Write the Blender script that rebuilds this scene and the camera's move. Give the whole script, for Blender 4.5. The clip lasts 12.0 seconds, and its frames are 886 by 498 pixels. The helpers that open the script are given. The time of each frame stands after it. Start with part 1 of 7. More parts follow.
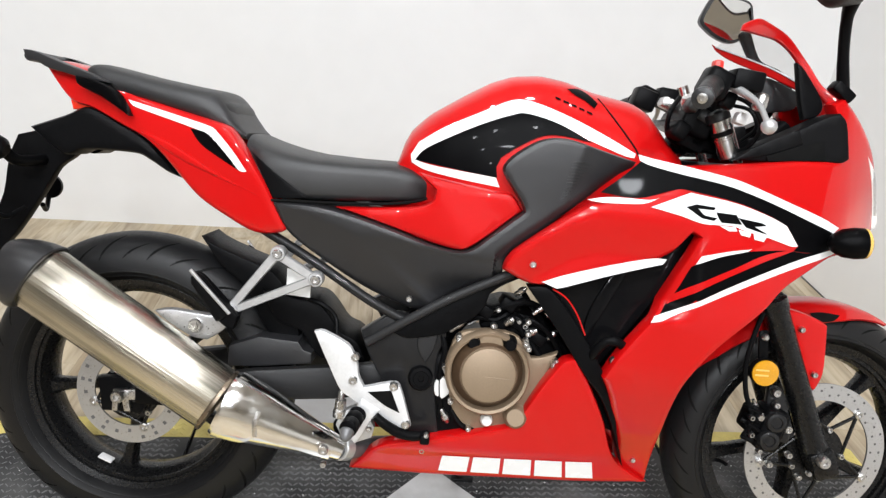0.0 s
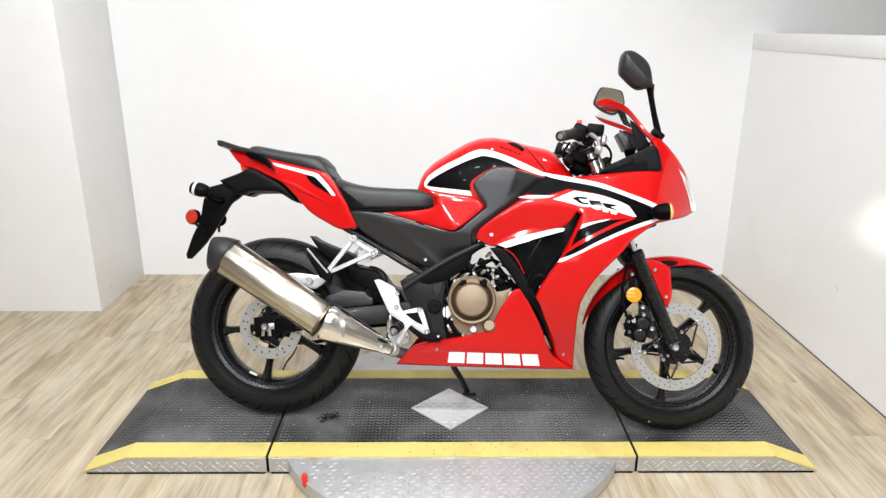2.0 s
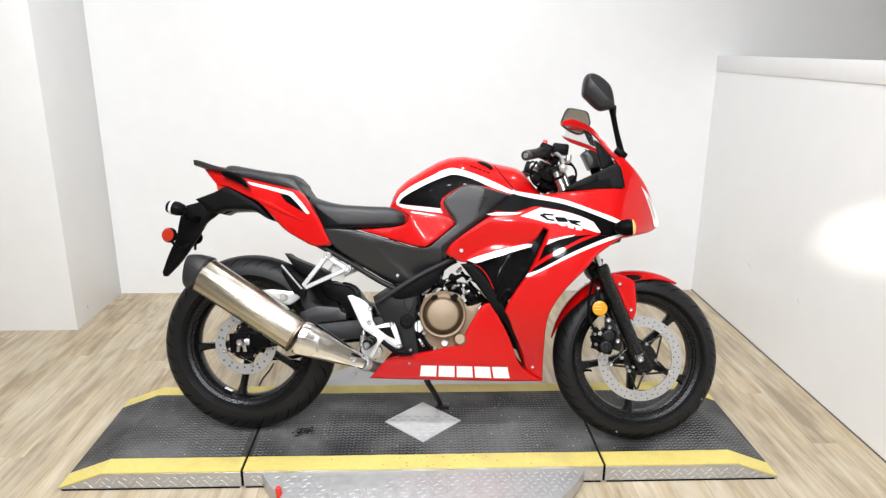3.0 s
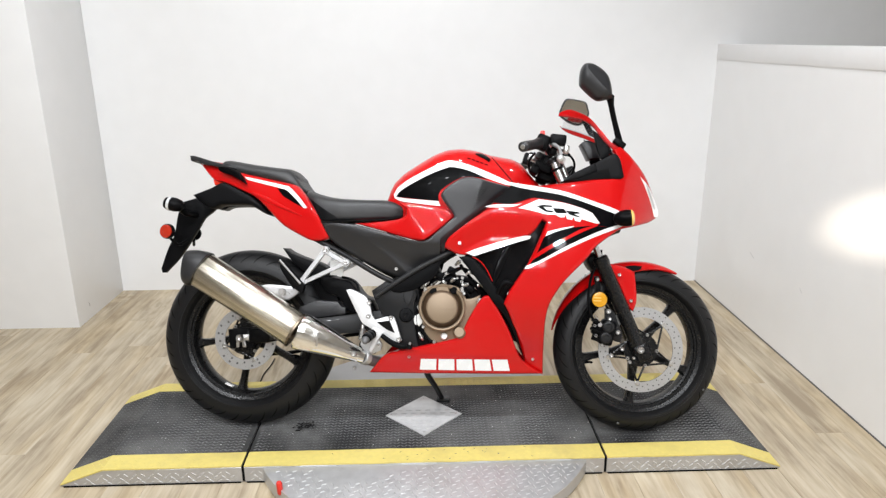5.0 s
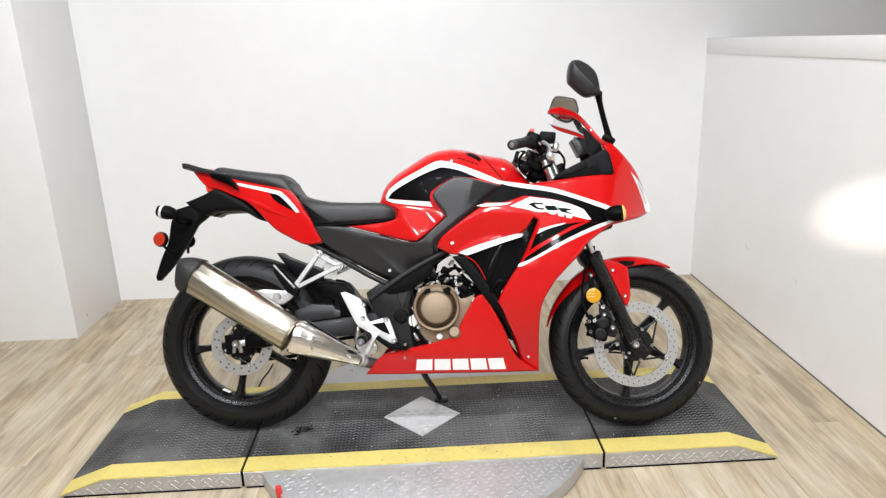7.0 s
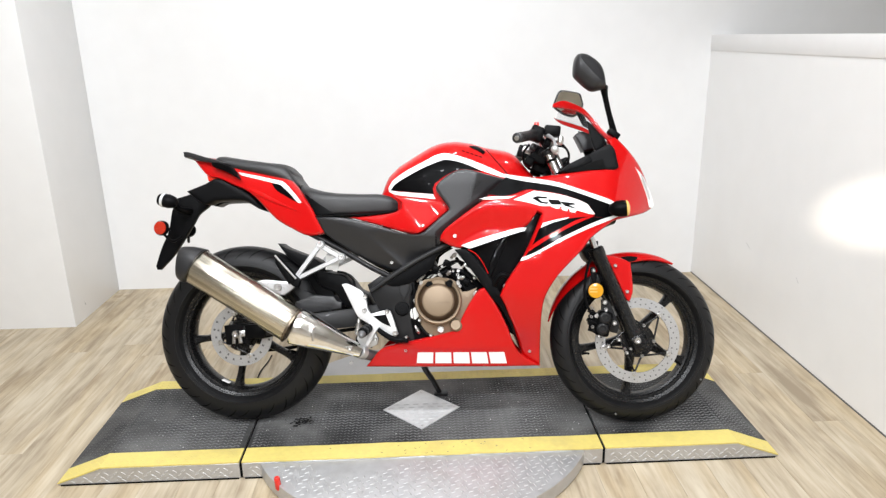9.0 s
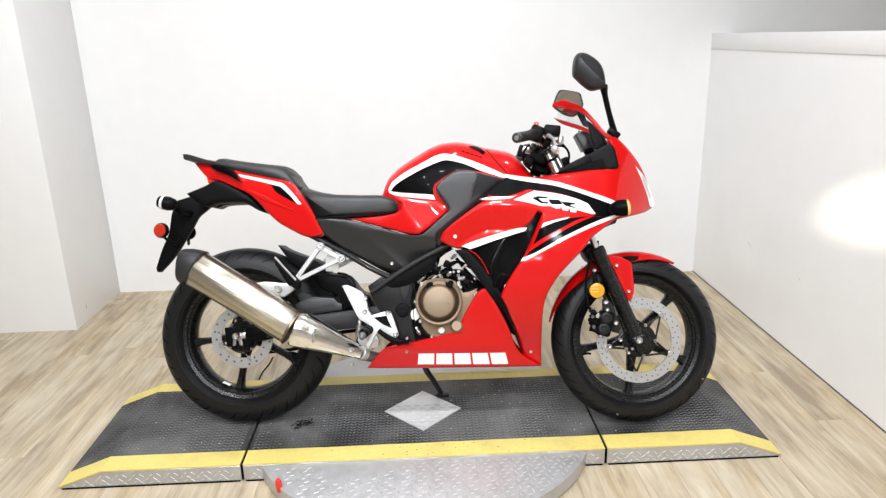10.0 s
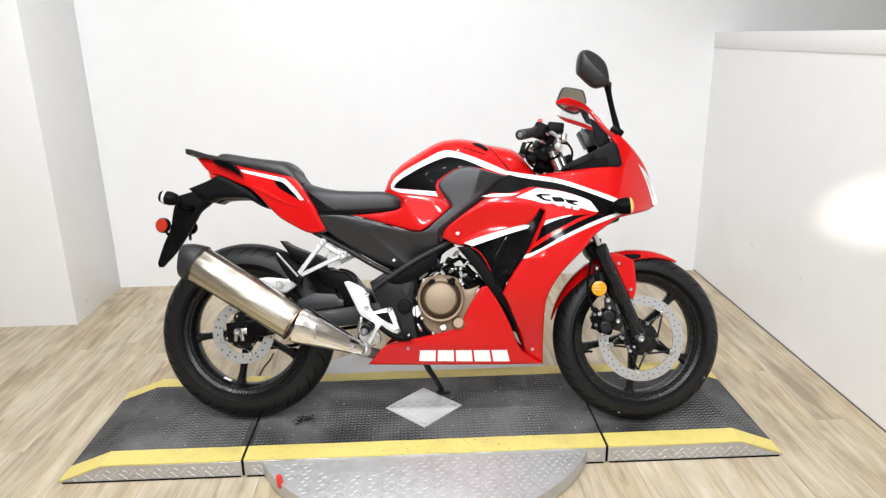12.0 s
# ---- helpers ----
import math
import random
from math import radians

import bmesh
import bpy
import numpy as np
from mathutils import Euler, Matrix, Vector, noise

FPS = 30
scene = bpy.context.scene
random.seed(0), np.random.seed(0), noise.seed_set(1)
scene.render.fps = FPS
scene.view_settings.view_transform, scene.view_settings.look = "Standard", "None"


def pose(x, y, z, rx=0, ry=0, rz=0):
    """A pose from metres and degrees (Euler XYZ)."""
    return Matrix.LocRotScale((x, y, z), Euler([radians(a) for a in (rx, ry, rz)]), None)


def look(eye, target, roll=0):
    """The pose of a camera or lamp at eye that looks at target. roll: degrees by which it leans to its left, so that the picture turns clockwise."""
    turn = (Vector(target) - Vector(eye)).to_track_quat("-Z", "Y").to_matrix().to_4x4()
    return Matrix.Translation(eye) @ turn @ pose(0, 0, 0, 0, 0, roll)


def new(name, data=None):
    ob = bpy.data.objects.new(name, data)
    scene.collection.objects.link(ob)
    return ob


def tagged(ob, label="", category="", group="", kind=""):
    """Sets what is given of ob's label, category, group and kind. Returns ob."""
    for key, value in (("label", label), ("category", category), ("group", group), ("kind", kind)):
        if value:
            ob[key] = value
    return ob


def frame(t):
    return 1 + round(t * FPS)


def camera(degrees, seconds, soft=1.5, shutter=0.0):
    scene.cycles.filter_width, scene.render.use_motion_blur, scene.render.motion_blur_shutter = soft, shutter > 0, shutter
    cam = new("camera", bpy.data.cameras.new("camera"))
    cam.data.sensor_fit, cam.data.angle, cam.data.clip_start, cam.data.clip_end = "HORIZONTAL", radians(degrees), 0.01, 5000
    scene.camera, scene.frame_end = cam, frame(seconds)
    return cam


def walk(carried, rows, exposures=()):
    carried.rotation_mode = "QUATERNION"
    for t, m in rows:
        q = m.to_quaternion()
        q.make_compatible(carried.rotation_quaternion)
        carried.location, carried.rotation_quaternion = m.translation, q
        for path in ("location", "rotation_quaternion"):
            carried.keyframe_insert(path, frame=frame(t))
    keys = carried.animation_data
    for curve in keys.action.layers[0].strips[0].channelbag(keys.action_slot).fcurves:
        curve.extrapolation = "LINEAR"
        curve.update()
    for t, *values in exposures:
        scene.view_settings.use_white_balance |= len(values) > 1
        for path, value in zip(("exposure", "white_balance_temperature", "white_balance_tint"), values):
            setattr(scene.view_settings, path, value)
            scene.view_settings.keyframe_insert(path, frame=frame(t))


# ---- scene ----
cam = camera(65.3, 12.0, soft=1.35)
PATH = [
    (0, (0.505, -1.061, 1.302), (0.664, 0.723, 0.414), 4.8),
    (0.1, (0.533, -1.157, 1.323), (0.669, 0.563, 0.456), 4.67),
    (0.2, (0.537, -1.238, 1.31), (0.699, 0.497, 0.479), 4.94),
    (0.3, (0.551, -1.315, 1.317), (0.703, 0.424, 0.495), 1.68),
    (0.4, (0.559, -1.405, 1.33), (0.724, 0.333, 0.507), -0.73),
    (0.5, (0.543, -1.475, 1.324), (0.703, 0.33, 0.478), 0.5),
    (0.6, (0.543, -1.548, 1.329), (0.683, 0.216, 0.557), 0.8),
    (0.7, (0.542, -1.61, 1.349), (0.659, 0.182, 0.642), 0.4),
    (0.8, (0.55, -1.67, 1.37), (0.657, 0.127, 0.674), -1.32),
    (0.9, (0.554, -1.732, 1.369), (0.643, 0.082, 0.715), -0.82),
    (1, (0.575, -1.786, 1.377), (0.646, 0.101, 0.717), -0.3),
    (1.2, (0.611, -1.881, 1.387), (0.652, -0.054, 0.765), 0.12),
    (1.3, (0.627, -1.909, 1.409), (0.665, -0.081, 0.792), -0.46),
    (1.5, (0.635, -1.986, 1.4), (0.655, -0.084, 0.78), -0.6),
    (1.6, (0.624, -2.016, 1.4), (0.657, -0.177, 0.813), -0.14),
    (1.7, (0.612, -2.048, 1.403), (0.652, -0.206, 0.827), -0.29),
    (1.9, (0.593, -2.108, 1.397), (0.618, -0.266, 0.82), 0.25),
    (2, (0.579, -2.137, 1.392), (0.602, -0.234, 0.776), 0.3),
    (2.3, (0.582, -2.183, 1.388), (0.604, -0.351, 0.783), 0.2),
    (2.5, (0.592, -2.197, 1.39), (0.635, -0.286, 0.802), 0.0),
    (2.7, (0.612, -2.199, 1.394), (0.691, -0.348, 0.854), 0.19),
    (3, (0.615, -2.202, 1.403), (0.689, -0.285, 0.839), 0.4),
    (5, (0.637, -2.195, 1.396), (0.697, -0.282, 0.816), -0.4),
    (5.3, (0.633, -2.195, 1.393), (0.669, -0.345, 0.844), -0.76),
    (5.5, (0.633, -2.198, 1.39), (0.673, -0.281, 0.822), -1.7),
    (6, (0.634, -2.204, 1.385), (0.679, -0.288, 0.815), -1.2),
    (6.5, (0.647, -2.203, 1.394), (0.684, -0.288, 0.82), -2.0),
    (7, (0.661, -2.203, 1.393), (0.721, -0.288, 0.817), -2.0),
    (9, (0.644, -2.194, 1.381), (0.711, -0.284, 0.793), -1.1),
    (9.5, (0.646, -2.196, 1.377), (0.716, -0.285, 0.792), -1.1),
    (10, (0.649, -2.188, 1.379), (0.711, -0.277, 0.793), -1.5),
    (10.5, (0.645, -2.188, 1.383), (0.699, -0.272, 0.811), -1.0),
    (11, (0.639, -2.188, 1.377), (0.7, -0.275, 0.797), -0.9),
    (11.5, (0.642, -2.187, 1.38), (0.704, -0.273, 0.802), -1.1),
    (12, (0.64, -2.185, 1.376), (0.703, -0.276, 0.783), -1.1),
]
EXPOSURES = [(0.0, -0.10), (1.0, 0.0), (3.0, 0.02), (5.0, -0.14), (7.0, -0.11), (9.0, 0.02), (10.5, 0.02), (12.0, -0.02)]
walk(cam, [(t, look(eye, target, roll)) for t, eye, target, roll in PATH], EXPOSURES)

# ---- world and lamps ----
from mathutils.geometry import delaunay_2d_cdt

world = bpy.data.worlds.new("showroom_air")
scene.world = world
world.use_nodes = True
world.node_tree.nodes["Background"].inputs[0].default_value = (0.9, 0.95, 1.0, 1)
world.node_tree.nodes["Background"].inputs[1].default_value = 0.05


def lamp(x, y, z, tx, ty, tz, watts, size, size_y=0, spread=130, tint=(0.925, 0.955, 1.0)):
    data = bpy.data.lights.new("ceiling_lamp", "AREA")
    data.energy, data.size, data.color = watts, size, tint
    data.spread, data.shape = radians(spread), "DISK"
    if size_y:
        data.shape, data.size_y = "RECTANGLE", size_y
    ob = new("ceiling_lamp_light", data)
    ob.matrix_world = look((x, y, z), (tx, ty, tz))
    return ob


# ---- materials ----
def mat(name, base, rough=0.5, metal=0.0, vary=0.12, scale=40.0, bump=0.0, bump_scale=200.0, coat=0.0, rough_vary=0.08,
        big=3.0, second=None, second_amount=0.0, each=0.0, stretch=(1, 1, 1), spec=0.5):
    """Principled surface with tone variation at two sizes, optional relief, clear coat and tone per piece."""
    m = bpy.data.materials.new(name)
    m.use_nodes = True
    nt = m.node_tree
    n, l = nt.nodes, nt.links
    b = n["Principled BSDF"]
    co = n.new("ShaderNodeTexCoord")
    mp = n.new("ShaderNodeMapping")
    mp.inputs["Scale"].default_value = stretch
    l.new(co.outputs["Object"], mp.inputs[0])
    t1 = n.new("ShaderNodeTexNoise")
    t1.inputs["Scale"].default_value, t1.inputs["Detail"].default_value = scale, 6
    t2 = n.new("ShaderNodeTexNoise")
    t2.inputs["Scale"].default_value, t2.inputs["Detail"].default_value = big, 3
    l.new(mp.outputs[0], t1.inputs[0])
    l.new(co.outputs["Object"], t2.inputs[0])
    add = n.new("ShaderNodeMath")
    add.operation = "ADD"
    l.new(t1.outputs[0], add.inputs[0])
    l.new(t2.outputs[0], add.inputs[1])
    rg = n.new("ShaderNodeMapRange")
    rg.inputs[1].default_value, rg.inputs[2].default_value = 0.6, 1.4
    rg.inputs[3].default_value, rg.inputs[4].default_value = 1 - vary, 1 + vary
    l.new(add.outputs[0], rg.inputs[0])
    val = rg.outputs[0]
    if each:
        oi = n.new("ShaderNodeObjectInfo")
        r2 = n.new("ShaderNodeMapRange")
        r2.inputs[3].default_value, r2.inputs[4].default_value = 1 - each, 1 + each
        l.new(oi.outputs["Random"], r2.inputs[0])
        mm = n.new("ShaderNodeMath")
        mm.operation = "MULTIPLY"
        l.new(val, mm.inputs[0])
        l.new(r2.outputs[0], mm.inputs[1])
        val = mm.outputs[0]
    colour = None
    if second:
        mx = n.new("ShaderNodeMix")
        mx.data_type = "RGBA"
        mx.inputs[6].default_value, mx.inputs[7].default_value = (*base, 1), (*second, 1)
        ramp = n.new("ShaderNodeMapRange")
        ramp.inputs[1].default_value, ramp.inputs[2].default_value = 0.62 - second_amount * 0.3, 0.72
        l.new(t2.outputs[0], ramp.inputs[0])
        l.new(ramp.outputs[0], mx.inputs[0])
        colour = mx.outputs[2]
    sc = n.new("ShaderNodeVectorMath")
    sc.operation = "SCALE"
    sc.inputs[0].default_value = base
    if colour:
        l.new(colour, sc.inputs[0])
    l.new(val, sc.inputs["Scale"])
    l.new(sc.outputs[0], b.inputs["Base Color"])
    rr = n.new("ShaderNodeMapRange")
    rr.inputs[1].default_value, rr.inputs[2].default_value = 0.3, 0.7
    rr.inputs[3].default_value, rr.inputs[4].default_value = max(0.02, rough - rough_vary), min(1, rough + rough_vary)
    l.new(t1.outputs[0], rr.inputs[0])
    l.new(rr.outputs[0], b.inputs["Roughness"])
    b.inputs["Metallic"].default_value = metal
    b.inputs["Coat Weight"].default_value = coat
    b.inputs["Coat Roughness"].default_value = 0.04
    b.inputs["Specular IOR Level"].default_value = spec
    if bump:
        t3 = n.new("ShaderNodeTexNoise")
        t3.inputs["Scale"].default_value, t3.inputs["Detail"].default_value = bump_scale, 4
        l.new(mp.outputs[0], t3.inputs[0])
        bp = n.new("ShaderNodeBump")
        bp.inputs["Strength"].default_value, bp.inputs["Distance"].default_value = bump, 0.002
        l.new(t3.outputs[0], bp.inputs["Height"])
        l.new(bp.outputs[0], b.inputs["Normal"])
    return m


def clear(name, colour, rough=0.02, alpha=0.2):
    """Thin tinted plastic: mostly see-through, with a glossy face."""
    m = bpy.data.materials.new(name)
    m.use_nodes = True
    b = m.node_tree.nodes["Principled BSDF"]
    b.inputs["Base Color"].default_value = (*colour, 1)
    b.inputs["Roughness"].default_value = rough
    b.inputs["Alpha"].default_value = alpha
    return m


def brushed(name, base, rough, degrees, yaw=0.0):
    """Brushed sheet metal with fine straight lines along a direction that dips by the given angle from the x axis;
    streaky reflections are painted into its colour.
    """
    m = bpy.data.materials.new(name)
    m.use_nodes = True
    n, l = m.node_tree.nodes, m.node_tree.links
    b = n["Principled BSDF"]
    b.inputs["Metallic"].default_value = 1.0
    co, turn = n.new("ShaderNodeTexCoord"), n.new("ShaderNodeMapping")
    turn.inputs["Rotation"].default_value = (0, radians(-degrees), radians(yaw))
    l.new(co.outputs["Object"], turn.inputs[0])

    def lines(stretch, detail):
        mp, t = n.new("ShaderNodeMapping"), n.new("ShaderNodeTexNoise")
        mp.inputs["Scale"].default_value = stretch
        t.inputs["Scale"].default_value, t.inputs["Detail"].default_value = 1.0, detail
        l.new(turn.outputs[0], mp.inputs[0])
        l.new(mp.outputs[0], t.inputs[0])
        return t.outputs[0]

    fine, broad = lines((0.10, 420, 420), 3), lines((0.05, 75, 75), 2)
    # dark and bright reflection streaks, put into the base colour along the brushing
    tone = n.new("ShaderNodeMapRange")
    tone.inputs[1].default_value, tone.inputs[2].default_value = 0.3, 0.7
    tone.inputs[3].default_value, tone.inputs[4].default_value = 0.42, 1.15
    l.new(broad, tone.inputs[0])
    sc = n.new("ShaderNodeVectorMath")
    sc.operation = "SCALE"
    sc.inputs[0].default_value = base
    l.new(tone.outputs[0], sc.inputs["Scale"])
    l.new(sc.outputs[0], b.inputs["Base Color"])
    rr = n.new("ShaderNodeMapRange")
    rr.inputs[3].default_value, rr.inputs[4].default_value = rough - 0.05, rough + 0.08
    l.new(broad, rr.inputs[0])
    l.new(rr.outputs[0], b.inputs["Roughness"])
    both = n.new("ShaderNodeMath")
    both.operation = "MULTIPLY_ADD"
    both.inputs[1].default_value = 0.8
    l.new(fine, both.inputs[0])
    l.new(broad, both.inputs[2])
    bp = n.new("ShaderNodeBump")
    bp.inputs["Strength"].default_value, bp.inputs["Distance"].default_value = 0.9, 0.0011
    l.new(both.outputs[0], bp.inputs["Height"])
    l.new(bp.outputs[0], b.inputs["Normal"])
    return m


def wood(name):
    """Greyed pale oak boards: long grain, darker streaks and a tone of its own for each board."""
    m = bpy.data.materials.new(name)
    m.use_nodes = True
    nt = m.node_tree
    n, l = nt.nodes, nt.links
    b = n["Principled BSDF"]
    co, oi = n.new("ShaderNodeTexCoord"), n.new("ShaderNodeObjectInfo")
    shift = n.new("ShaderNodeVectorMath")
    shift.operation = "MULTIPLY_ADD"
    shift.inputs[1].default_value, shift.inputs[2].default_value = (37.0, 91.0, 53.0), (0, 0, 0)
    l.new(oi.outputs["Random"], shift.inputs[0])
    place = n.new("ShaderNodeVectorMath")
    l.new(co.outputs["Object"], place.inputs[0])
    l.new(shift.outputs[0], place.inputs[1])

    def grain(stretch, scale, detail=5):
        mp, t = n.new("ShaderNodeMapping"), n.new("ShaderNodeTexNoise")
        mp.inputs["Scale"].default_value = stretch
        t.inputs["Scale"].default_value, t.inputs["Detail"].default_value = scale, detail
        t.inputs["Distortion"].default_value = 0.6
        l.new(place.outputs[0], mp.inputs[0])
        l.new(mp.outputs[0], t.inputs[0])
        return t.outputs[0]

    fine, streak, cloud = grain((9, 0.7, 9), 9, 4), grain((13, 0.9, 13), 2.2, 3), grain((4, 1.6, 4), 2.0, 4)
    ramp = n.new("ShaderNodeValToRGB")
    e = ramp.color_ramp.elements
    e[0].position, e[0].color = 0.36, (0.295, 0.236, 0.163, 1)
    e[1].position, e[1].color = 0.63, (0.585, 0.518, 0.402, 1)
    mid = e.new(0.5)
    mid.color = (0.465, 0.392, 0.285, 1)
    mixed = n.new("ShaderNodeMath")
    mixed.operation = "MULTIPLY_ADD"
    mixed.inputs[1].default_value = 0.24
    l.new(fine, mixed.inputs[0])
    half = n.new("ShaderNodeMath")
    half.operation = "MULTIPLY_ADD"
    half.inputs[1].default_value = 0.42
    l.new(streak, half.inputs[0])
    third = n.new("ShaderNodeMath")
    third.operation = "MULTIPLY"
    third.inputs[1].default_value = 0.34
    l.new(cloud, third.inputs[0])
    l.new(third.outputs[0], half.inputs[2])
    l.new(half.outputs[0], mixed.inputs[2])
    tone = n.new("ShaderNodeMapRange")
    tone.inputs[3].default_value, tone.inputs[4].default_value = -0.045, 0.035
    l.new(oi.outputs["Random"], tone.inputs[0])
    summed = n.new("ShaderNodeMath")
    l.new(mixed.outputs[0], summed.inputs[0])
    l.new(tone.outputs[0], summed.inputs[1])
    l.new(summed.outputs[0], ramp.inputs[0])
    # honey-coloured and grey-brown streaks over the pale ground
    hue = n.new("ShaderNodeMapRange")
    hue.inputs[1].default_value, hue.inputs[2].default_value = 0.42, 0.66
    hue.inputs[3].default_value, hue.inputs[4].default_value = 0.0, 0.42
    l.new(grain((3.2, 0.5, 3.2), 2.6, 3), hue.inputs[0])
    honey = n.new("ShaderNodeMix")
    honey.data_type, honey.blend_type = "RGBA", "MULTIPLY"
    honey.inputs[7].default_value = (1.0, 0.89, 0.68, 1)
    l.new(hue.outputs[0], honey.inputs[0])
    l.new(ramp.outputs[0], honey.inputs[6])
    l.new(honey.outputs[2], b.inputs["Base Color"])
    b.inputs["Roughness"].default_value = 0.5
    b.inputs["Specular IOR Level"].default_value = 0.35
    bp = n.new("ShaderNodeBump")
    bp.inputs["Strength"].default_value, bp.inputs["Distance"].default_value = 0.15, 0.001
    l.new(fine, bp.inputs["Height"])
    l.new(bp.outputs[0], b.inputs["Normal"])
    return m


RED = mat("red_paint", (0.50, 0.0035, 0.004), 0.34, vary=0.03, scale=600, coat=0.7, rough_vary=0.03, spec=0.10)
WHITE_GFX = mat("white_graphic", (0.80, 0.80, 0.80), 0.25, vary=0.03, coat=0.8)
BLACK_GFX = mat("black_graphic", (0.002, 0.002, 0.0023), 0.36, vary=0.1, coat=0.02, spec=0.04, rough_vary=0.02)
GREY_PLASTIC = mat("grey_textured_plastic", (0.017, 0.017, 0.0183), 0.36, vary=0.12, scale=900, bump=0.15, bump_scale=1500, spec=0.48)
BLACK_PLASTIC = mat("black_plastic", (0.0038, 0.0038, 0.0042), 0.36, vary=0.15, scale=300, bump=0.1, bump_scale=900, spec=0.06)
SEAT_VINYL = mat("seat_vinyl", (0.012, 0.012, 0.0128), 0.44, vary=0.12, scale=500, bump=0.3, bump_scale=1100, spec=0.62)
RUBBER = mat("tyre_rubber", (0.0075, 0.0075, 0.008), 0.42, vary=0.2, scale=120, bump=0.15, bump_scale=500, spec=0.26)
RIM_BLACK = mat("black_rim_paint", (0.004, 0.004, 0.0043), 0.28, vary=0.15, scale=200, coat=0.0, spec=0.34, rough_vary=0.03)
FRAME_BLACK = mat("frame_paint", (0.011, 0.011, 0.0117), 0.38, vary=0.15, scale=160, coat=0.25, spec=0.2)
DISC_STEEL = mat("disc_steel", (0.56, 0.56, 0.565), 0.33, 0.85, vary=0.08, scale=250, bump=0.08, bump_scale=700)
STAINLESS = brushed("brushed_stainless", (0.64, 0.60, 0.51), 0.23, 31.4, 1.47)
CHROME = mat("chrome", (0.90, 0.89, 0.86), 0.15, 1.0, vary=0.05)
BOLT_STEEL = mat("bolt_steel", (0.62, 0.61, 0.6), 0.3, 1.0, vary=0.1, scale=400)
CAST_ALU = mat("cast_aluminium", (0.72, 0.72, 0.72), 0.42, 0.35, vary=0.08, scale=200, bump=0.12, bump_scale=900)
BRONZE = mat("bronze_engine_paint", (0.255, 0.188, 0.124), 0.52, 0.35, vary=0.12, scale=300, coat=0.03)
ENGINE_DARK = mat("engine_black", (0.004, 0.004, 0.0044), 0.4, 0.0, vary=0.25, scale=120, bump=0.2, bump_scale=400, spec=0.05)
AMBER = mat("amber_lens", (0.62, 0.29, 0.008), 0.2, vary=0.12, scale=300, coat=0.8)
RED_LENS = mat("red_lens", (0.38, 0.020, 0.007), 0.2, vary=0.12, scale=300, coat=0.8)
LAMP_LENS = mat("clear_lens", (0.78, 0.80, 0.82), 0.08, 0.3, vary=0.25, scale=60, coat=1.0)
LIT_LENS = mat("lit_headlight_lens", (0.78, 0.80, 0.82), 0.08, 0.3, vary=0.25, scale=60, coat=1.0)
LIT_LENS.node_tree.nodes["Principled BSDF"].inputs["Emission Color"].default_value = (1.0, 0.93, 0.82, 1)
LIT_LENS.node_tree.nodes["Principled BSDF"].inputs["Emission Strength"].default_value = 0.22
LIT_TAIL = mat("lit_tail_lens", (0.60, 0.02, 0.008), 0.2, vary=0.12, scale=300, coat=0.8)
LIT_TAIL.node_tree.nodes["Principled BSDF"].inputs["Emission Color"].default_value = (1.0, 0.06, 0.02, 1)
LIT_TAIL.node_tree.nodes["Principled BSDF"].inputs["Emission Strength"].default_value = 0.3
MIRROR_GLASS = mat("mirror_glass", (0.90, 0.90, 0.89), 0.03, 1.0, vary=0.02, rough_vary=0.0)
SCREEN = clear("smoked_clear_screen", (0.20, 0.20, 0.21), 0.03, 0.10)
WALL = mat("white_wall_panel", (0.80, 0.80, 0.797), 0.34, vary=0.025, scale=9, big=1.1, rough_vary=0.06, bump=0.02, bump_scale=120)
GLOSS_WALL = mat("gloss_white_panel", (0.87, 0.87, 0.865), 0.38, vary=0.02, scale=9, big=1.1, rough_vary=0.03, spec=0.4)
TRIM = mat("white_trim", (0.87, 0.865, 0.86), 0.4, vary=0.03, scale=14)
FAR_WALL = mat("taupe_wall_paint", (0.70, 0.675, 0.63), 0.7, vary=0.06, scale=6)
CEILING = mat("ceiling_paint", (0.70, 0.69, 0.675), 0.8, vary=0.05, scale=6)
OAK = wood("pale_oak_board")
UNDERFLOOR = mat("board_joint", (0.16, 0.12, 0.08), 0.8)
TREAD_BLACK = mat("black_tread_rubber", (0.024, 0.024, 0.0252), 0.5, vary=0.3, scale=70, big=5, second=(0.115, 0.114, 0.111), second_amount=0.85, bump=0.2, bump_scale=500, spec=0.15)
YELLOW = mat("yellow_tape", (0.68, 0.56, 0.165), 0.5, vary=0.1, scale=60, big=6, second=(0.52, 0.42, 0.14), second_amount=0.3, bump=0.1, bump_scale=300)
PLATE_ALU = mat("tread_plate_aluminium", (0.50, 0.50, 0.505), 0.42, 0.7, vary=0.12, scale=60, bump=0.06, bump_scale=300)
TABLE_ALU = mat("worn_tread_plate", (0.50, 0.50, 0.505), 0.38, 0.5, vary=0.12, scale=35, big=5, second=(0.40, 0.395, 0.39), second_amount=0.5, bump=0.06, bump_scale=300)
PLATE_BAR = mat("polished_tread_bar", (0.56, 0.56, 0.56), 0.42, 0.5, vary=0.1, scale=200)
TREAD_BAR = mat("worn_tread_bar", (0.130, 0.130, 0.132), 0.4, vary=0.35, scale=25, big=3.5, second=(0.12, 0.12, 0.12), second_amount=0.6, spec=0.4)
RED_GRIP = mat("red_vinyl_grip", (0.70, 0.03, 0.02), 0.4, vary=0.06)
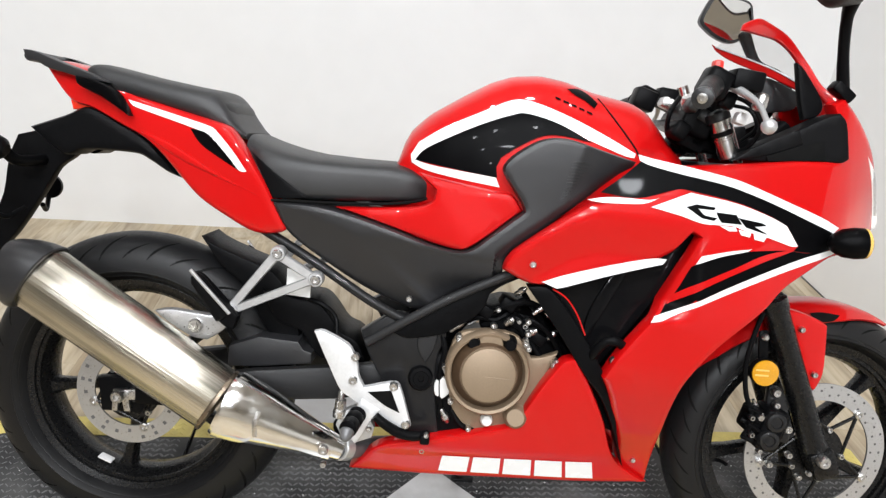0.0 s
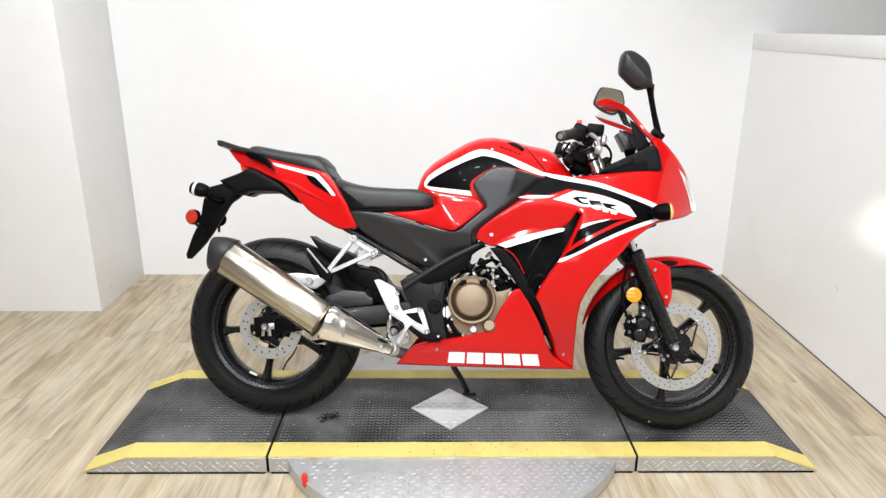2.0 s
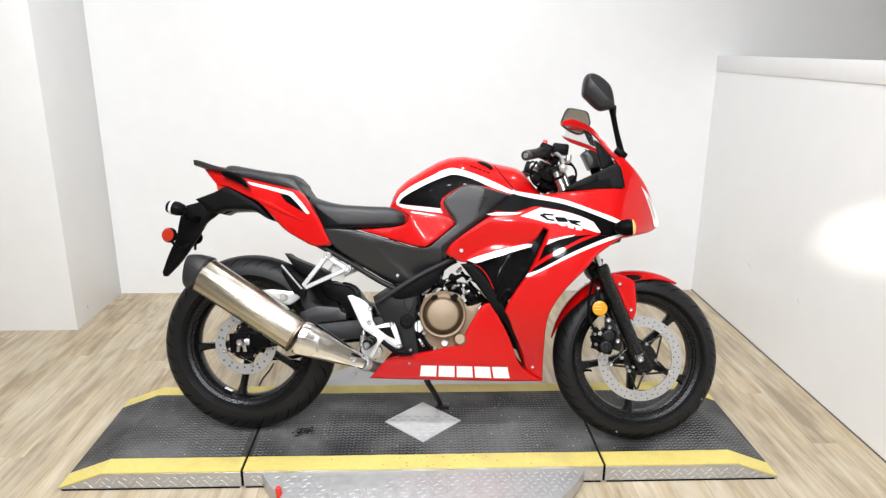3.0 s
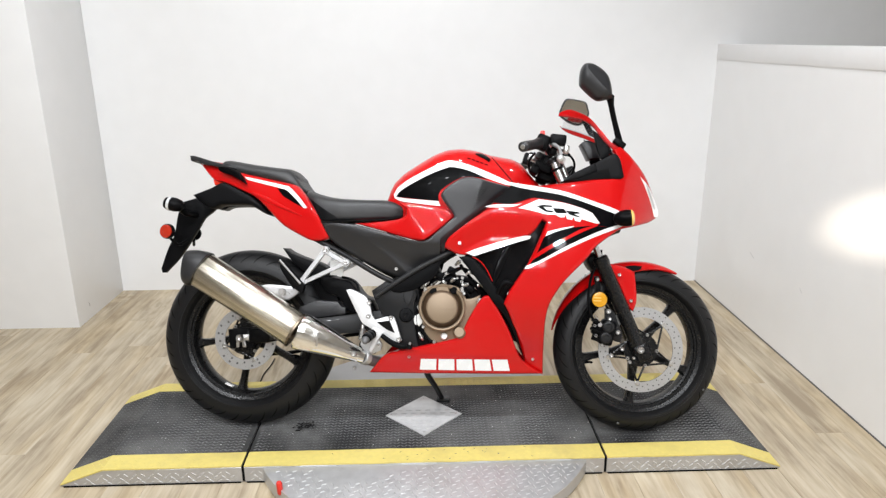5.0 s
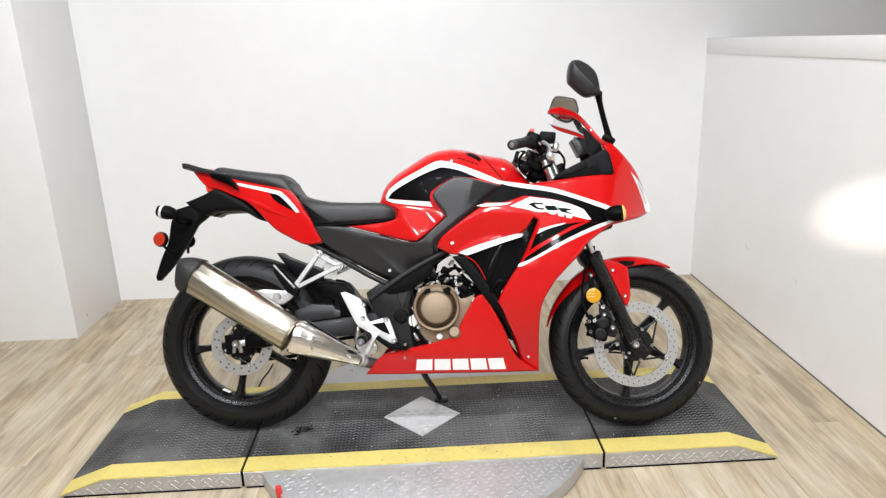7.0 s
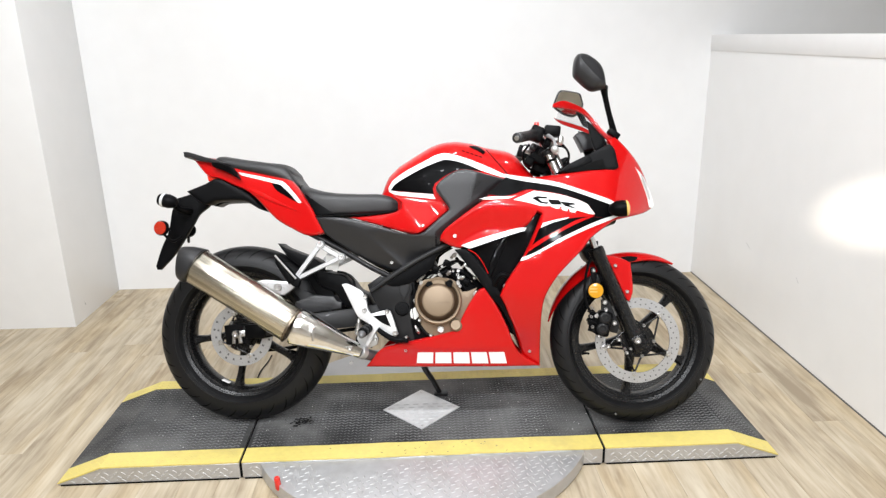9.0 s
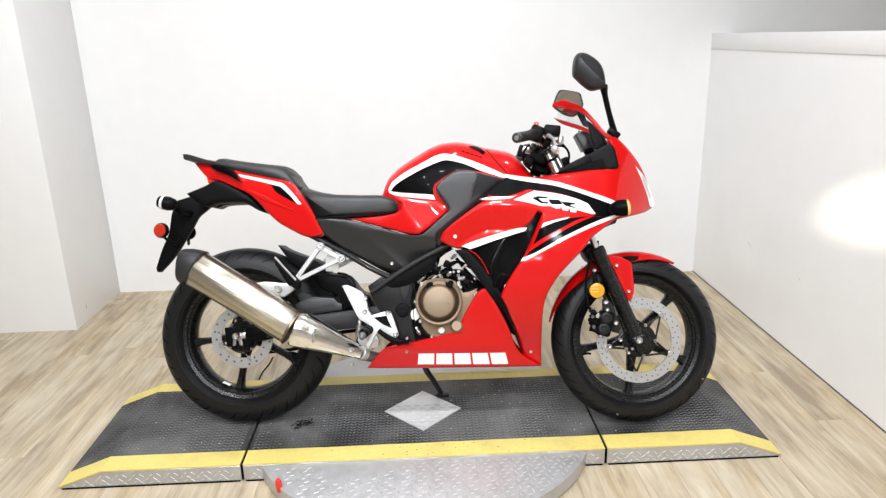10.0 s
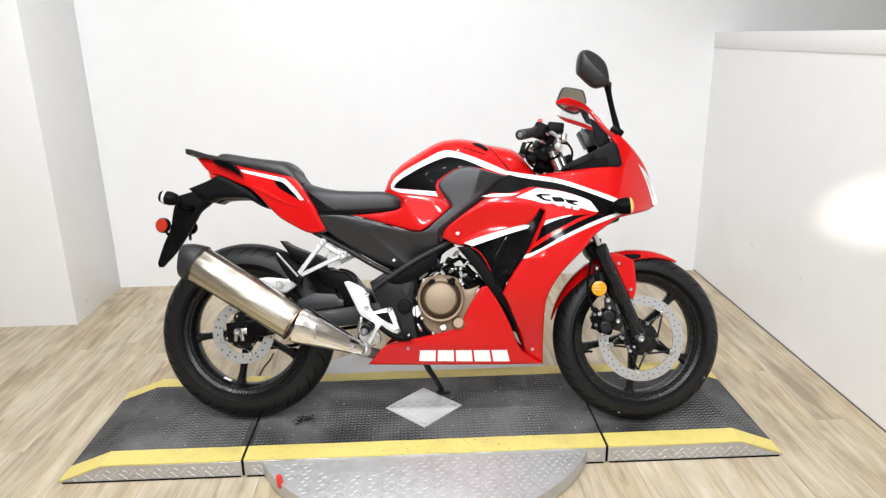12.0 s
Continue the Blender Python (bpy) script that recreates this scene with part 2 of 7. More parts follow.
# near-black of joints and rubber, also of shade drawn in gaps and openings
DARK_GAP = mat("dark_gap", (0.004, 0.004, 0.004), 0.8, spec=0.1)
COCKPIT = mat("cockpit_plastic", (0.004, 0.004, 0.0045), 0.45, vary=0.1, scale=500, bump=0.1, bump_scale=900, spec=0.1)
FORK_STEEL = mat("fork_steel", (0.66, 0.65, 0.65), 0.2, 1.0, vary=0.04)
DARK_STEEL = mat("heat_darkened_steel", (0.20, 0.16, 0.12), 0.3, 0.9, vary=0.2, scale=90)
OUTLET = mat("gloss_black_moulding", (0.004, 0.004, 0.0045), 0.14, vary=0.1, coat=0.16, spec=0.05, rough_vary=0.03)
SWINGARM = mat("satin_grey_paint", (0.016, 0.016, 0.0168), 0.5, vary=0.12, scale=200, coat=0.03, spec=0.3)
HANGER_ALU = mat("brushed_hanger_aluminium", (0.52, 0.52, 0.52), 0.36, 0.6, vary=0.08, scale=200, bump=0.1, bump_scale=900)
DARK_BRONZE = mat("dark_bronze_recess", (0.10, 0.062, 0.036), 0.4, 0.4, vary=0.2, scale=150)
PIVOT_GREY = mat("bare_grey_casting", (0.13, 0.13, 0.132), 0.4, 0.3, vary=0.12, scale=120)
INSERT_ALU = mat("bright_tread_plate", (0.62, 0.62, 0.62), 0.45, 0.3, vary=0.12, scale=50, big=8, second=(0.50, 0.495, 0.485), second_amount=0.4, bump=0.06, bump_scale=300)
PALE_AMBER = mat("pale_amber_lens", (0.80, 0.50, 0.12), 0.2, vary=0.1, scale=300, coat=0.6)
PAINT_DOT = mat("dull_grey_mark", (0.10, 0.10, 0.095), 0.6)
STICKER = mat("paper_sticker", (0.75, 0.75, 0.73), 0.5, vary=0.05)


# ---- mesh helpers ----
def part(name, bm, material, parent=None, label="", smooth=True, kind=""):
    """One mesh object out of a bmesh, under a thing or a part."""
    me = bpy.data.meshes.new(name)
    bmesh.ops.recalc_face_normals(bm, faces=bm.faces)
    bm.to_mesh(me)
    bm.free()
    me.materials.append(material)
    if smooth:
        me.shade_smooth()
        me.set_sharp_from_angle(angle=radians(38))
    ob = new(name, me)
    if parent:
        ob.parent = parent
    return tagged(ob, label, kind=kind)


def box(bm, c, s, turn=None, bevel=0.0, seg=2):
    got = bmesh.ops.create_cube(bm, size=1.0)
    vs = got["verts"]
    bmesh.ops.scale(bm, vec=s, verts=vs)
    if bevel:
        es = list({e for v in vs for e in v.link_edges})
        r = bmesh.ops.bevel(bm, geom=es, offset=bevel, segments=seg, affect="EDGES", profile=0.5)
        vs = list({v for f in r["faces"] for v in f.verts} | {v for v in vs if v.is_valid})
    if turn:
        bmesh.ops.rotate(bm, cent=(0, 0, 0), matrix=turn, verts=vs)
    bmesh.ops.translate(bm, vec=c, verts=vs)
    return vs


def rings(bm, loops, close=False, cap=True):
    """Skin a row of vertex loops of equal length."""
    made = [[bm.verts.new(p) for p in loop] for loop in loops]
    k = len(made[0])
    pairs = list(zip(made, made[1:])) + ([(made[-1], made[0])] if close else [])
    for a, b in pairs:
        for i in range(k):
            j = (i + 1) % k
            try:
                bm.faces.new((a[i], a[j], b[j], b[i]))
            except ValueError:
                pass
    if cap and not close:
        for loop in (made[0], made[-1]):
            try:
                bm.faces.new(loop)
            except ValueError:
                pass
    return made


def frame_of(d):
    d = Vector(d).normalized()
    u = d.cross(Vector((0, 0, 1)) if abs(d.z) < 0.9 else Vector((0, 1, 0))).normalized()
    return u, d.cross(u).normalized()


def turned(bm, p0, p1, profile, seg=24, oval=1.0):
    """A turned body from p0 to p1; profile: (fraction along, radius)."""
    p0, p1 = Vector(p0), Vector(p1)
    u, v = frame_of(p1 - p0)
    loops = []
    for f, r in profile:
        c = p0.lerp(p1, f)
        r = max(r, 0.0004)
        loops.append([c + u * (r * oval * math.cos(2 * math.pi * i / seg)) + v * (r * math.sin(2 * math.pi * i / seg)) for i in range(seg)])
    rings(bm, loops)


def rod(bm, p0, p1, r, seg=14, bevel=0.0):
    length = (Vector(p1) - Vector(p0)).length
    f = min(0.45, bevel / length) if bevel else 0
    prof = [(0, r), (1, r)] if not bevel else [(0, r - bevel), (f * 0.3, r - bevel * 0.3), (f, r), (1 - f, r), (1 - f * 0.3, r - bevel * 0.3), (1, r - bevel)]
    turned(bm, p0, p1, prof, seg)


def curve_points(pts, steps=6):
    """Catmull-Rom through 3D points."""
    P = [Vector(p) for p in pts]
    P = [P[0] * 2 - P[1]] + P + [P[-1] * 2 - P[-2]]
    out = []
    for i in range(1, len(P) - 2):
        a, b, c, d = P[i - 1:i + 3]
        for k in range(steps):
            t = k / steps
            out.append(0.5 * (2 * b + (c - a) * t + (2 * a - 5 * b + 4 * c - d) * t * t + (3 * b - a - 3 * c + d) * t ** 3))
    return out + [P[-2]]


def pipe(bm, pts, r, seg=10, steps=6, radii=None):
    path = curve_points(pts, steps) if steps > 1 else [Vector(p) for p in pts]
    loops, u = [], None
    n = len(path)
    for i, p in enumerate(path):
        d = (path[min(i + 1, n - 1)] - path[max(i - 1, 0)]).normalized()
        if u is None:
            u, _ = frame_of(d)
        u = (u - d * u.dot(d)).normalized()
        v = d.cross(u)
        rr = r if radii is None else float(np.interp(i / (n - 1), np.linspace(0, 1, len(radii)), radii))
        loops.append([p + u * (rr * math.cos(2 * math.pi * k / seg)) + v * (rr * math.sin(2 * math.pi * k / seg)) for k in range(seg)])
    rings(bm, loops)


def lathe(bm, centre, profile, seg=64, closed=True):
    """Turn (radius, y) points about the sideways axis through centre."""
    cx, cy, cz = centre
    loops = []
    for i in range(seg):
        a = 2 * math.pi * i / seg
        loops.append([(cx + r * math.cos(a), cy + y, cz + r * math.sin(a)) for r, y in profile])
    made = [[bm.verts.new(p) for p in loop] for loop in loops]
    k = len(profile)
    for i in range(seg):
        a, b = made[i], made[(i + 1) % seg]
        for j in range(k if closed else k - 1):
            q = (j + 1) % k
            bm.faces.new((a[j], a[q], b[q], b[j]))


def rounded(pts, corner=62, steps=5, closed=True):
    """A smooth outline through (x, z) points that keeps the sharp corners."""
    P = [np.array(p, float) for p in pts]
    n = len(P)
    sharp = []
    for i in range(n):
        a, b = P[i] - P[i - 1], P[(i + 1) % n] - P[i]
        ang = math.degrees(abs(math.atan2(a[0] * b[1] - a[1] * b[0], a @ b)))
        sharp.append(ang > corner)
    out = []
    for i in range(n):
        b, c = P[i], P[(i + 1) % n]
        ta = np.zeros(2) if sharp[i] else (c - P[i - 1]) * 0.5
        tb = np.zeros(2) if sharp[(i + 1) % n] else (P[(i + 2) % n] - b) * 0.5
        L = np.linalg.norm(c - b)
        if sharp[i]:
            ta = (c - b) * 0.8 if sharp[(i + 1) % n] else (c - b)
        if sharp[(i + 1) % n]:
            tb = (c - b) * 0.8 if sharp[i] else (c - b)
        for q in (0, 1):
            v = ta if q == 0 else tb
            m = np.linalg.norm(v)
            if m > 1.5 * L:
                v *= 1.5 * L / m
        k = max(1, min(steps, int(L / 0.006)))
        for s in range(k):
            t = s / k
            h = (2 * t ** 3 - 3 * t * t + 1, t ** 3 - 2 * t * t + t, -2 * t ** 3 + 3 * t * t, t ** 3 - t * t)
            out.append(h[0] * b + h[1] * ta + h[2] * c + h[3] * tb)
    return np.array(out)


def edge_distance(Q, loop):
    A, B = loop, np.roll(loop, -1, axis=0)
    d = B - A
    L = np.maximum((d * d).sum(1), 1e-12)
    t = np.clip(((Q[:, None, :] - A[None]) * d[None]).sum(2) / L[None], 0, 1)
    return np.sqrt(((Q[:, None, :] - (A[None] + t[..., None] * d[None])) ** 2).sum(2)).min(1)


def inside(Q, loop):
    A, B = loop, np.roll(loop, -1, axis=0)
    x, y = Q[:, 0][:, None], Q[:, 1][:, None]
    cond = (A[None, :, 1] > y) != (B[None, :, 1] > y)
    den = np.where(np.abs(B[:, 1] - A[:, 1]) < 1e-12, 1e-12, B[:, 1] - A[:, 1])
    xi = A[None, :, 0] + (y - A[None, :, 1]) * ((B - A)[None, :, 0] / den[None])
    return ((cond & (x < xi)).sum(1) % 2) == 1


def sheet(bm, pts, surf, thick=0.005, edge=0.006, res=0.014, lift=0.0, corner=62, flip=1, smooth_outline=True):
    """A shell over the side outline pts (x, z) that follows the sideways surface y = -surf(x, z), with rolled edges and a return."""
    loop = rounded(pts, corner) if smooth_outline else np.array(pts, float)
    keep = [0]
    for i in range(1, len(loop)):
        if np.linalg.norm(loop[i] - loop[keep[-1]]) > 0.0015:
            keep.append(i)
    loop = loop[keep]
    if edge:
        step = max(0.004, edge * 0.9)
        loop = np.concatenate([a + (b - a) * (np.arange(k) / k)[:, None] for a, b in zip(loop, np.roll(loop, -1, axis=0)) for k in [max(1, math.ceil(np.linalg.norm(b - a) / step))]])
    lo, hi = loop.min(0), loop.max(0)
    gx, gz = np.arange(lo[0], hi[0], res), np.arange(lo[1], hi[1], res * 0.87)
    G = np.array([(x + (res / 2 if j % 2 else 0), z) for j, z in enumerate(gz) for x in gx]).reshape(-1, 2)
    if len(G):
        G = G[inside(G, loop)]
    if len(G):
        G = G[edge_distance(G, loop) > max(edge * 1.1, res * 0.35)]
    extra = []
    if edge:
        A = loop
        nrm = np.roll(A, -1, axis=0) - np.roll(A, 1, axis=0)
        nrm = np.stack([-nrm[:, 1], nrm[:, 0]], 1) / np.maximum(np.linalg.norm(nrm, axis=1), 1e-9)[:, None]
        area = 0.5 * np.sum(A[:, 0] * np.roll(A[:, 1], -1) - np.roll(A[:, 0], -1) * A[:, 1])
        for f in (0.3, 1.0):
            R = A + nrm * (edge * f if area > 0 else -edge * f)
            ok = inside(R, loop)
            ok &= edge_distance(R, loop) > edge * f * 0.8
            extra.append(R[ok])
    pts_all = np.concatenate([loop] + [e for e in extra if len(e)] + ([G] if len(G) else []))
    n = len(loop)
    V, E, F, *_ = delaunay_2d_cdt([Vector(p) for p in pts_all], [(i, (i + 1) % n) for i in range(n)], [], 1, 1e-6)
    Q = np.array([(v.x, v.y) for v in V])
    d = edge_distance(Q, loop)
    roll = np.zeros(len(Q))
    if edge:
        t = np.clip(1 - d / edge, 0, 1)
        roll = edge * 0.8 * (1 - np.sqrt(1 - np.minimum(t, 0.999) ** 2))
    S = np.array([surf(float(q[0]), float(q[1])) for q in Q])
    vs = [bm.verts.new((q[0], flip * (-(s + lift - r)), q[1])) for q, s, r in zip(Q, S, roll)]
    for f in F:
        try:
            bm.faces.new([vs[i] for i in f])
        except ValueError:
            pass
    if thick:
        rim = [e for e in bm.edges if len(e.link_faces) == 1 and e.verts[0] in set(vs)]
        got = bmesh.ops.extrude_edge_only(bm, edges=rim)
        nv = [g for g in got["geom"] if isinstance(g, bmesh.types.BMVert)]
        bmesh.ops.translate(bm, vec=(0, flip * thick, 0), verts=nv)
    return bm


def panel(name, pts, surf, material, parent, label="", both=True, **k):
    """A side panel as one part; its twin on the far side is a part of its own."""
    ob = part(name, sheet(bmesh.new(), pts, surf, **k), material, parent, label)
    if both:
        part(name, sheet(bmesh.new(), pts, surf, flip=-1, **k), material, parent, label)
    return ob


def flat(depth):
    return lambda x, z: depth


def plate(name, pts, y0, y1, material, parent, label="", bevel=0.003, corner=62, steps=3):
    """A flat cut plate with the side outline pts between the depths y0 and y1."""
    bm = bmesh.new()
    loop = rounded(pts, corner, steps)
    area = 0.5 * np.sum(loop[:, 0] * np.roll(loop[:, 1], -1) - np.roll(loop[:, 0], -1) * loop[:, 1])
    if area < 0:
        loop = loop[::-1]
    f = bm.faces.new([bm.verts.new((p[0], y0, p[1])) for p in loop])
    got = bmesh.ops.extrude_face_region(bm, geom=[f])
    nv = [g for g in got["geom"] if isinstance(g, bmesh.types.BMVert)]
    bmesh.ops.translate(bm, vec=(0, y1 - y0, 0), verts=nv)
    if bevel:
        caps = [f for f in bm.faces if len(f.verts) > 4]
        es = list({e for f in caps for e in f.edges})
        bmesh.ops.bevel(bm, geom=es, offset=bevel, segments=2, affect="EDGES", profile=0.5, clamp_overlap=True)
    bmesh.ops.triangulate(bm, faces=[f for f in bm.faces if len(f.verts) > 4])
    return part(name, bm, material, parent, label)


def bolt(parent, x, y, z, r=0.006, material=None, name="bolt", deep=0.006):
    """A hexagon socket bolt head that faces the near side."""
    bm = bmesh.new()
    turned(bm, (x, y + 0.004, z), (x, y - deep, z), [(0, r), (0.75, r), (1, r * 0.8), (1, r * 0.5), (0.6, r * 0.42), (0.55, 0)], 12)
    return part(name, bm, material or BOLT_STEEL, parent)

# ---- room ----
def slab(name, x0, x1, y0, y1, z0, z1, material, label, bevel=0.0):
    bm = bmesh.new()
    box(bm, ((x0 + x1) / 2, (y0 + y1) / 2, (z0 + z1) / 2), (x1 - x0, y1 - y0, z1 - z0), bevel=bevel)
    return tagged(part(name, bm, material, smooth=bool(bevel)), label, kind="structure")


floor = slab("floor", -4.2, 5.2, -6.0, 1.9, -0.12, -0.012, UNDERFLOOR, "pale oak plank floor of the showroom bay")
slab("wall_back", -1.3, 5.2, 1.674, 1.80, -0.02, 3.0, WALL, "smooth white panelled back wall")
slab("wall_pillar", -4.2, -1.117, 1.13, 1.674, -0.02, 3.0, WALL, "white boxed-out wall pillar beside the bay", bevel=0.004)
slab("wall_partition", 2.267, 2.37, -4.2, 1.674, -0.02, 1.360, GLOSS_WALL, "glossy white half-height partition wall")
slab("trim", 2.262, 2.375, -4.2, 1.672, 1.280, 1.362, TRIM, "white painted cap board on the partition", bevel=0.003)
slab("baseboard", 2.2645, 2.2668, -4.2, 1.672, -0.001, 0.006, PIVOT_GREY, "thin dark joint along the foot of the partition")
slab("wall_left", -4.32, -4.2, -6.0, 1.13, -0.02, 3.0, FAR_WALL, "taupe side wall behind the pillar")
slab("wall_right", 5.2, 5.32, -6.0, 1.8, -0.02, 3.0, FAR_WALL, "taupe side wall beyond the partition")
slab("wall_front", -4.32, 5.32, -6.12, -6.0, -0.02, 3.0, FAR_WALL, "taupe wall behind the walkway")
slab("ceiling", -4.32, 5.32, -6.12, 1.8, 3.0, 3.1, CEILING, "matt pale grey ceiling")


# ---- lift platform ----
lift = tagged(new("motorcycle_lift"), "low black tread-covered motorcycle platform with yellow edge tape", "motorcycle lift")
lift.location = (0.637, 0.08, 0)
HALF, RIDGE, TIP, WIDE, TOP = 0.600, 1.052, 1.196, 0.293, 0.060


def deck(name, stations, parent, label=""):
    """A long low box along x; stations: (x, top height)."""
    bm = bmesh.new()
    loops = [[(x, -WIDE, 0.004), (x, WIDE, 0.004), (x, WIDE, z - 0.003), (x, WIDE - 0.003, z), (x, -WIDE + 0.003, z), (x, -WIDE, z - 0.003)] for x, z in stations]
    rings(bm, loops)
    return part(name, bm, PLATE_ALU, parent, label, smooth=False)


def strip(name, stations, y0, y1, rise, material, parent, label="", seed=0):
    """A thin sheet laid on the deck between y0 and y1, with slightly wandering edges."""
    bm = bmesh.new()
    rng = random.Random(seed)
    xs = []
    for (xa, za), (xb, zb) in zip(stations, stations[1:]):
        k = max(1, int(abs(xb - xa) / 0.05))
        xs += [(xa + (xb - xa) * i / k, za + (zb - za) * i / k) for i in range(k)]
    xs.append(stations[-1])
    loops = []
    for x, z in xs:
        a, b = rng.uniform(-0.0012, 0.0012), rng.uniform(-0.0012, 0.0012)
        loops.append([(x, y0 + a, z), (x, y1 + b, z), (x, y1 + b, z + rise), (x, y0 + a, z + rise)])
    rings(bm, loops)
    return part(name, bm, material, parent, label, smooth=False)


def lozenges(bm, spots, long, wide, high, plane="top"):
    """Raised tread bars; spots: (u, v, angle, height) on the top or on the front face."""
    for u, v, a, base in spots:
        c, s = math.cos(a), math.sin(a)
        prof = [(-long, 0, 0), (-long * 0.45, -wide, 0), (long * 0.45, -wide, 0), (long, 0, 0), (long * 0.45, wide, 0), (-long * 0.45, wide, 0),
                (-long * 0.55, 0, high), (long * 0.55, 0, high)]
        vs = []
        for p, q, h in prof:
            du, dv = p * c - q * s, p * s + q * c
            if plane == "top":
                vs.append(bm.verts.new((u + du, v + dv, base + h)))
            else:
                vs.append(bm.verts.new((u + du, base - h, v + dv)))
        for f in ((0, 1, 6), (1, 2, 7, 6), (2, 3, 7), (3, 4, 7), (4, 5, 6, 7), (5, 0, 6)):
            bm.faces.new([vs[i] for i in f])


def rows_of(x0, x1, y0, y1, px, py, height, tilt=(38, -38), worn=0.0, zigzag=False):
    out = []
    for j in range(int((y1 - y0) / py)):
        for i in range(int((x1 - x0) / px)):
            x = x0 + (i + 0.5 + (0.5 if j % 2 and not zigzag else 0)) * px
            y = y0 + (j + 0.5) * py
            field = noise.noise(Vector((x * 2.2, y * 3.0, 4.0)))
            bare = worn and not zigzag and field > 0.5 - worn
            # dirt fills the covering in patches, so that its ribs stand out less there
            sink = worn * max(0.0, min(1.0, 0.5 + 1.6 * field + 0.5 * noise.noise(Vector((x * 9, y * 9, 1.0))))) if zigzag else 0.0
            if x < x1 - px * 0.3 and not bare:
                out.append((x, y, radians(tilt[i % 2 if zigzag else (i + j) % 2]), (height(x) if callable(height) else height) - sink))
    return out


def ramp_height(x):
    return TOP + 0.0045 - max(0.0, (abs(x) - RIDGE) / (TIP - RIDGE)) * (TOP - 0.006)


sections = (("centre_deck", [(-HALF + 0.0045, TOP), (HALF - 0.0045, TOP)]),
            ("ramp", [(-TIP, 0.007), (-RIDGE, TOP), (-HALF - 0.0045, TOP)]),
            ("ramp", [(HALF + 0.0045, TOP), (RIDGE, TOP), (TIP, 0.007)]))
for k, (name, stations) in enumerate(sections):
    d = deck(name, stations, lift, "aluminium tread-plate side skirt and deck")
    strip("tread_sheet", stations, -0.214, 0.226, 0.0042, TREAD_BLACK, d, "black patterned tread covering, dusty and scuffed", k)
    strip("edge_tape", stations, -WIDE - 0.0012, -0.2142, 0.0046, YELLOW, d, "scuffed yellow edge tape", k + 5)
    strip("edge_tape", stations, 0.2262, WIDE - 0.001, 0.0046, YELLOW, d, "scuffed yellow edge tape", k + 9)
    bm = bmesh.new()
    lozenges(bm, rows_of(stations[0][0] + 0.01, stations[-1][0] - 0.01, -0.208, 0.222, 0.0128, 0.0172, ramp_height, (42, -42), 0.0016, True), 0.0088, 0.0032, 0.0018)
    part("tread_pattern", bm, TREAD_BAR, d, smooth=False, kind="stuff")
    bm = bmesh.new()
    lozenges(bm, rows_of(stations[0][0] + 0.012, stations[-1][0] - 0.012, -0.289, -0.218, 0.0235, 0.0165, ramp_height), 0.0098, 0.0034, 0.0006)
    lozenges(bm, rows_of(stations[0][0] + 0.012, stations[-1][0] - 0.012, 0.229, 0.289, 0.0128, 0.0172, ramp_height, (42, -42), 0.0, True), 0.0088, 0.0032, 0.0012)
    part("tape_pattern", bm, YELLOW, d, smooth=False, kind="stuff")
    bm = bmesh.new()
    spots = [s for s in ((x, z, a, -WIDE) for x, z, a, _ in rows_of(stations[0][0] + 0.01, stations[-1][0] - 0.01, 0.004, TOP - 0.004, 0.0275, 0.0135, 0))
             if s[1] < ramp_height(s[0]) - 0.014]
    lozenges(bm, spots, 0.0098, 0.0026, 0.0014, "front")
    part("skirt_pattern", bm, PLATE_BAR, d, smooth=False, kind="stuff")
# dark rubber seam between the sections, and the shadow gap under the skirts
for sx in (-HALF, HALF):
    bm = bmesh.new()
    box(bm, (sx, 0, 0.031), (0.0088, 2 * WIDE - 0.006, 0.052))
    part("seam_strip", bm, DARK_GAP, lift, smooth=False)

# near-black strip under each section, standing in for the shadow gap there
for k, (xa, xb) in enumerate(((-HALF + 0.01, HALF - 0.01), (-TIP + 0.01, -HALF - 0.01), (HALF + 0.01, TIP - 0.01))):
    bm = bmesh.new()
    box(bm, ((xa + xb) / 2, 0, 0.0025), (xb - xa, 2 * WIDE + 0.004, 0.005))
    part("rubber_foot", bm, DARK_GAP, lift, "near-black strip painting the shade under the skirt", smooth=False)

# dark scratches worn through the front tape
bm = bmesh.new()
rng = random.Random(21)
lozenges(bm, [(rng.gauss(0.05, 0.12), rng.uniform(-0.286, -0.222), radians(rng.choice((38, -38))), TOP + 0.0047) for _ in range(24)], 0.0050, 0.0010, 0.0004)
part("tape_scratch", bm, TREAD_BLACK, lift, "dark scratches in the yellow tape", smooth=False, kind="stuff")

# round turntable plate under the deck
DISC, DISC_Y, DISC_TOP = 0.600, -0.02, 0.0535
bm = bmesh.new()
loops = []
for z, r in ((0.0, DISC - 0.012), (0.006, DISC - 0.003), (0.006, DISC), (DISC_TOP - 0.002, DISC), (DISC_TOP, DISC - 0.003)):
    loops.append([(r * math.cos(2 * math.pi * i / 120), DISC_Y + r * math.sin(2 * math.pi * i / 120), z) for i in range(120)])
rings(bm, loops)
disc = part("turntable", bm, TABLE_ALU, lift, "round aluminium tread-plate turntable base")
bm = bmesh.new()
spots = [s for s in rows_of(-DISC, DISC, DISC_Y - DISC, DISC_Y + DISC, 0.0265, 0.0185, DISC_TOP - 0.0002, (22, 112), 0.35)
         if math.hypot(s[0], s[1] - DISC_Y) < DISC - 0.016 and s[1] < -WIDE - 0.012]
lozenges(bm, spots, 0.0098, 0.0025, 0.0014)
part("turntable_pattern", bm, PLATE_BAR, disc, smooth=False, kind="stuff")

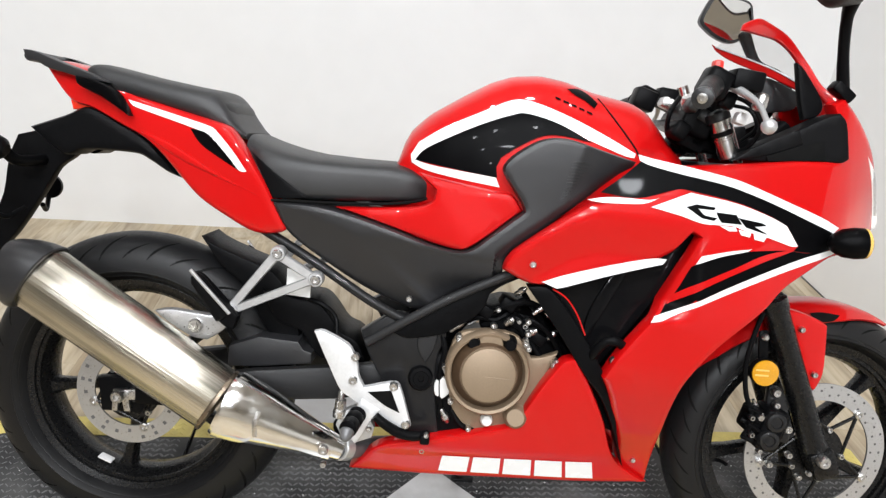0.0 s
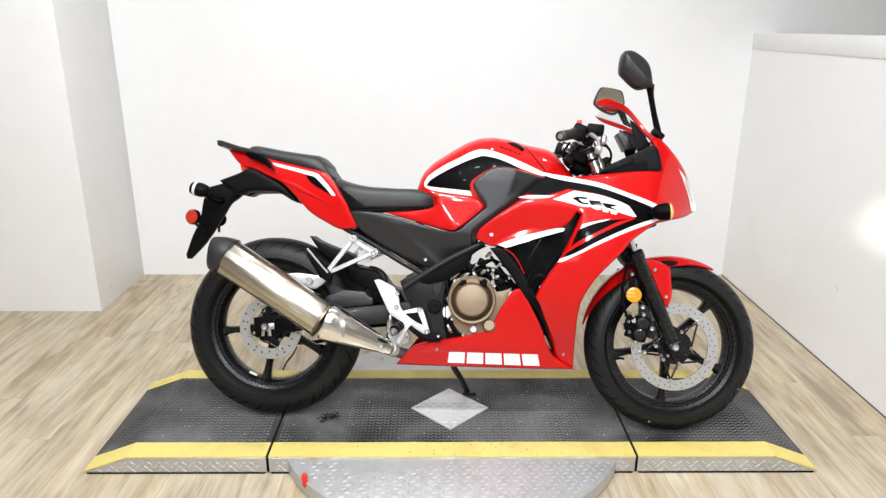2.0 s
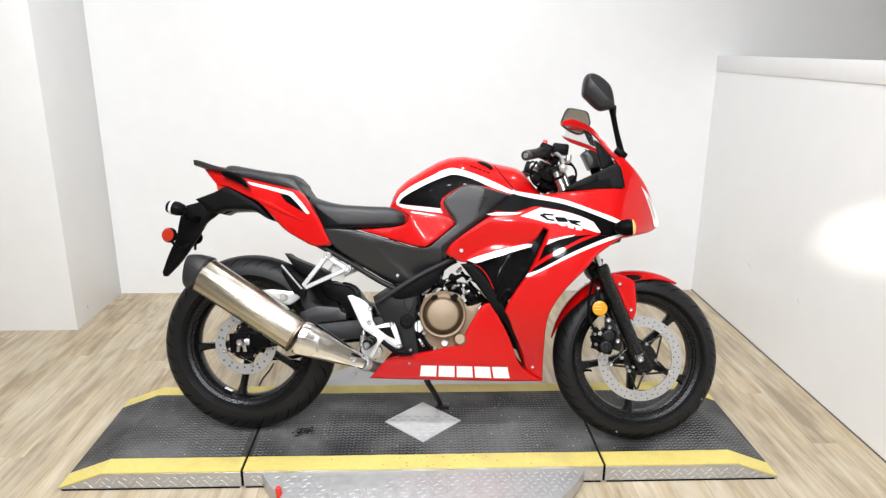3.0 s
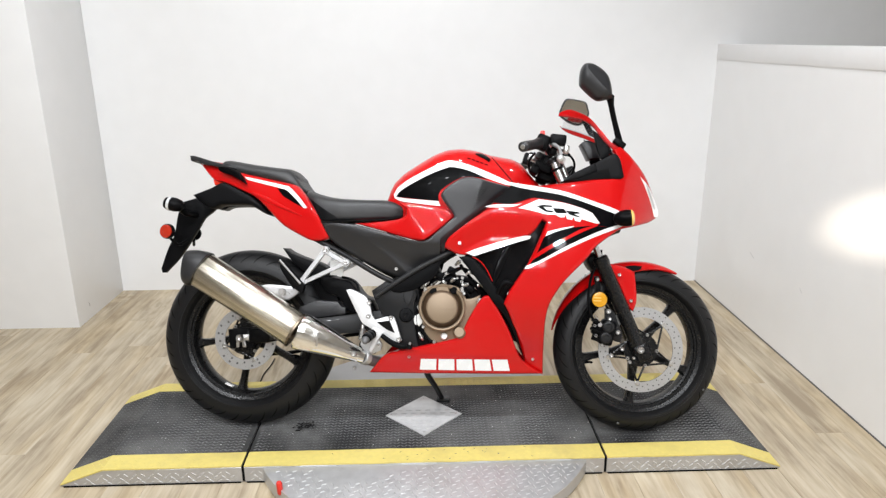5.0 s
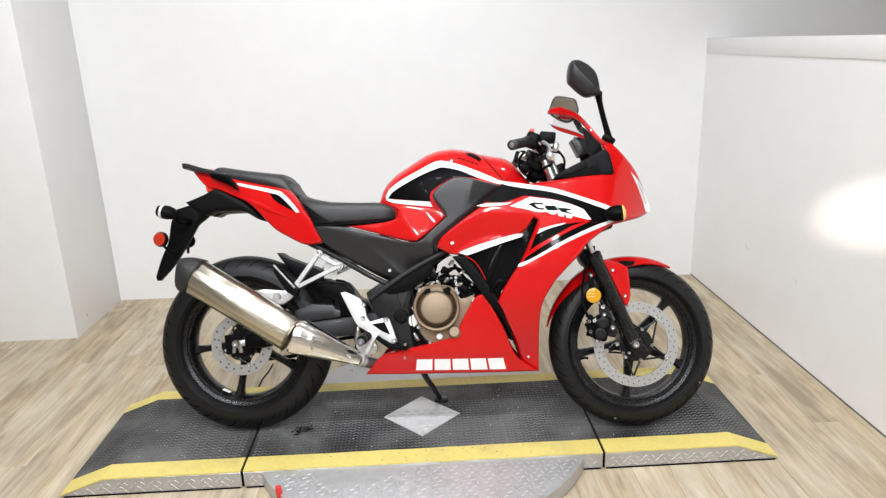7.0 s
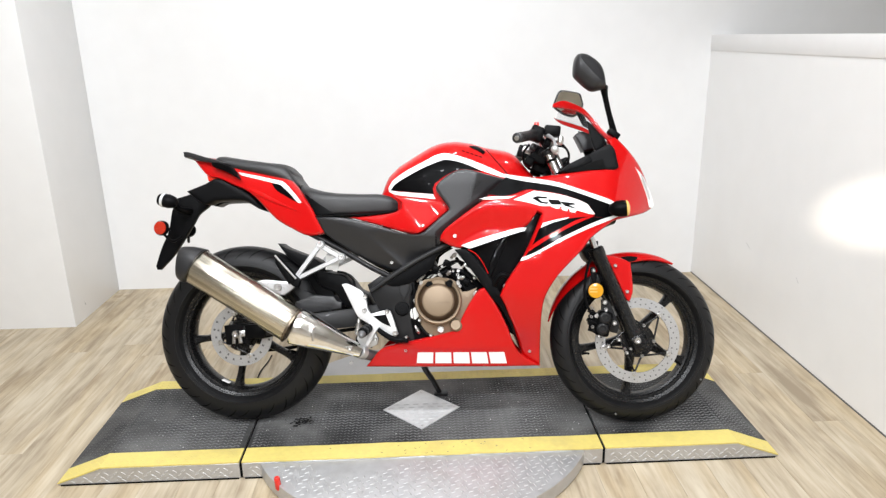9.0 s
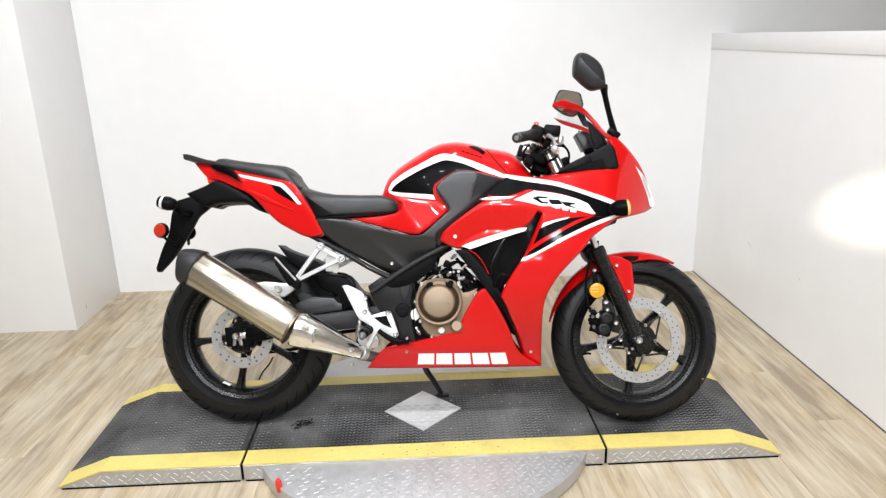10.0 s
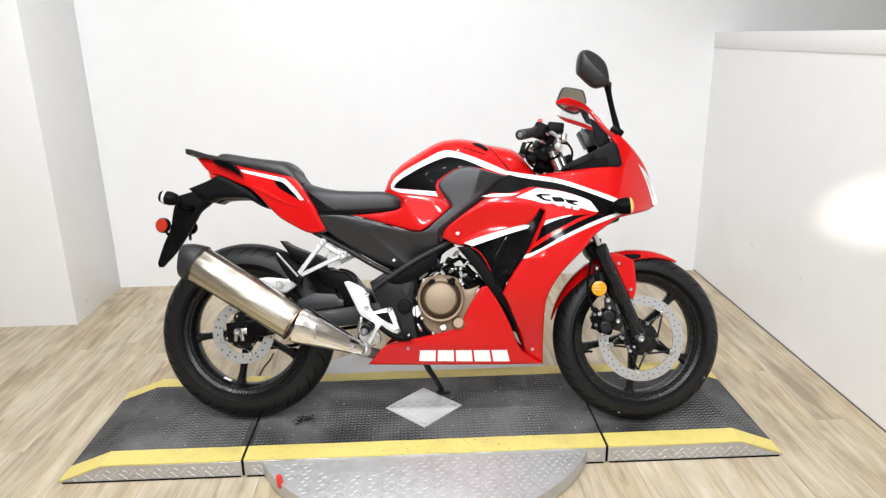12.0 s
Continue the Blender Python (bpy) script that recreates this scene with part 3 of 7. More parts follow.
# square tread plate set on its corner in the deck
bm = bmesh.new()
D = 0.141
loops = [[(-0.004 + D * f * a, 0.0 + D * f * b, z) for a, b in ((1, 0), (0, 1), (-1, 0), (0, -1))] for z, f in ((TOP + 0.003, 1), (TOP + 0.0072, 1), (TOP + 0.0080, 0.993))]
rings(bm, loops)
insert = part("deck_plate", bm, INSERT_ALU, lift, "bright aluminium diamond-shaped tread plate", smooth=False)
bm = bmesh.new()
lozenges(bm, [s for s in rows_of(-0.15, 0.15, -0.15, 0.05, 0.036, 0.021, TOP + 0.0078, (0, 0)) if abs(s[0] + 0.004) + abs(s[1]) < D - 0.018], 0.0135, 0.0042, 0.0026)
part("plate_pattern", bm, PLATE_BAR, insert, smooth=False, kind="stuff")
for a, b in ((1, 0), (0, 1), (-1, 0), (0, -1)):
    bm = bmesh.new()
    turned(bm, (-0.004 + a * 0.120, b * 0.120, TOP + 0.0075), (-0.004 + a * 0.120, b * 0.120, TOP + 0.0105), [(0, 0.0042), (0.6, 0.0042), (1, 0.002)], 12)
    part("rivet", bm, BOLT_STEEL, insert)

# dark oily stain on the deck
bm = bmesh.new()
rng = random.Random(8)
for k in range(70):
    cx, cy, r = rng.gauss(-0.434, 0.021), rng.gauss(-0.058, 0.013), rng.uniform(0.0015, 0.0060)
    bm.faces.new([bm.verts.new((cx + r * rng.uniform(0.7, 1.2) * math.cos(a), cy + r * rng.uniform(0.6, 1.1) * math.sin(a), TOP + 0.0066 + 0.00001 * k)) for a in [2 * math.pi * i / 11 for i in range(11)]])
part("oil_stain", bm, BLACK_PLASTIC, lift, "dark oily stain", kind="stuff")

# pale specks of grit and lint on the deck
bm = bmesh.new()
rng = random.Random(31)
for k in range(150):
    cx, cy, r = rng.uniform(-1.0, 1.0), -0.20 + 0.40 * rng.random() ** 1.3, rng.uniform(0.0008, 0.0024)
    turn0 = rng.uniform(0, 3)
    bm.faces.new([bm.verts.new((cx + r * rng.uniform(0.6, 1.3) * math.cos(a + turn0), cy + r * rng.uniform(0.6, 1.3) * math.sin(a + turn0), TOP + 0.0067)) for a in [2 * math.pi * i / 6 for i in range(6)]])
part("grit", bm, STICKER, lift, "pale specks of grit on the tread", kind="stuff")

# red-gripped release lever beside the turntable
bm = bmesh.new()
pipe(bm, [(-0.455, -0.36, 0.012), (-0.456, -0.385, 0.016), (-0.457, -0.40, 0.03), (-0.457, -0.405, 0.045)], 0.0045)
lever = part("release_lever", bm, BOLT_STEEL, lift, "bent steel release lever")
bm = bmesh.new()
turned(bm, (-0.457, -0.404, 0.034), (-0.458, -0.409, 0.082), [(0, 0.007), (0.1, 0.0095), (0.85, 0.0095), (0.96, 0.0075), (1, 0.002)], 16)
part("grip", bm, RED_GRIP, lever, "red vinyl grip")

# ceiling spotlights along the walkway, aimed at the bay, and downlights over the machine
for x in (-0.95, -0.1, 0.75, 1.6):
    for y, watts, tx, ty, tz, cone in ((-2.6, 11, 0.3 + x * 0.75, 0.5, 0.3, 110), (-1.3, 15, 0.2 + x * 0.8, 0.6, 0.2, 140), (0.35, 4.2, x, 0.9, 0, 140), (-4.6, 26, x, -3.6, 0, 150)):
        bm = bmesh.new()
        turned(bm, (0, 0, 0.02), (0, 0, -0.016), [(0, 0.10), (0.6, 0.10), (1, 0.092), (1, 0.078), (0.7, 0.074), (0.69, 0.0)], 32)
        cl = part("ceiling_light", bm, TRIM)
        cl.location = (x, y, 2.982)
        tagged(cl, "round white recessed ceiling downlight", "ceiling light", "ceiling lights")
        lamp(x, y, 2.955, tx, ty, tz, watts, 0.148, 0, cone)

# thin black cable on the boards behind the platform
bm = bmesh.new()
pipe(bm, [(-0.045, 0.709, 0.004), (-0.049, 0.64, 0.004), (-0.059, 0.581, 0.004), (-0.063, 0.533, 0.004), (-0.060, 0.40, 0.004)], 0.003, 8)
tagged(part("cable", bm, BLACK_PLASTIC), "thin black cable lying on the floor boards", "cable")

# small grey scuffs on the white walls
for a, b, wall in (((2.2665, 1.039, 0.373), (2.2665, 0.992, 0.352), "wall_partition"), ((2.2665, 0.567, 0.357), (2.2665, 0.543, 0.337), "wall_partition"), ((-1.1165, 1.257, 0.089), (-1.1165, 1.262, 0.065), "wall_pillar")):
    bm = bmesh.new()
    pipe(bm, [a, [(p + q) / 2 + 0.001 for p, q in zip(a, b)], b], 0.0012, 6, 4, [0.0004, 0.0014, 0.0005])
    part("scuff_mark", bm, TABLE_ALU, bpy.data.objects[wall], "grey scuff on the white panel")


# ---- motorcycle ----
def ease(v, xs, ys, h=0.02):
    """Softened table: ys over xs."""
    return float(np.mean(np.interp([v - h, v - h * 0.5, v, v + h * 0.5, v + h], xs, ys)))


def fairing_w(x, z):
    """Half width of the fairing over the side view."""
    a = ease(z, (0.18, 0.26, 0.36, 0.46, 0.60, 0.75, 0.88, 1.0, 1.12), (0.062, 0.088, 0.15, 0.195, 0.212, 0.202, 0.175, 0.14, 0.10), 0.03)
    b = ease(x, (0.5, 0.98, 1.15, 1.30, 1.38, 1.43, 1.465), (1, 1, 0.98, 0.86, 0.56, 0.28, 0.04), 0.03)
    line = ease(x, (0.74, 0.83, 0.88, 0.97, 1.06), (0.686, 0.743, 0.760, 0.756, 0.748), 0.012)
    under = 0.5 * (line - z + math.hypot(line - z, 0.006)) if z > 0.58 else 0.0
    fade = max(0.0, min(1.0, (1.055 - x) / 0.05)) * max(0.0, min(1.0, (z - 0.58) / 0.03))
    return a * b - 0.38 * min(under, 0.075) * fade


def belly_w(x, z):
    """Half width of the belly pan."""
    a = ease(z, (0.17, 0.262, 0.280, 0.40, 0.50), (0.098, 0.136, 0.146, 0.176, 0.188), 0.006)
    return a * ease(x, (0.40, 0.62, 0.90, 1.08), (1.06, 1.05, 0.90, 0.68), 0.04)


def tank_top(x):
    return ease(x, (0.500, 0.519, 0.56, 0.622, 0.673, 0.714, 0.765, 0.815, 0.866, 0.947, 0.977, 1.033), (0.80, 0.869, 0.910, 0.950, 0.980, 0.995, 1.0, 0.993, 0.977, 0.962, 0.947, 0.876), 0.006)


def tank_half(x):
    return ease(x, (0.49, 0.52, 0.58, 0.66, 0.75, 0.86, 0.95, 1.04), (0.04, 0.072, 0.106, 0.130, 0.141, 0.138, 0.130, 0.118), 0.02)


def tank_w(x, z):
    zt, zm = tank_top(x), 0.80
    f = min(0.999, max(0.0, (z - zm) / max(0.01, zt - zm)))
    return tank_half(x) * (1 - f ** 2.3) ** (1 / 2.3)


def side_w(x, z):
    """Half width of the side cover and knee pad, with the crease that runs down to its lower corner."""
    w = ease(x, (0.25, 0.40, 0.55, 0.75, 0.95), (0.135, 0.142, 0.152, 0.162, 0.152), 0.03) * ease(z, (0.56, 0.64, 0.75, 0.85, 0.90), (0.98, 1.0, 0.99, 1.005, 0.985), 0.02)
    line = ease(x, (0.30, 0.45, 0.70, 0.90), (0.730, 0.682, 0.652, 0.640), 0.015)
    along = 0.5 * (line - z + math.hypot(line - z, 0.010))
    off = (x - 0.447) + (z - 0.680) * 1.14
    right = 0.5 * (off + math.hypot(off, 0.012))
    left = 0.5 * (-off + math.hypot(off, 0.012))
    fold = along * (0.80 * right / (right + 0.02) + 0.42 * left / (left + 0.006))
    # tucked in along the edge that the fairing overlaps
    gap = (z - 0.664) * 0.779 - (x - 0.720) * 0.627
    tuck = 0.012 * max(0.0, min(1.0, (0.020 - gap) / 0.020)) if x > 0.70 else 0.0
    knee = max(0.0, min(1.0, (z - 0.76) / 0.04)) * max(0.0, x - 0.83 - (z - 0.83) * 0.25)
    return w + 0.012 - fold - tuck - 0.30 * min(0.08, knee)


def lower_w(x, z):
    """Half width of the red panel under the tank, with the ridge that runs down to its lower corner."""
    off = ((x - 0.585) * 0.093 + (z - 0.765) * 0.065) / 0.1135
    return side_w(x, z) - 0.012 + max(-0.004, 0.006 - 0.13 * math.hypot(off, 0.0016))


def tail_w(x, z):
    """Half width of the tail fairing."""
    return ease(x, (-0.22, -0.1, 0.1, 0.32), (0.055, 0.085, 0.118, 0.156), 0.03) * ease(z, (0.66, 0.77, 0.81, 0.86, 0.93, 0.97), (0.86, 0.97, 1.0, 0.98, 0.86, 0.7), 0.012)


def screen_w(x, z):
    return ease(x, (1.09, 1.13, 1.18, 1.23, 1.33), (0.145, 0.115, 0.080, 0.070, 0.105), 0.02)


bike = tagged(new("motorcycle"), "red sport motorcycle with black and white graphics on a side stand", "motorcycle")
bike.matrix_world = pose(-0.002, 0.055, 0.062, -17.5, 0, -4.6)


def body(bm, stations, seg=28, n_up=2.4, n_low=3.5, steps=36):
    """A long rounded body; stations: (x, top, middle, bottom, half width)."""
    S = np.array(stations, float)
    xs = np.linspace(S[0, 0], S[-1, 0], steps)
    loops = []
    for x in xs:
        zt, zm, zb, w = [ease(x, S[:, 0], S[:, k], 0.008) for k in (1, 2, 3, 4)]
        loop = []
        for i in range(seg):
            a = 2 * math.pi * i / seg
            c, s = math.cos(a), math.sin(a)
            n, h = (n_up, zt - zm) if s >= 0 else (n_low, zm - zb)
            loop.append((x, w * math.copysign(abs(c) ** (2 / n), c), zm + h * math.copysign(abs(s) ** (2 / n), s)))
        loops.append(loop)
    rings(bm, loops)
    return bm


# ---- wheels ----
def wheel(name, centre, R, half, rim_half, first_spoke, disc_r, disc_in, disc_y, steer, carriers, button):
    """A five-spoke cast wheel with its tyre and drilled brake disc."""
    bm = bmesh.new()
    w = rim_half
    lathe(bm, (0, 0, 0), [(0.222, -w), (0.2265, -w + 0.003), (0.2265, -w + 0.006), (0.214, -w + 0.014), (0.204, -w * 0.4), (0.204, w * 0.4), (0.214, w - 0.014),
                          (0.2265, w - 0.006), (0.2265, w - 0.003), (0.222, w), (0.2105, w - 0.004), (0.2095, w - 0.010), (0.2025, w - 0.011), (0.2010, w - 0.018), (0.1935, w * 0.5), (0.189, 0.0),
                          (0.1935, -w * 0.5), (0.2010, -w + 0.018), (0.2025, -w + 0.011), (0.2095, -w + 0.010), (0.2105, -w + 0.004)], 80)
    rim = part(name, bm, RIM_BLACK, bike, "black five-spoke cast alloy wheel")
    rim.location, rim.rotation_euler = centre, (0, 0, radians(steer))
    for k in range(5):
        a = radians(first_spoke + 72 * k)
        d, u = Vector((math.cos(a), 0, math.sin(a))), Vector((-math.sin(a), 0, math.cos(a)))
        loops = []
        bm = bmesh.new()
        for f, sw, th in ((0.030, 0.025, 0.024), (0.06, 0.0165, 0.021), (0.11, 0.0118, 0.017), (0.155, 0.0118, 0.016), (0.182, 0.0145, 0.018), (0.196, 0.022, 0.020)):
            c = d * f
            loops.append([c + u * (sw * p) + Vector((0, th * q, 0)) for p, q in ((1, -0.5), (0.6, -1), (-0.6, -1), (-1, -0.5), (-1, 0.5), (-0.6, 1), (0.6, 1), (1, 0.5))])
        rings(bm, loops)
        part("spoke", bm, RIM_BLACK, rim)
    bm = bmesh.new()
    turned(bm, (0, -0.058, 0), (0, 0.058, 0), [(0, 0.034), (0.05, 0.040), (0.3, 0.043), (0.7, 0.043), (0.95, 0.040), (1, 0.034)], 32)
    part("hub", bm, RIM_BLACK, rim)
    bm = bmesh.new()
    prof = []
    for i in range(25):
        a = math.pi * i / 24
        y = -half * math.cos(a)
        r = R - (R - 0.2225) * (1 - math.sin(a) ** 0.78)
        bulge = half * (1.0 + 0.05 * math.sin(2 * a) ** 2) / half
        prof.append((r, y * bulge if 0 < i < 24 else -math.copysign(w - 0.001, 12 - i)))
    prof += [(0.2215, w - 0.006), (0.2215, -w + 0.006)]
    lathe(bm, (0, 0, 0), prof, 96)
    tyre = part("tyre", bm, RUBBER, rim, "black road tyre with slanted tread grooves")
    # moulded rings on the sidewalls
    for r0 in (0.2335, 0.243):
        for side in (-1, 1):
            y0 = float(np.interp(r0, [p[0] for p in prof[:10]], [p[1] for p in prof[:10]]))
            bm = bmesh.new()
            lathe(bm, (0, 0, 0), [(r0 - 0.0012, -side * y0 * -1), (r0, side * (y0 - 0.0012)), (r0 + 0.0012, side * y0), (r0, side * (y0 + 0.001))], 72)
            part("sidewall_ring", bm, RUBBER, tyre)
    # slanted tread grooves, their shade painted as dark strips on the smooth rubber
    bm = bmesh.new()
    arc = prof[:25]
    for k in range(36):
        for side in (-1, 1):
            a0 = 2 * math.pi * (k + (0.5 if side > 0 else 0)) / 36
            loops = []
            for q in range(7):
                f = 3.2 + (5.6 - 2.0 * (k % 2)) * q / 6
                i = min(23, int(f))
                r = arc[i][0] * (1 - f + i) + arc[i + 1][0] * (f - i)
                y = (arc[i][1] * (1 - f + i) + arc[i + 1][1] * (f - i)) * side
                ang = a0 - 0.105 * q / 6 * (1 + 0.5 * q / 6)
                wd = 0.0040 * math.sin(math.pi * (q + 0.6) / 7.2) / R
                loops.append([((r + 0.0004) * math.cos(ang + s * wd), y, (r + 0.0004) * math.sin(ang + s * wd)) for s in (-1, 1)])
            vs = [[bm.verts.new(p) for p in l] for l in loops]
            for a, b in zip(vs, vs[1:]):
                bm.faces.new((a[0], a[1], b[1], b[0]))
    part("tread_groove_pattern", bm, DARK_GAP, tyre, kind="stuff")
    # valve stem
    bm = bmesh.new()
    a = radians(first_spoke + 150)
    d = Vector((math.cos(a), 0, math.sin(a)))
    pipe(bm, [d * 0.196 + Vector((0, -0.004, 0)), d * 0.180 + Vector((0, -0.008, 0)), d * 0.172 + Vector((0, -0.02, 0)), d * 0.170 + Vector((0, -0.034, 0))], 0.0042, 8)
    part("valve_stem", bm, BLACK_PLASTIC, rim)
    # brake disc: a ring with real holes, drilled in three rows
    bm = bmesh.new()
    holes, nr = (44, 8) if disc_r > 0.13 else (22, 5)
    seg = holes * 4
    rad = [disc_in + (disc_r - disc_in) * i / nr for i in range(nr + 1)]
    for y in (disc_y - 0.0022,):
        grid = [[bm.verts.new((r * math.cos(2 * math.pi * i / seg), y, r * math.sin(2 * math.pi * i / seg))) for i in range(seg)] for r in rad]
        for j in range(nr):
            for i in range(seg):
                if i % 4 == 1 and j in (((1, 5), (3,), (6, 2), (4,)) if nr > 5 else ((1,), (3,), (1, 3), (2,)))[(i // 4) % 4]:
                    continue
                bm.faces.new((grid[j][i], grid[j][(i + 1) % seg], grid[j + 1][(i + 1) % seg], grid[j + 1][i]))
        disc = part("brake_disc", bm, DISC_STEEL, rim, "drilled steel brake disc", smooth=False)
    # core in a darker grey, which paints the shade inside the drilled holes
    bm = bmesh.new()
    lathe(bm, (0, 0, 0), [(disc_in, disc_y - 0.0014), (disc_r, disc_y - 0.0014), (disc_r, disc_y + 0.0022), (disc_in, disc_y + 0.0022)], 96)
    part("disc_core", bm, PIVOT_GREY, disc, "disc edge and core, darker to paint the shade inside the holes")
    bm = bmesh.new()
    lathe(bm, (0, 0, 0), [(0.030, disc_y - 0.004), (0.058, disc_y - 0.004), (0.058, disc_y + 0.006), (0.030, disc_y + 0.006)], 48)
    part("disc_carrier", bm, RIM_BLACK, disc, "black disc carrier ring")
    for k in range(carriers):
        a = radians(button + 360 * k / carriers)
        for b in (a + radians(20), a + radians(20 - 360 / carriers)):
            p0 = Vector((math.cos(a), 0, math.sin(a))) * (disc_in - 0.001) + Vector((0, disc_y - 0.003, 0))
            p1 = Vector((math.cos(b), 0, math.sin(b))) * 0.055 + Vector((0, disc_y - 0.003, 0))
            bm = bmesh.new()
            pipe(bm, [p0, p1], 0.0036, 8, 1)
            part("carrier_arm", bm, RIM_BLACK, disc)
        for ang, rr, br in ((a, disc_in + 0.004, 0.0088), (a + radians(20), 0.055, 0.0062)):
            bm = bmesh.new()
            turned(bm, (rr * math.cos(ang), disc_y, rr * math.sin(ang)), (rr * math.cos(ang), disc_y - 0.010, rr * math.sin(ang)), [(0, br), (0.8, br), (1, br * 0.75), (1, br * 0.45), (0.6, br * 0.4)], 14)
            part("disc_button", bm, BOLT_STEEL, disc)
    return rim


rear = wheel("rear_wheel", (0.006, 0, 0.317), 0.314, 0.070, 0.050, 188, 0.110, 0.074, -0.070, 0, 4, 20)
# balance weight stuck in the rear rim, paint dots on the front tyre
bm = bmesh.new()
a = radians(247)
box(bm, (0.1885 * math.cos(a), -0.022, 0.1885 * math.sin(a)), (0.030, 0.020, 0.004), Matrix.Rotation(radians(90 - 247), 3, "Y"), 0.0012)
part("balance_weight", bm, CAST_ALU, rear, "stick-on balance weight")
front = wheel("front_wheel", (1.386, 0, 0.2965), 0.292, 0.056, 0.040, 47, 0.147, 0.112, -0.066, 4, 5, 48)

for a, r in ((254, 0.268), (328, 0.266)):
    bm = bmesh.new()
    turned(bm, (r * math.cos(radians(a)), -0.044, r * math.sin(radians(a))), (r * math.cos(radians(a)), -0.0555, r * math.sin(radians(a))), [(0, 0.0036), (0.9, 0.0036), (1, 0.002)], 10)
    part("paint_dot", bm, PAINT_DOT, front, "pale paint dot on the tyre")

# ---- tank ----
bm = bmesh.new()
xs = [0.503 + (1.036 - 0.503) * i / 44 for i in range(45)]
loops = []
for x in xs:
    zt, w, loop = tank_top(x), tank_half(x), []
    for i in range(40):
        a = 2 * math.pi * i / 40
        c, s = math.cos(a), math.sin(a)
        n, h = (2.3, max(0.004, zt - 0.80)) if s >= 0 else (5, 0.11)
        loop.append((x, w * math.copysign(abs(c) ** (2 / n), c), 0.80 + h * math.copysign(abs(s) ** (2 / n), s)))
    loops.append(loop)
rings(bm, loops)
tank = part("fuel_tank", bm, RED, bike, "glossy red fuel tank")
panel("tank_lower_panel", [(0.549, 0.801), (0.587, 0.793), (0.692, 0.778), (0.721, 0.774), (0.742, 0.747), (0.687, 0.699), (0.65, 0.672), (0.629, 0.667), (0.578, 0.676), (0.51, 0.696), (0.448, 0.713), (0.401, 0.725), (0.471, 0.729), (0.549, 0.738), (0.578, 0.751), (0.583, 0.772)], lower_w, RED, bike, "red lower tank side panel", edge=0.010, thick=0.02)
panel("tank_white_band", [(0.533, 0.816), (0.53, 0.83), (0.544, 0.855), (0.589, 0.885), (0.659, 0.92), (0.708, 0.943), (0.744, 0.944), (0.806, 0.925), (0.873, 0.897), (0.94, 0.865), (0.938, 0.857), (0.921, 0.859), (0.854, 0.882), (0.796, 0.907), (0.738, 0.921), (0.709, 0.916), (0.66, 0.897), (0.601, 0.868), (0.56, 0.84), (0.546, 0.819), (0.581, 0.813), (0.69, 0.802), (0.698, 0.785), (0.622, 0.794), (0.561, 0.804)], tank_w, WHITE_GFX, tank, "white tank stripe", edge=0, thick=0, lift=0.0016, corner=26, res=0.008)
panel("tank_black_patch", [(0.539, 0.821), (0.556, 0.842), (0.601, 0.868), (0.66, 0.897), (0.709, 0.916), (0.738, 0.921), (0.796, 0.907), (0.858, 0.878), (0.806, 0.886), (0.768, 0.883), (0.729, 0.863), (0.696, 0.839), (0.689, 0.821), (0.692, 0.802), (0.622, 0.81)], tank_w, BLACK_GFX, tank, "black tank graphic", edge=0, thick=0, lift=0.0022, corner=26, res=0.008)
# tank badge and lettering as plain bars, filler cap
bx = [(0.788, 0.957), (0.862, 0.93)]
for k in range(5):
    x0, z0 = bx[0][0] + (bx[1][0] - bx[0][0]) * k / 5, bx[0][1] + (bx[1][1] - bx[0][1]) * k / 5
    panel("badge_bar", [(x0, z0), (x0 + 0.010, z0 - 0.003), (x0 + 0.0105, z0 - 0.007), (x0 + 0.0005, z0 - 0.004)], tank_w, BLACK_GFX, tank, edge=0, thick=0, lift=0.0016, res=0.004)
panel("badge_wing", [(0.812, 0.974), (0.835, 0.977), (0.855, 0.967), (0.87, 0.951), (0.862, 0.941), (0.845, 0.954), (0.827, 0.963)], tank_w, BLACK_GFX, tank, edge=0, thick=0, lift=0.0018, res=0.005)
# seam between the tank and its front cover
bm = bmesh.new()
pipe(bm, [(x, -tank_w(x, z) - 0.0004, z) for x, z in [(0.873, 0.961), (0.893, 0.933), (0.918, 0.901), (0.937, 0.877), (0.948, 0.859)]], 0.0016, 6)
part("tank_seam", bm, DARK_GAP, tank)

# ---- seats ----
bm = body(bmesh.new(), [(0.226, 0.846, 0.79, 0.735, 0.10), (0.26, 0.833, 0.785, 0.730, 0.128), (0.30, 0.822, 0.785, 0.730, 0.136), (0.35, 0.814, 0.785, 0.731, 0.138), (0.43, 0.811, 0.785, 0.734, 0.128),
                        (0.50, 0.811, 0.785, 0.738, 0.116), (0.535, 0.804, 0.780, 0.741, 0.110), (0.563, 0.791, 0.773, 0.746, 0.100), (0.585, 0.776, 0.765, 0.752, 0.084), (0.600, 0.765, 0.761, 0.757, 0.04)], n_up=3.6, n_low=9)
seat = part("rider_seat", bm, SEAT_VINYL, bike, "black vinyl rider seat")
seat_w = lambda x, z: ease(x, (0.226, 0.26, 0.30, 0.35, 0.43), (0.104, 0.130, 0.1375, 0.1392, 0.130), 0.01)
panel("seat_side", [(0.240, 0.812), (0.262, 0.798), (0.300, 0.772), (0.352, 0.738), (0.320, 0.734), (0.286, 0.733), (0.266, 0.770)], seat_w, BLACK_PLASTIC, seat, "darker grained triangle at the back of the seat", edge=0.0015, thick=0.006, corner=40, res=0.008)
bm = bmesh.new()
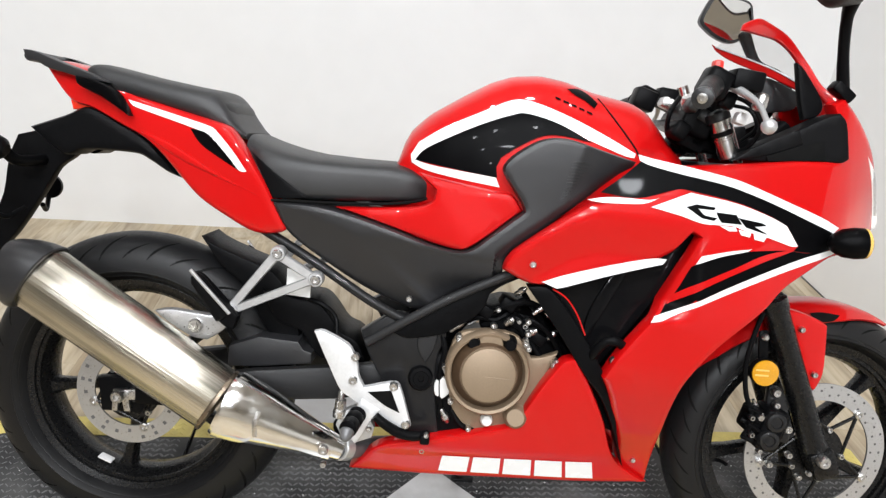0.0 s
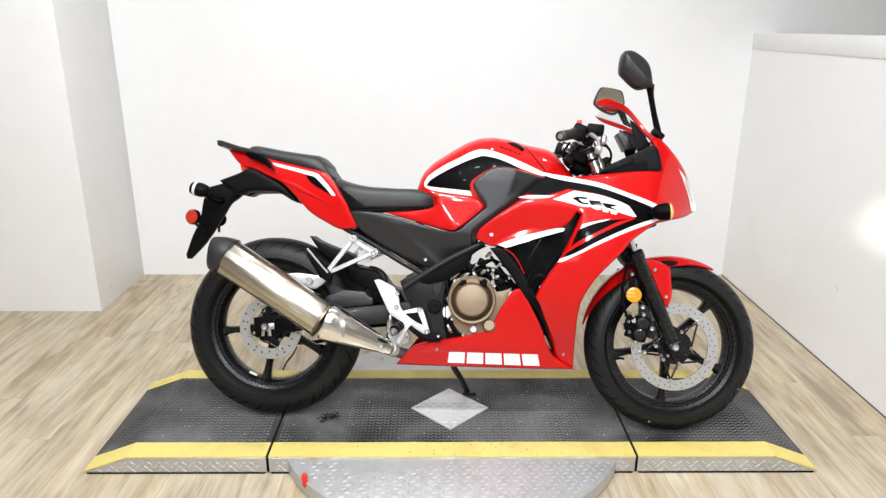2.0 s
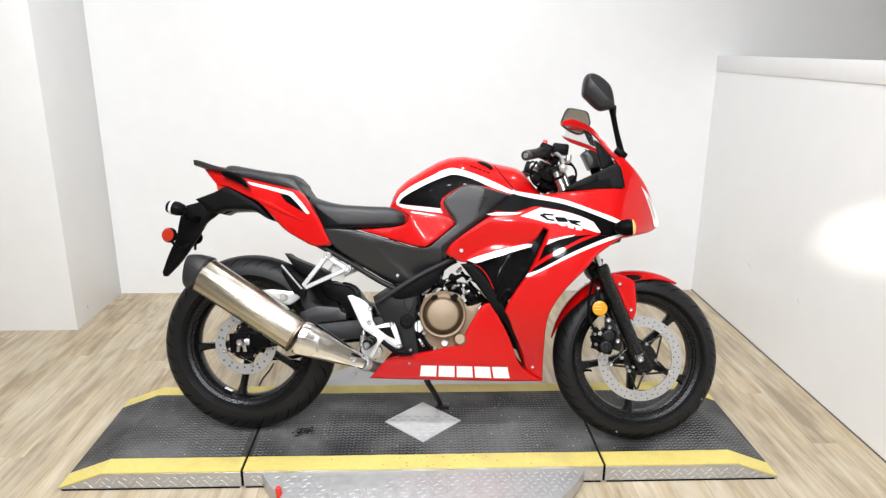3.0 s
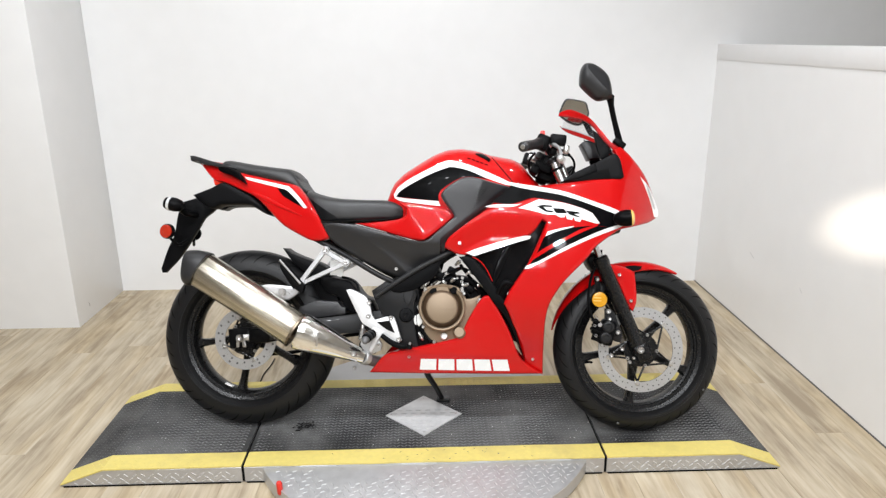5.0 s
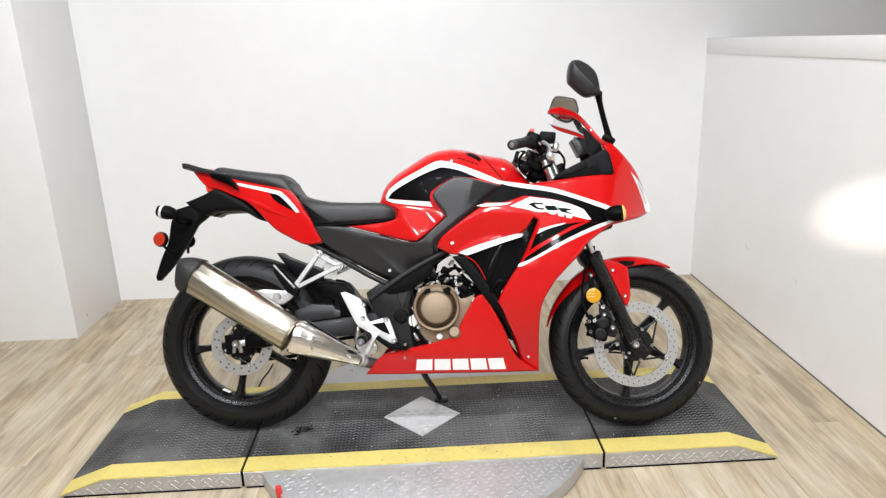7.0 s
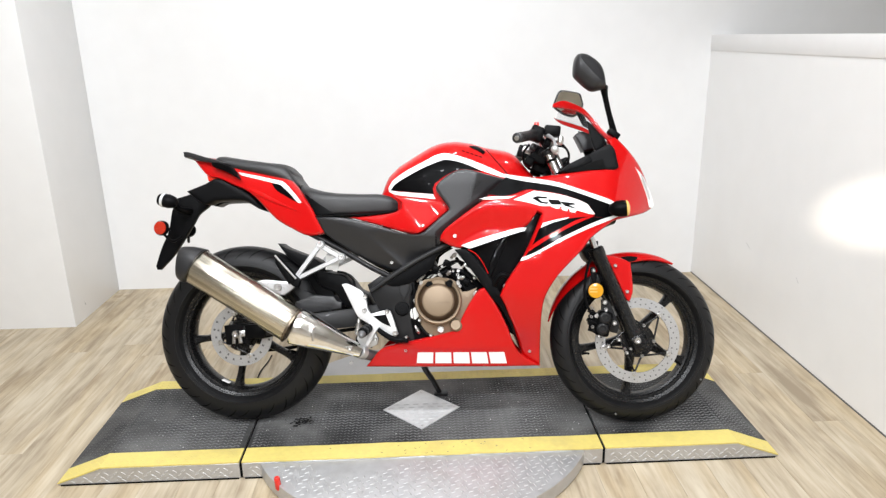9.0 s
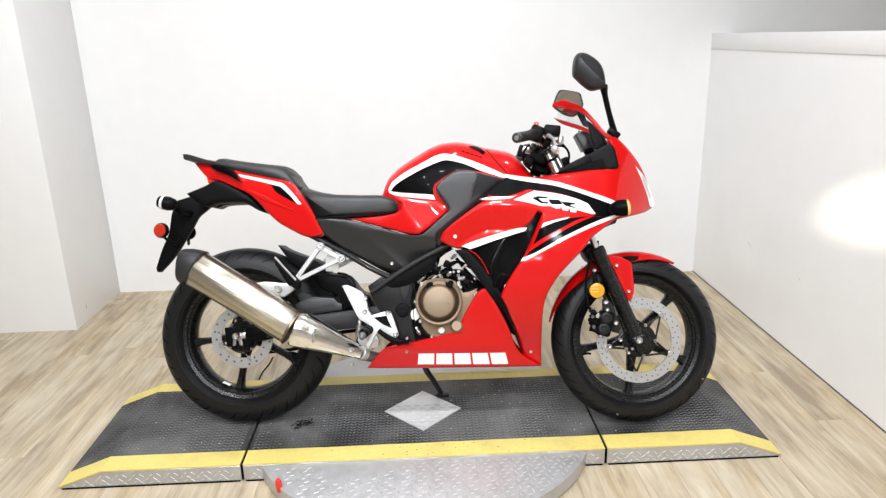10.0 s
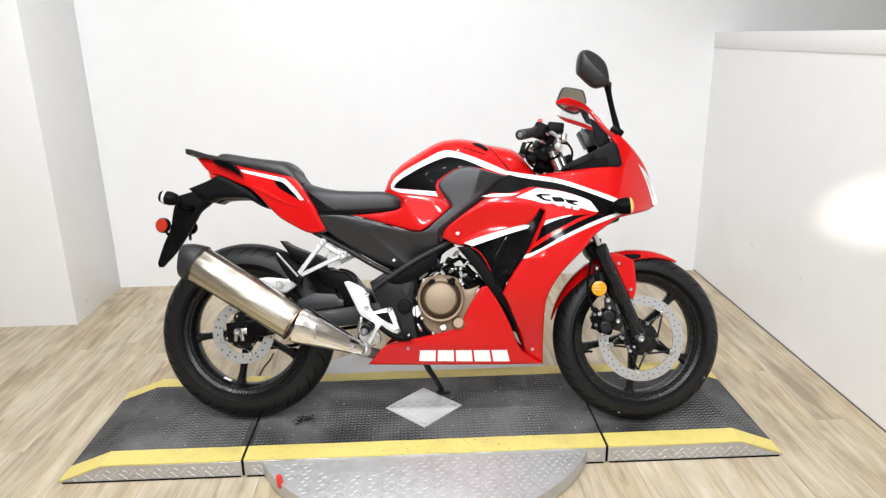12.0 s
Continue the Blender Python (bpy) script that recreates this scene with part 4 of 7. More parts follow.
pipe(bm, [(x, -0.140 + 0.16 * max(0, x - 0.42), z) for x, z in [(0.286, 0.729), (0.349, 0.731), (0.427, 0.734), (0.496, 0.738), (0.544, 0.745), (0.568, 0.753)]], 0.0028, 6)
part("seat_piping", bm, DARK_GAP, seat)
bm = body(bmesh.new(), [(-0.097, 0.940, 0.930, 0.915, 0.05), (-0.085, 0.952, 0.93, 0.905, 0.072), (-0.06, 0.953, 0.925, 0.895, 0.085), (0.03, 0.937, 0.91, 0.88, 0.098), (0.110, 0.926, 0.895, 0.86, 0.108),
                        (0.150, 0.922, 0.885, 0.85, 0.110), (0.170, 0.919, 0.875, 0.84, 0.108), (0.180, 0.905, 0.87, 0.84, 0.106), (0.196, 0.877, 0.858, 0.835, 0.104), (0.222, 0.843, 0.838, 0.83, 0.09)], n_up=3.2, n_low=3)
part("pillion_seat", bm, SEAT_VINYL, bike, "black vinyl pillion seat")

bm = bmesh.new()
turned(bm, (0.170, -0.098, 0.879), (0.170, 0.098, 0.879), [(0, 0.010), (0.06, 0.020), (0.2, 0.025), (0.8, 0.025), (0.94, 0.020), (1, 0.010)], 24)
part("seat_bolster", bm, SEAT_VINYL, bike, "rounded front bolster of the pillion seat")

# ---- tail ----
bm = body(bmesh.new(), [(-0.168, 0.950, 0.938, 0.925, 0.02), (-0.160, 0.954, 0.938, 0.918, 0.045), (-0.15, 0.955, 0.936, 0.905, 0.062), (-0.075, 0.944, 0.925, 0.89, 0.078)])
part("tail_centre", bm, RED, bike, "red tail centre cover behind the seat")
panel("tail_fairing", [(-0.174, 0.942), (-0.064, 0.919), (-0.003, 0.905), (0.023, 0.896), (0.109, 0.876), (0.189, 0.858), (0.208, 0.846), (0.245, 0.798), (0.28, 0.745), (0.313, 0.677), (0.303, 0.669), (0.252, 0.665), (0.193, 0.692), (0.146, 0.720), (0.111, 0.754), (0.073, 0.794), (0.037, 0.822), (-0.006, 0.841), (-0.067, 0.868), (-0.116, 0.882)], tail_w, RED, bike, "glossy red tail fairing", edge=0.010, thick=0.03, corner=55)
panel("tail_white_stripe", [(0.005, 0.889), (0.088, 0.871), (0.166, 0.853), (0.179, 0.846), (0.214, 0.81), (0.239, 0.777), (0.225, 0.777), (0.198, 0.807), (0.165, 0.837), (0.15, 0.843), (0.089, 0.859), (0.016, 0.878)], tail_w, WHITE_GFX, bike, "white tail stripe", edge=0, thick=0, lift=0.0014, res=0.007)
panel("tail_black_patch", [(0.129, 0.846), (0.163, 0.839), (0.194, 0.811), (0.225, 0.777), (0.184, 0.799), (0.15, 0.82)], tail_w, BLACK_GFX, bike, "black tail graphic", edge=0, thick=0, lift=0.0014, res=0.007)
panel("tail_crease", [(0.026, 0.836), (0.09, 0.817), (0.146, 0.788), (0.235, 0.744), (0.259, 0.736), (0.194, 0.758), (0.111, 0.789)], tail_w, RED, bike, edge=0.004, thick=0.001, lift=0.004, res=0.007)
panel("tail_lamp", [(-0.122, 0.886), (-0.087, 0.876), (-0.093, 0.868), (-0.116, 0.863)], flat(0.062), LIT_TAIL, bike, "red tail lamp, glowing", edge=0.003, thick=0.03)
rail_w = lambda x, z: 0.075 + 0.05 * max(0, min(1, (x + 0.20) / 0.22))
panel("grab_rail", [(-0.202, 0.966), (-0.18, 0.964), (-0.118, 0.945), (-0.063, 0.93), (-0.026, 0.916), (-0.067, 0.918), (-0.108, 0.927), (-0.149, 0.935), (-0.172, 0.945), (-0.194, 0.948)], rail_w, GREY_PLASTIC, bike, "dark grey pillion grab rail", edge=0.003, thick=0.03)
panel("grab_handle", [(-0.088, 0.924), (-0.056, 0.92), (-0.019, 0.908), (0.003, 0.889), (0.021, 0.859), (0.001, 0.871), (-0.035, 0.89), (-0.068, 0.902), (-0.084, 0.91)], lambda x, z: rail_w(x, z) + 0.010, BLACK_GFX, bike, "gloss black grab handle end", edge=0.006, thick=0.02)
bm = bmesh.new()
rod(bm, (-0.19, -0.075, 0.955), (-0.19, 0.075, 0.955), 0.010, 12, 0.002)
part("grab_rail_bridge", bm, GREY_PLASTIC, bike)
panel("undertail", [(-0.188, 0.825), (-0.124, 0.85), (-0.075, 0.87), (-0.016, 0.844), (0.025, 0.823), (0.059, 0.793), (0.096, 0.755), (0.12, 0.745), (0.076, 0.759), (0.041, 0.779), (0.011, 0.791), (-0.083, 0.79), (-0.12, 0.778), (-0.165, 0.806)], flat(0.085), BLACK_PLASTIC, bike, "black plastic undertail tray", edge=0.012, thick=0.06)
plate("plate_holder", [(-0.252, 0.806), (-0.196, 0.822), (-0.123, 0.789), (-0.144, 0.769), (-0.173, 0.746), (-0.198, 0.703), (-0.261, 0.606), (-0.316, 0.546), (-0.326, 0.546), (-0.331, 0.561), (-0.308, 0.63), (-0.283, 0.687), (-0.271, 0.759)], -0.012, 0.012, BLACK_PLASTIC, bike, "black number-plate holder", bevel=0.003, corner=25)
for flip in (1, -1):
    bm = bmesh.new()
    x, y, z = (-0.200, -0.070, 0.760)
    pipe(bm, [(x, 0.0, z), (x - 0.01, flip * -0.08, z), (x - 0.02, flip * -0.11, z + 0.02)], 0.011, 10)
    part("signal_stalk", bm, BLACK_PLASTIC, bike)
    x, y, z = (-0.228, -0.130, 0.786)
    bm = bmesh.new()
    turned(bm, (x + 0.028, flip * y, z - 0.006), (x - 0.035, flip * y, z + 0.008), [(0, 0.010), (0.15, 0.020), (0.45, 0.0245), (0.8, 0.0235), (0.97, 0.020), (1, 0.007)], 20, 1.2)
    pod = part("rear_turn_signal", bm, BLACK_PLASTIC, bike, "black rear turn signal with clear edge")
    bm = bmesh.new()
    turned(bm, (x - 0.013, flip * y, z + 0.003), (x - 0.022, flip * y, z + 0.005), [(0, 0.0246), (0.5, 0.0255), (1, 0.0244)], 20, 1.2)
    part("lens_ring", bm, LAMP_LENS, pod, "clear lens band")
    x, y, z = (-0.263, -0.120, 0.694)
    bm = bmesh.new()
    turned(bm, (x + 0.003, flip * (y + 0.014), z), (x, flip * (y - 0.006), z), [(0, 0.022), (0.2, 0.0265), (0.7, 0.0265), (1, 0.023)], 28)
    refl = part("rear_reflector", bm, BLACK_PLASTIC, bike, "round red rear side reflector")
    bm = bmesh.new()
    turned(bm, (x, flip * (y - 0.005), z), (x - 0.001, flip * (y - 0.010), z), [(0, 0.0235), (0.6, 0.0225), (0.9, 0.016), (1, 0.006)], 28)
    part("reflector_lens", bm, RED_LENS, refl)
    bm = bmesh.new()
    pipe(bm, [(x + 0.004, flip * (y + 0.012), z - 0.02), (x + 0.02, flip * (y + 0.05), z - 0.045), (x + 0.035, flip * (y + 0.09), z - 0.03)], 0.005, 8)
    part("reflector_bracket", bm, BLACK_PLASTIC, refl)

# ---- side covers ----
panel("side_cover", [(0.289, 0.726), (0.354, 0.726), (0.417, 0.718), (0.51, 0.694), (0.578, 0.673), (0.629, 0.665), (0.658, 0.672), (0.687, 0.697), (0.744, 0.746), (0.74, 0.759), (0.704, 0.809), (0.702, 0.826), (0.721, 0.848), (0.763, 0.875), (0.806, 0.881), (0.873, 0.866), (0.942, 0.85), (0.936, 0.837), (0.892, 0.808), (0.834, 0.762), (0.768, 0.704), (0.728, 0.672), (0.717, 0.649), (0.718, 0.63), (0.652, 0.589), (0.58, 0.544), (0.557, 0.539), (0.526, 0.548), (0.458, 0.577), (0.37, 0.63), (0.313, 0.674)], side_w, GREY_PLASTIC, bike, "textured dark grey side cover and knee pad", edge=0.008, thick=0.08, corner=48, res=0.005)
# fine grip ribs in a fan on the knee pad
fan = [(0.804, 0.772), (0.821, 0.843), (0.812, 0.775), (0.855, 0.841)]
for k in range(14):
    t = k / 13
    (lx0, lz0), (rx0, rz0) = [(a[0] + (b[0] - a[0]) * t, a[1] + (b[1] - a[1]) * t) for a, b in ((fan[0], fan[1]), (fan[2], fan[3]))]
    panel("knee_pad_rib", [(lx0, lz0 - 0.0009), (rx0, rz0 - 0.0009), (rx0, rz0 + 0.0009), (lx0, lz0 + 0.0009)], side_w, GREY_PLASTIC, bike, edge=0.0006, thick=0.002, lift=0.0022, res=0.006, both=False, smooth_outline=False)
bolt(bike, *(0.550, -0.158, 0.570), 0.0058)

# ---- fairing ----
panel("main_fairing", [(1.02, 0.851), (1.115, 0.862), (1.21, 0.874), (1.283, 0.882), (1.304, 0.895), (1.302, 0.936), (1.283, 0.981), (1.31, 0.994), (1.354, 0.955), (1.404, 0.897), (1.441, 0.829), (1.46, 0.777), (1.45, 0.753), (1.412, 0.735), (1.326, 0.714), (1.292, 0.705), (1.251, 0.677), (1.213, 0.647), (1.184, 0.61), (1.132, 0.557), (1.096, 0.514), (1.065, 0.46), (1.054, 0.407), (1.052, 0.337), (1.055, 0.209), (1.038, 0.217), (0.992, 0.25), (0.963, 0.337), (0.933, 0.42), (0.913, 0.458), (0.932, 0.501), (0.965, 0.552), (0.997, 0.6), (1.024, 0.659), (1.052, 0.729), (1.038, 0.737), (0.993, 0.684), (0.89, 0.654), (0.781, 0.619), (0.714, 0.643), (0.72, 0.664), (0.741, 0.688), (0.834, 0.758), (0.886, 0.783), (0.993, 0.812), (1.002, 0.831)], fairing_w, RED, bike, "glossy red main side fairing", edge=0.010, thick=0.03, corner=40, res=0.008)
GFX = dict(edge=0, thick=0, corner=26, res=0.009)
panel("fairing_white_line", [(0.93, 0.864), (0.961, 0.858), (1.016, 0.85), (1.092, 0.837), (1.133, 0.826), (1.209, 0.8), (1.265, 0.781), (1.308, 0.763), (1.296, 0.753), (1.255, 0.768), (1.187, 0.793), (1.129, 0.812), (1.083, 0.824), (1.002, 0.837), (0.952, 0.847), (0.933, 0.854)], fairing_w, WHITE_GFX, bike, "white upper fairing line", lift=0.0016, **GFX)
panel("fairing_black_band", [(0.936, 0.853), (0.952, 0.847), (1.002, 0.837), (1.083, 0.824), (1.129, 0.812), (1.187, 0.793), (1.255, 0.768), (1.296, 0.753), (1.312, 0.74), (1.306, 0.728), (1.261, 0.717), (1.219, 0.718), (1.228, 0.727), (1.203, 0.761), (1.167, 0.777), (1.105, 0.796), (1.026, 0.809), (0.999, 0.809), (0.936, 0.79), (0.868, 0.794), (0.904, 0.823)], fairing_w, BLACK_GFX, bike, "black fairing band", lift=0.0012, **GFX)
panel("fairing_logo_field", [(0.958, 0.776), (1.026, 0.806), (1.105, 0.794), (1.167, 0.776), (1.202, 0.761), (1.227, 0.727), (1.215, 0.726), (1.171, 0.738), (1.128, 0.747), (1.104, 0.754), (1.073, 0.754), (1.048, 0.755), (1.007, 0.766)], fairing_w, WHITE_GFX, bike, "white logo field on the fairing", lift=0.0018, **GFX)
panel("fairing_mid_white", [(0.846, 0.780), (0.880, 0.787), (0.916, 0.788), (0.956, 0.788), (0.973, 0.793), (0.946, 0.781), (0.907, 0.778), (0.872, 0.777)], fairing_w, WHITE_GFX, bike, "white flash on the fairing", lift=0.0016, **GFX)
for pts in ([(1.019, 0.781), (1.037, 0.787), (1.071, 0.784), (1.068, 0.779), (1.04, 0.78), (1.052, 0.769), (1.075, 0.766), (1.069, 0.761), (1.047, 0.764), (1.028, 0.776)], [(1.072, 0.776), (1.108, 0.774), (1.119, 0.758), (1.083, 0.759), (1.077, 0.766)], [(1.112, 0.769), (1.156, 0.763), (1.164, 0.759), (1.142, 0.756), (1.168, 0.744), (1.149, 0.748), (1.126, 0.754)]):
    panel("logo_bar", pts, fairing_w, BLACK_GFX, bike, edge=0, thick=0, lift=0.0028, res=0.006, corner=20)
for pts in ([(1.08, 0.753), (1.108, 0.753), (1.112, 0.746), (1.098, 0.745)], [(1.114, 0.749), (1.137, 0.745), (1.135, 0.737), (1.119, 0.74)], [(1.141, 0.744), (1.166, 0.74), (1.161, 0.731), (1.144, 0.734)]):
    panel("logo_bar_low", pts, fairing_w, WHITE_GFX, bike, edge=0, thick=0, lift=0.0020, res=0.006, corner=20)
panel("fairing_white_mid_line", [(0.785, 0.626), (0.826, 0.642), (0.905, 0.666), (0.978, 0.684), (1.003, 0.684), (0.997, 0.674), (0.975, 0.668), (0.906, 0.647), (0.828, 0.62), (0.813, 0.616)], fairing_w, WHITE_GFX, bike, "white line along the air outlet", lift=0.0016, **GFX)
panel("fairing_lower_white_line", [(0.979, 0.574), (0.985, 0.585), (1.029, 0.602), (1.119, 0.652), (1.219, 0.698), (1.289, 0.722), (1.313, 0.722), (1.287, 0.711), (1.2, 0.677), (1.121, 0.641), (1.046, 0.602), (0.998, 0.578)], fairing_w, WHITE_GFX, bike, "white lower fairing line", lift=0.0018, **GFX)
panel("fairing_lower_black", [(0.995, 0.587), (1.019, 0.623), (1.041, 0.677), (1.055, 0.687), (1.103, 0.706), (1.142, 0.713), (1.203, 0.718), (1.25, 0.716), (1.295, 0.724), (1.219, 0.697), (1.119, 0.652), (1.029, 0.602)], fairing_w, BLACK_GFX, bike, "black lower fairing graphic", lift=0.0012, **GFX)
panel("fairing_red_pin", [(1.009, 0.605), (1.019, 0.625), (1.05, 0.647), (1.116, 0.682), (1.164, 0.707), (1.206, 0.718), (1.219, 0.718), (1.156, 0.691), (1.079, 0.65), (1.036, 0.623)], fairing_w, RED, bike, "red pinstripe", lift=0.0022, **GFX)
panel("fairing_white_inner", [(1.047, 0.682), (1.054, 0.698), (1.102, 0.71), (1.142, 0.717), (1.134, 0.712), (1.093, 0.701), (1.064, 0.69)], fairing_w, WHITE_GFX, bike, "white inner line", lift=0.0022, **GFX)
# dark air outlet behind the fairing
panel("air_outlet_liner", [(0.739, 0.642), (0.891, 0.67), (1.041, 0.745), (1.069, 0.744), (1.003, 0.6), (0.937, 0.5), (0.909, 0.453), (0.875, 0.49), (0.843, 0.547), (0.787, 0.613)], lambda x, z: 0.147 + 0.0014 * math.sin(45 * x + 30 * z), OUTLET, bike, "gloss black air outlet panel", edge=0.012, thick=0.03)
shroud_w = lambda x, z: 0.172 - 0.22 * max(0, 0.46 - z)
panel("radiator_shroud", [(0.762, 0.613), (0.804, 0.611), (0.856, 0.554), (0.898, 0.494), (0.926, 0.447), (0.951, 0.385), (0.970, 0.317), (0.989, 0.261), (0.985, 0.266), (0.969, 0.308), (0.949, 0.357), (0.919, 0.412), (0.878, 0.462), (0.824, 0.536)], shroud_w, BLACK_PLASTIC, bike, "matt black radiator shroud", edge=0.004, thick=0.03, corner=60)
# added near-black sheet that stands in for the shaded gap behind the shroud
panel("shroud_backing", [(0.905, 0.500), (0.960, 0.560), (1.010, 0.480), (1.020, 0.330), (0.985, 0.315), (0.940, 0.335), (0.895, 0.440)], flat(0.085), DARK_GAP, bike, "near-black sheet painting the shade in the gap behind the shroud", edge=0.003, thick=0.03)
panel("outlet_fin", [(0.875, 0.528), (0.886, 0.585), (0.928, 0.66), (0.956, 0.671), (0.932, 0.622), (0.898, 0.547), (0.882, 0.513)], lambda x, z: 0.154, OUTLET, bike, "dark fin inside the air outlet", edge=0.006, thick=0.02)
bm = bmesh.new()
pipe(bm, [(0.808, -0.174, 0.613), (0.834, -0.174, 0.598), (0.856, -0.174, 0.570), (0.875, -0.174, 0.532)], 0.0016, 6)
part("outlet_edge", bm, RED, bike, "thin red outlet edge")
bolt(bike, *(0.765, -0.191, 0.658), 0.0065)
bolt(bike, *(1.017, -0.091, 0.262), 0.0055)

# ---- belly pan ----
panel("belly_pan", [(0.455, 0.212), (0.477, 0.238), (0.52, 0.281), (0.624, 0.305), (0.738, 0.332), (0.767, 0.346), (0.792, 0.396), (0.818, 0.443), (0.843, 0.477), (0.867, 0.485), (0.9, 0.43), (0.938, 0.356), (0.962, 0.293), (0.991, 0.252), (1.055, 0.21), (0.93, 0.21), (0.775, 0.211), (0.601, 0.211)], belly_w, RED, bike, "glossy red belly pan", edge=0.008, thick=0.03, corner=45, res=0.009)


lx = [(0.629, 0.226), (0.945, 0.222), (0.634, 0.265), (0.935, 0.263)]
for k in range(5):
    f0, f1 = (k + 0.02) / 5, (k + 0.90) / 5
    pts = [(lx[0][0] + (lx[1][0] - lx[0][0]) * f0, lx[0][1] + (lx[1][1] - lx[0][1]) * f0), (lx[0][0] + (lx[1][0] - lx[0][0]) * f1, lx[0][1] + (lx[1][1] - lx[0][1]) * f1),
           (lx[2][0] + (lx[3][0] - lx[2][0]) * f1, lx[2][1] + (lx[3][1] - lx[2][1]) * f1), (lx[2][0] + (lx[3][0] - lx[2][0]) * f0, lx[2][1] + (lx[3][1] - lx[2][1]) * f0)]
    panel("lettering_bar", pts, belly_w, WHITE_GFX, bike, edge=0, thick=0, lift=0.002, res=0.006)
bolt(bike, *(0.595, -0.145, 0.272), 0.0055)

# ---- exhaust ----
bm = bmesh.new()
a0, a1 = ((-0.117, -0.185, 0.567)), ((0.217, -0.195, 0.363))
turned(bm, a0, a1, [(0, 0.060), (0.01, 0.0625), (0.5, 0.0625), (0.985, 0.0612), (1, 0.058)], 48, 0.86)
muffler = part("muffler", bm, STAINLESS, bike, "brushed stainless muffler can")
bm = bmesh.new()
c0, c1 = Vector((-0.109, -0.185, 0.563)), Vector((-0.163, -0.183, 0.573))
axis = (Vector(a1) - Vector(a0)).normalized()
u0, v0 = frame_of(axis)
if u0.y < 0:
    u0, v0 = -u0, -v0
if v0.z < 0:
    v0 = -v0
loops = []
for f, r in ((-0.05, 0.0625), (0.0, 0.0648), (0.25, 0.0645), (0.55, 0.0625), (0.85, 0.0575), (0.97, 0.0545), (1.0, 0.050), (0.97, 0.044), (0.5, 0.040), (0.48, 0.001)):
    k = max(0.0, min(1.0, f)) if r > 0.0445 else 1.0
    u, v = u0.lerp(Vector((0, 1, 0)), k).normalized(), v0.lerp(Vector((0.10, 0, 1)), k).normalized()
    c = c0.lerp(c1, f)
    loops.append([c + u * (r * 0.9 * math.copysign(abs(math.cos(q)) ** 0.8, math.cos(q))) + v * (r * math.copysign(abs(math.sin(q)) ** 0.8, math.sin(q))) for q in [2 * math.pi * i / 40 for i in range(40)]])
rings(bm, loops)
part("muffler_end_cap", bm, GREY_PLASTIC, muffler, "dark grey muffler end cap")
bm = bmesh.new()
turned(bm, (0.213, -0.195, 0.365), (0.221, -0.195, 0.360), [(0, 0.0605), (0.2, 0.0632), (0.8, 0.0632), (1, 0.0605)], 48, 0.86)
part("muffler_band", bm, DARK_STEEL, muffler, "heat-darkened joint band")
bm = bmesh.new()
turned(bm, (0.225, -0.195, 0.360), (0.444, -0.165, 0.268), [(0, 0.0585), (0.02, 0.0605), (0.1, 0.0600), (0.3, 0.0525), (0.6, 0.037), (0.85, 0.025), (1, 0.0185)], 40, 0.86)
shield = part("exhaust_cone", bm, CHROME, muffler, "polished exhaust cone with heat shield")
# heat shield: a raised shell over the upper and outer side of the cone, with a stepped lower edge
e0, e1 = Vector((0.225, -0.195, 0.360)), Vector((0.444, -0.165, 0.268))
up = (Vector((0, 0, 1)) - (e1 - e0) * ((e1 - e0).z / (e1 - e0).length_squared)).normalized()


def on_cone(f, degrees, rise):
    r = float(np.interp(f, (0.02, 0.1, 0.3, 0.6, 0.85, 1.0), (0.0605, 0.0600, 0.0525, 0.037, 0.025, 0.0185))) + rise
    q = radians(degrees)
    return e0.lerp(e1, f) + up * (r * math.sin(q)) + Vector((0, -1, 0)) * (r * 0.86 * math.cos(q))


bm = bmesh.new()
loops = []
for f in np.linspace(0.05, 0.93, 30):
    low = float(np.interp(f, (0.05, 0.28, 0.36, 0.70, 0.93), (-52, -44, -18, -26, -40)))
    angles = np.linspace(118, low, 16)
    loops.append([on_cone(f, q, 0.0045) for q in angles] + [on_cone(f, q, 0.0030) for q in angles[::-1]])
rings(bm, loops)
hs = part("heat_shield", bm, CHROME, shield, "polished heat shield with a stepped edge")
bm = bmesh.new()
pipe(bm, [on_cone(0.30, 30, 0.006), on_cone(0.31, 8, 0.007), on_cone(0.35, -14, 0.006)], 0.0042, 8, 4)
part("shield_clip", bm, BOLT_STEEL, hs, "steel clip of the heat shield")
bolt(muffler, *(0.416, -0.205, 0.287), 0.0095)
bm = bmesh.new()
pipe(bm, [(0.433, -0.160, 0.269), (0.459, -0.125, 0.256), (0.484, -0.085, 0.243), (0.53, -0.03, 0.225), (0.75, 0.0, 0.225)], 0.019, 16)
header = part("exhaust_pipe", bm, PIVOT_GREY, bike, "dull grey exhaust header pipe")
bm = bmesh.new()
turned(bm, (0.438, -0.157, 0.270), (0.452, -0.138, 0.262), [(0, 0.0215), (0.1, 0.0235), (0.9, 0.0235), (1, 0.0215)], 24)
part("pipe_clamp", bm, HANGER_ALU, header, "steel pipe clamp")
bolt(bike, *(0.409, -0.150, 0.231), 0.006)
panel("muffler_bracket", [(0.082, 0.508), (0.112, 0.513), (0.165, 0.509), (0.212, 0.505), (0.222, 0.496), (0.206, 0.478), (0.180, 0.460), (0.150, 0.465), (0.105, 0.490)], flat(0.152), DISC_STEEL, bike, "cast muffler hanger bracket", edge=0.003, thick=0.015, both=False, corner=40)
bolt(bike, *(0.160, -0.158, 0.488), 0.0085)
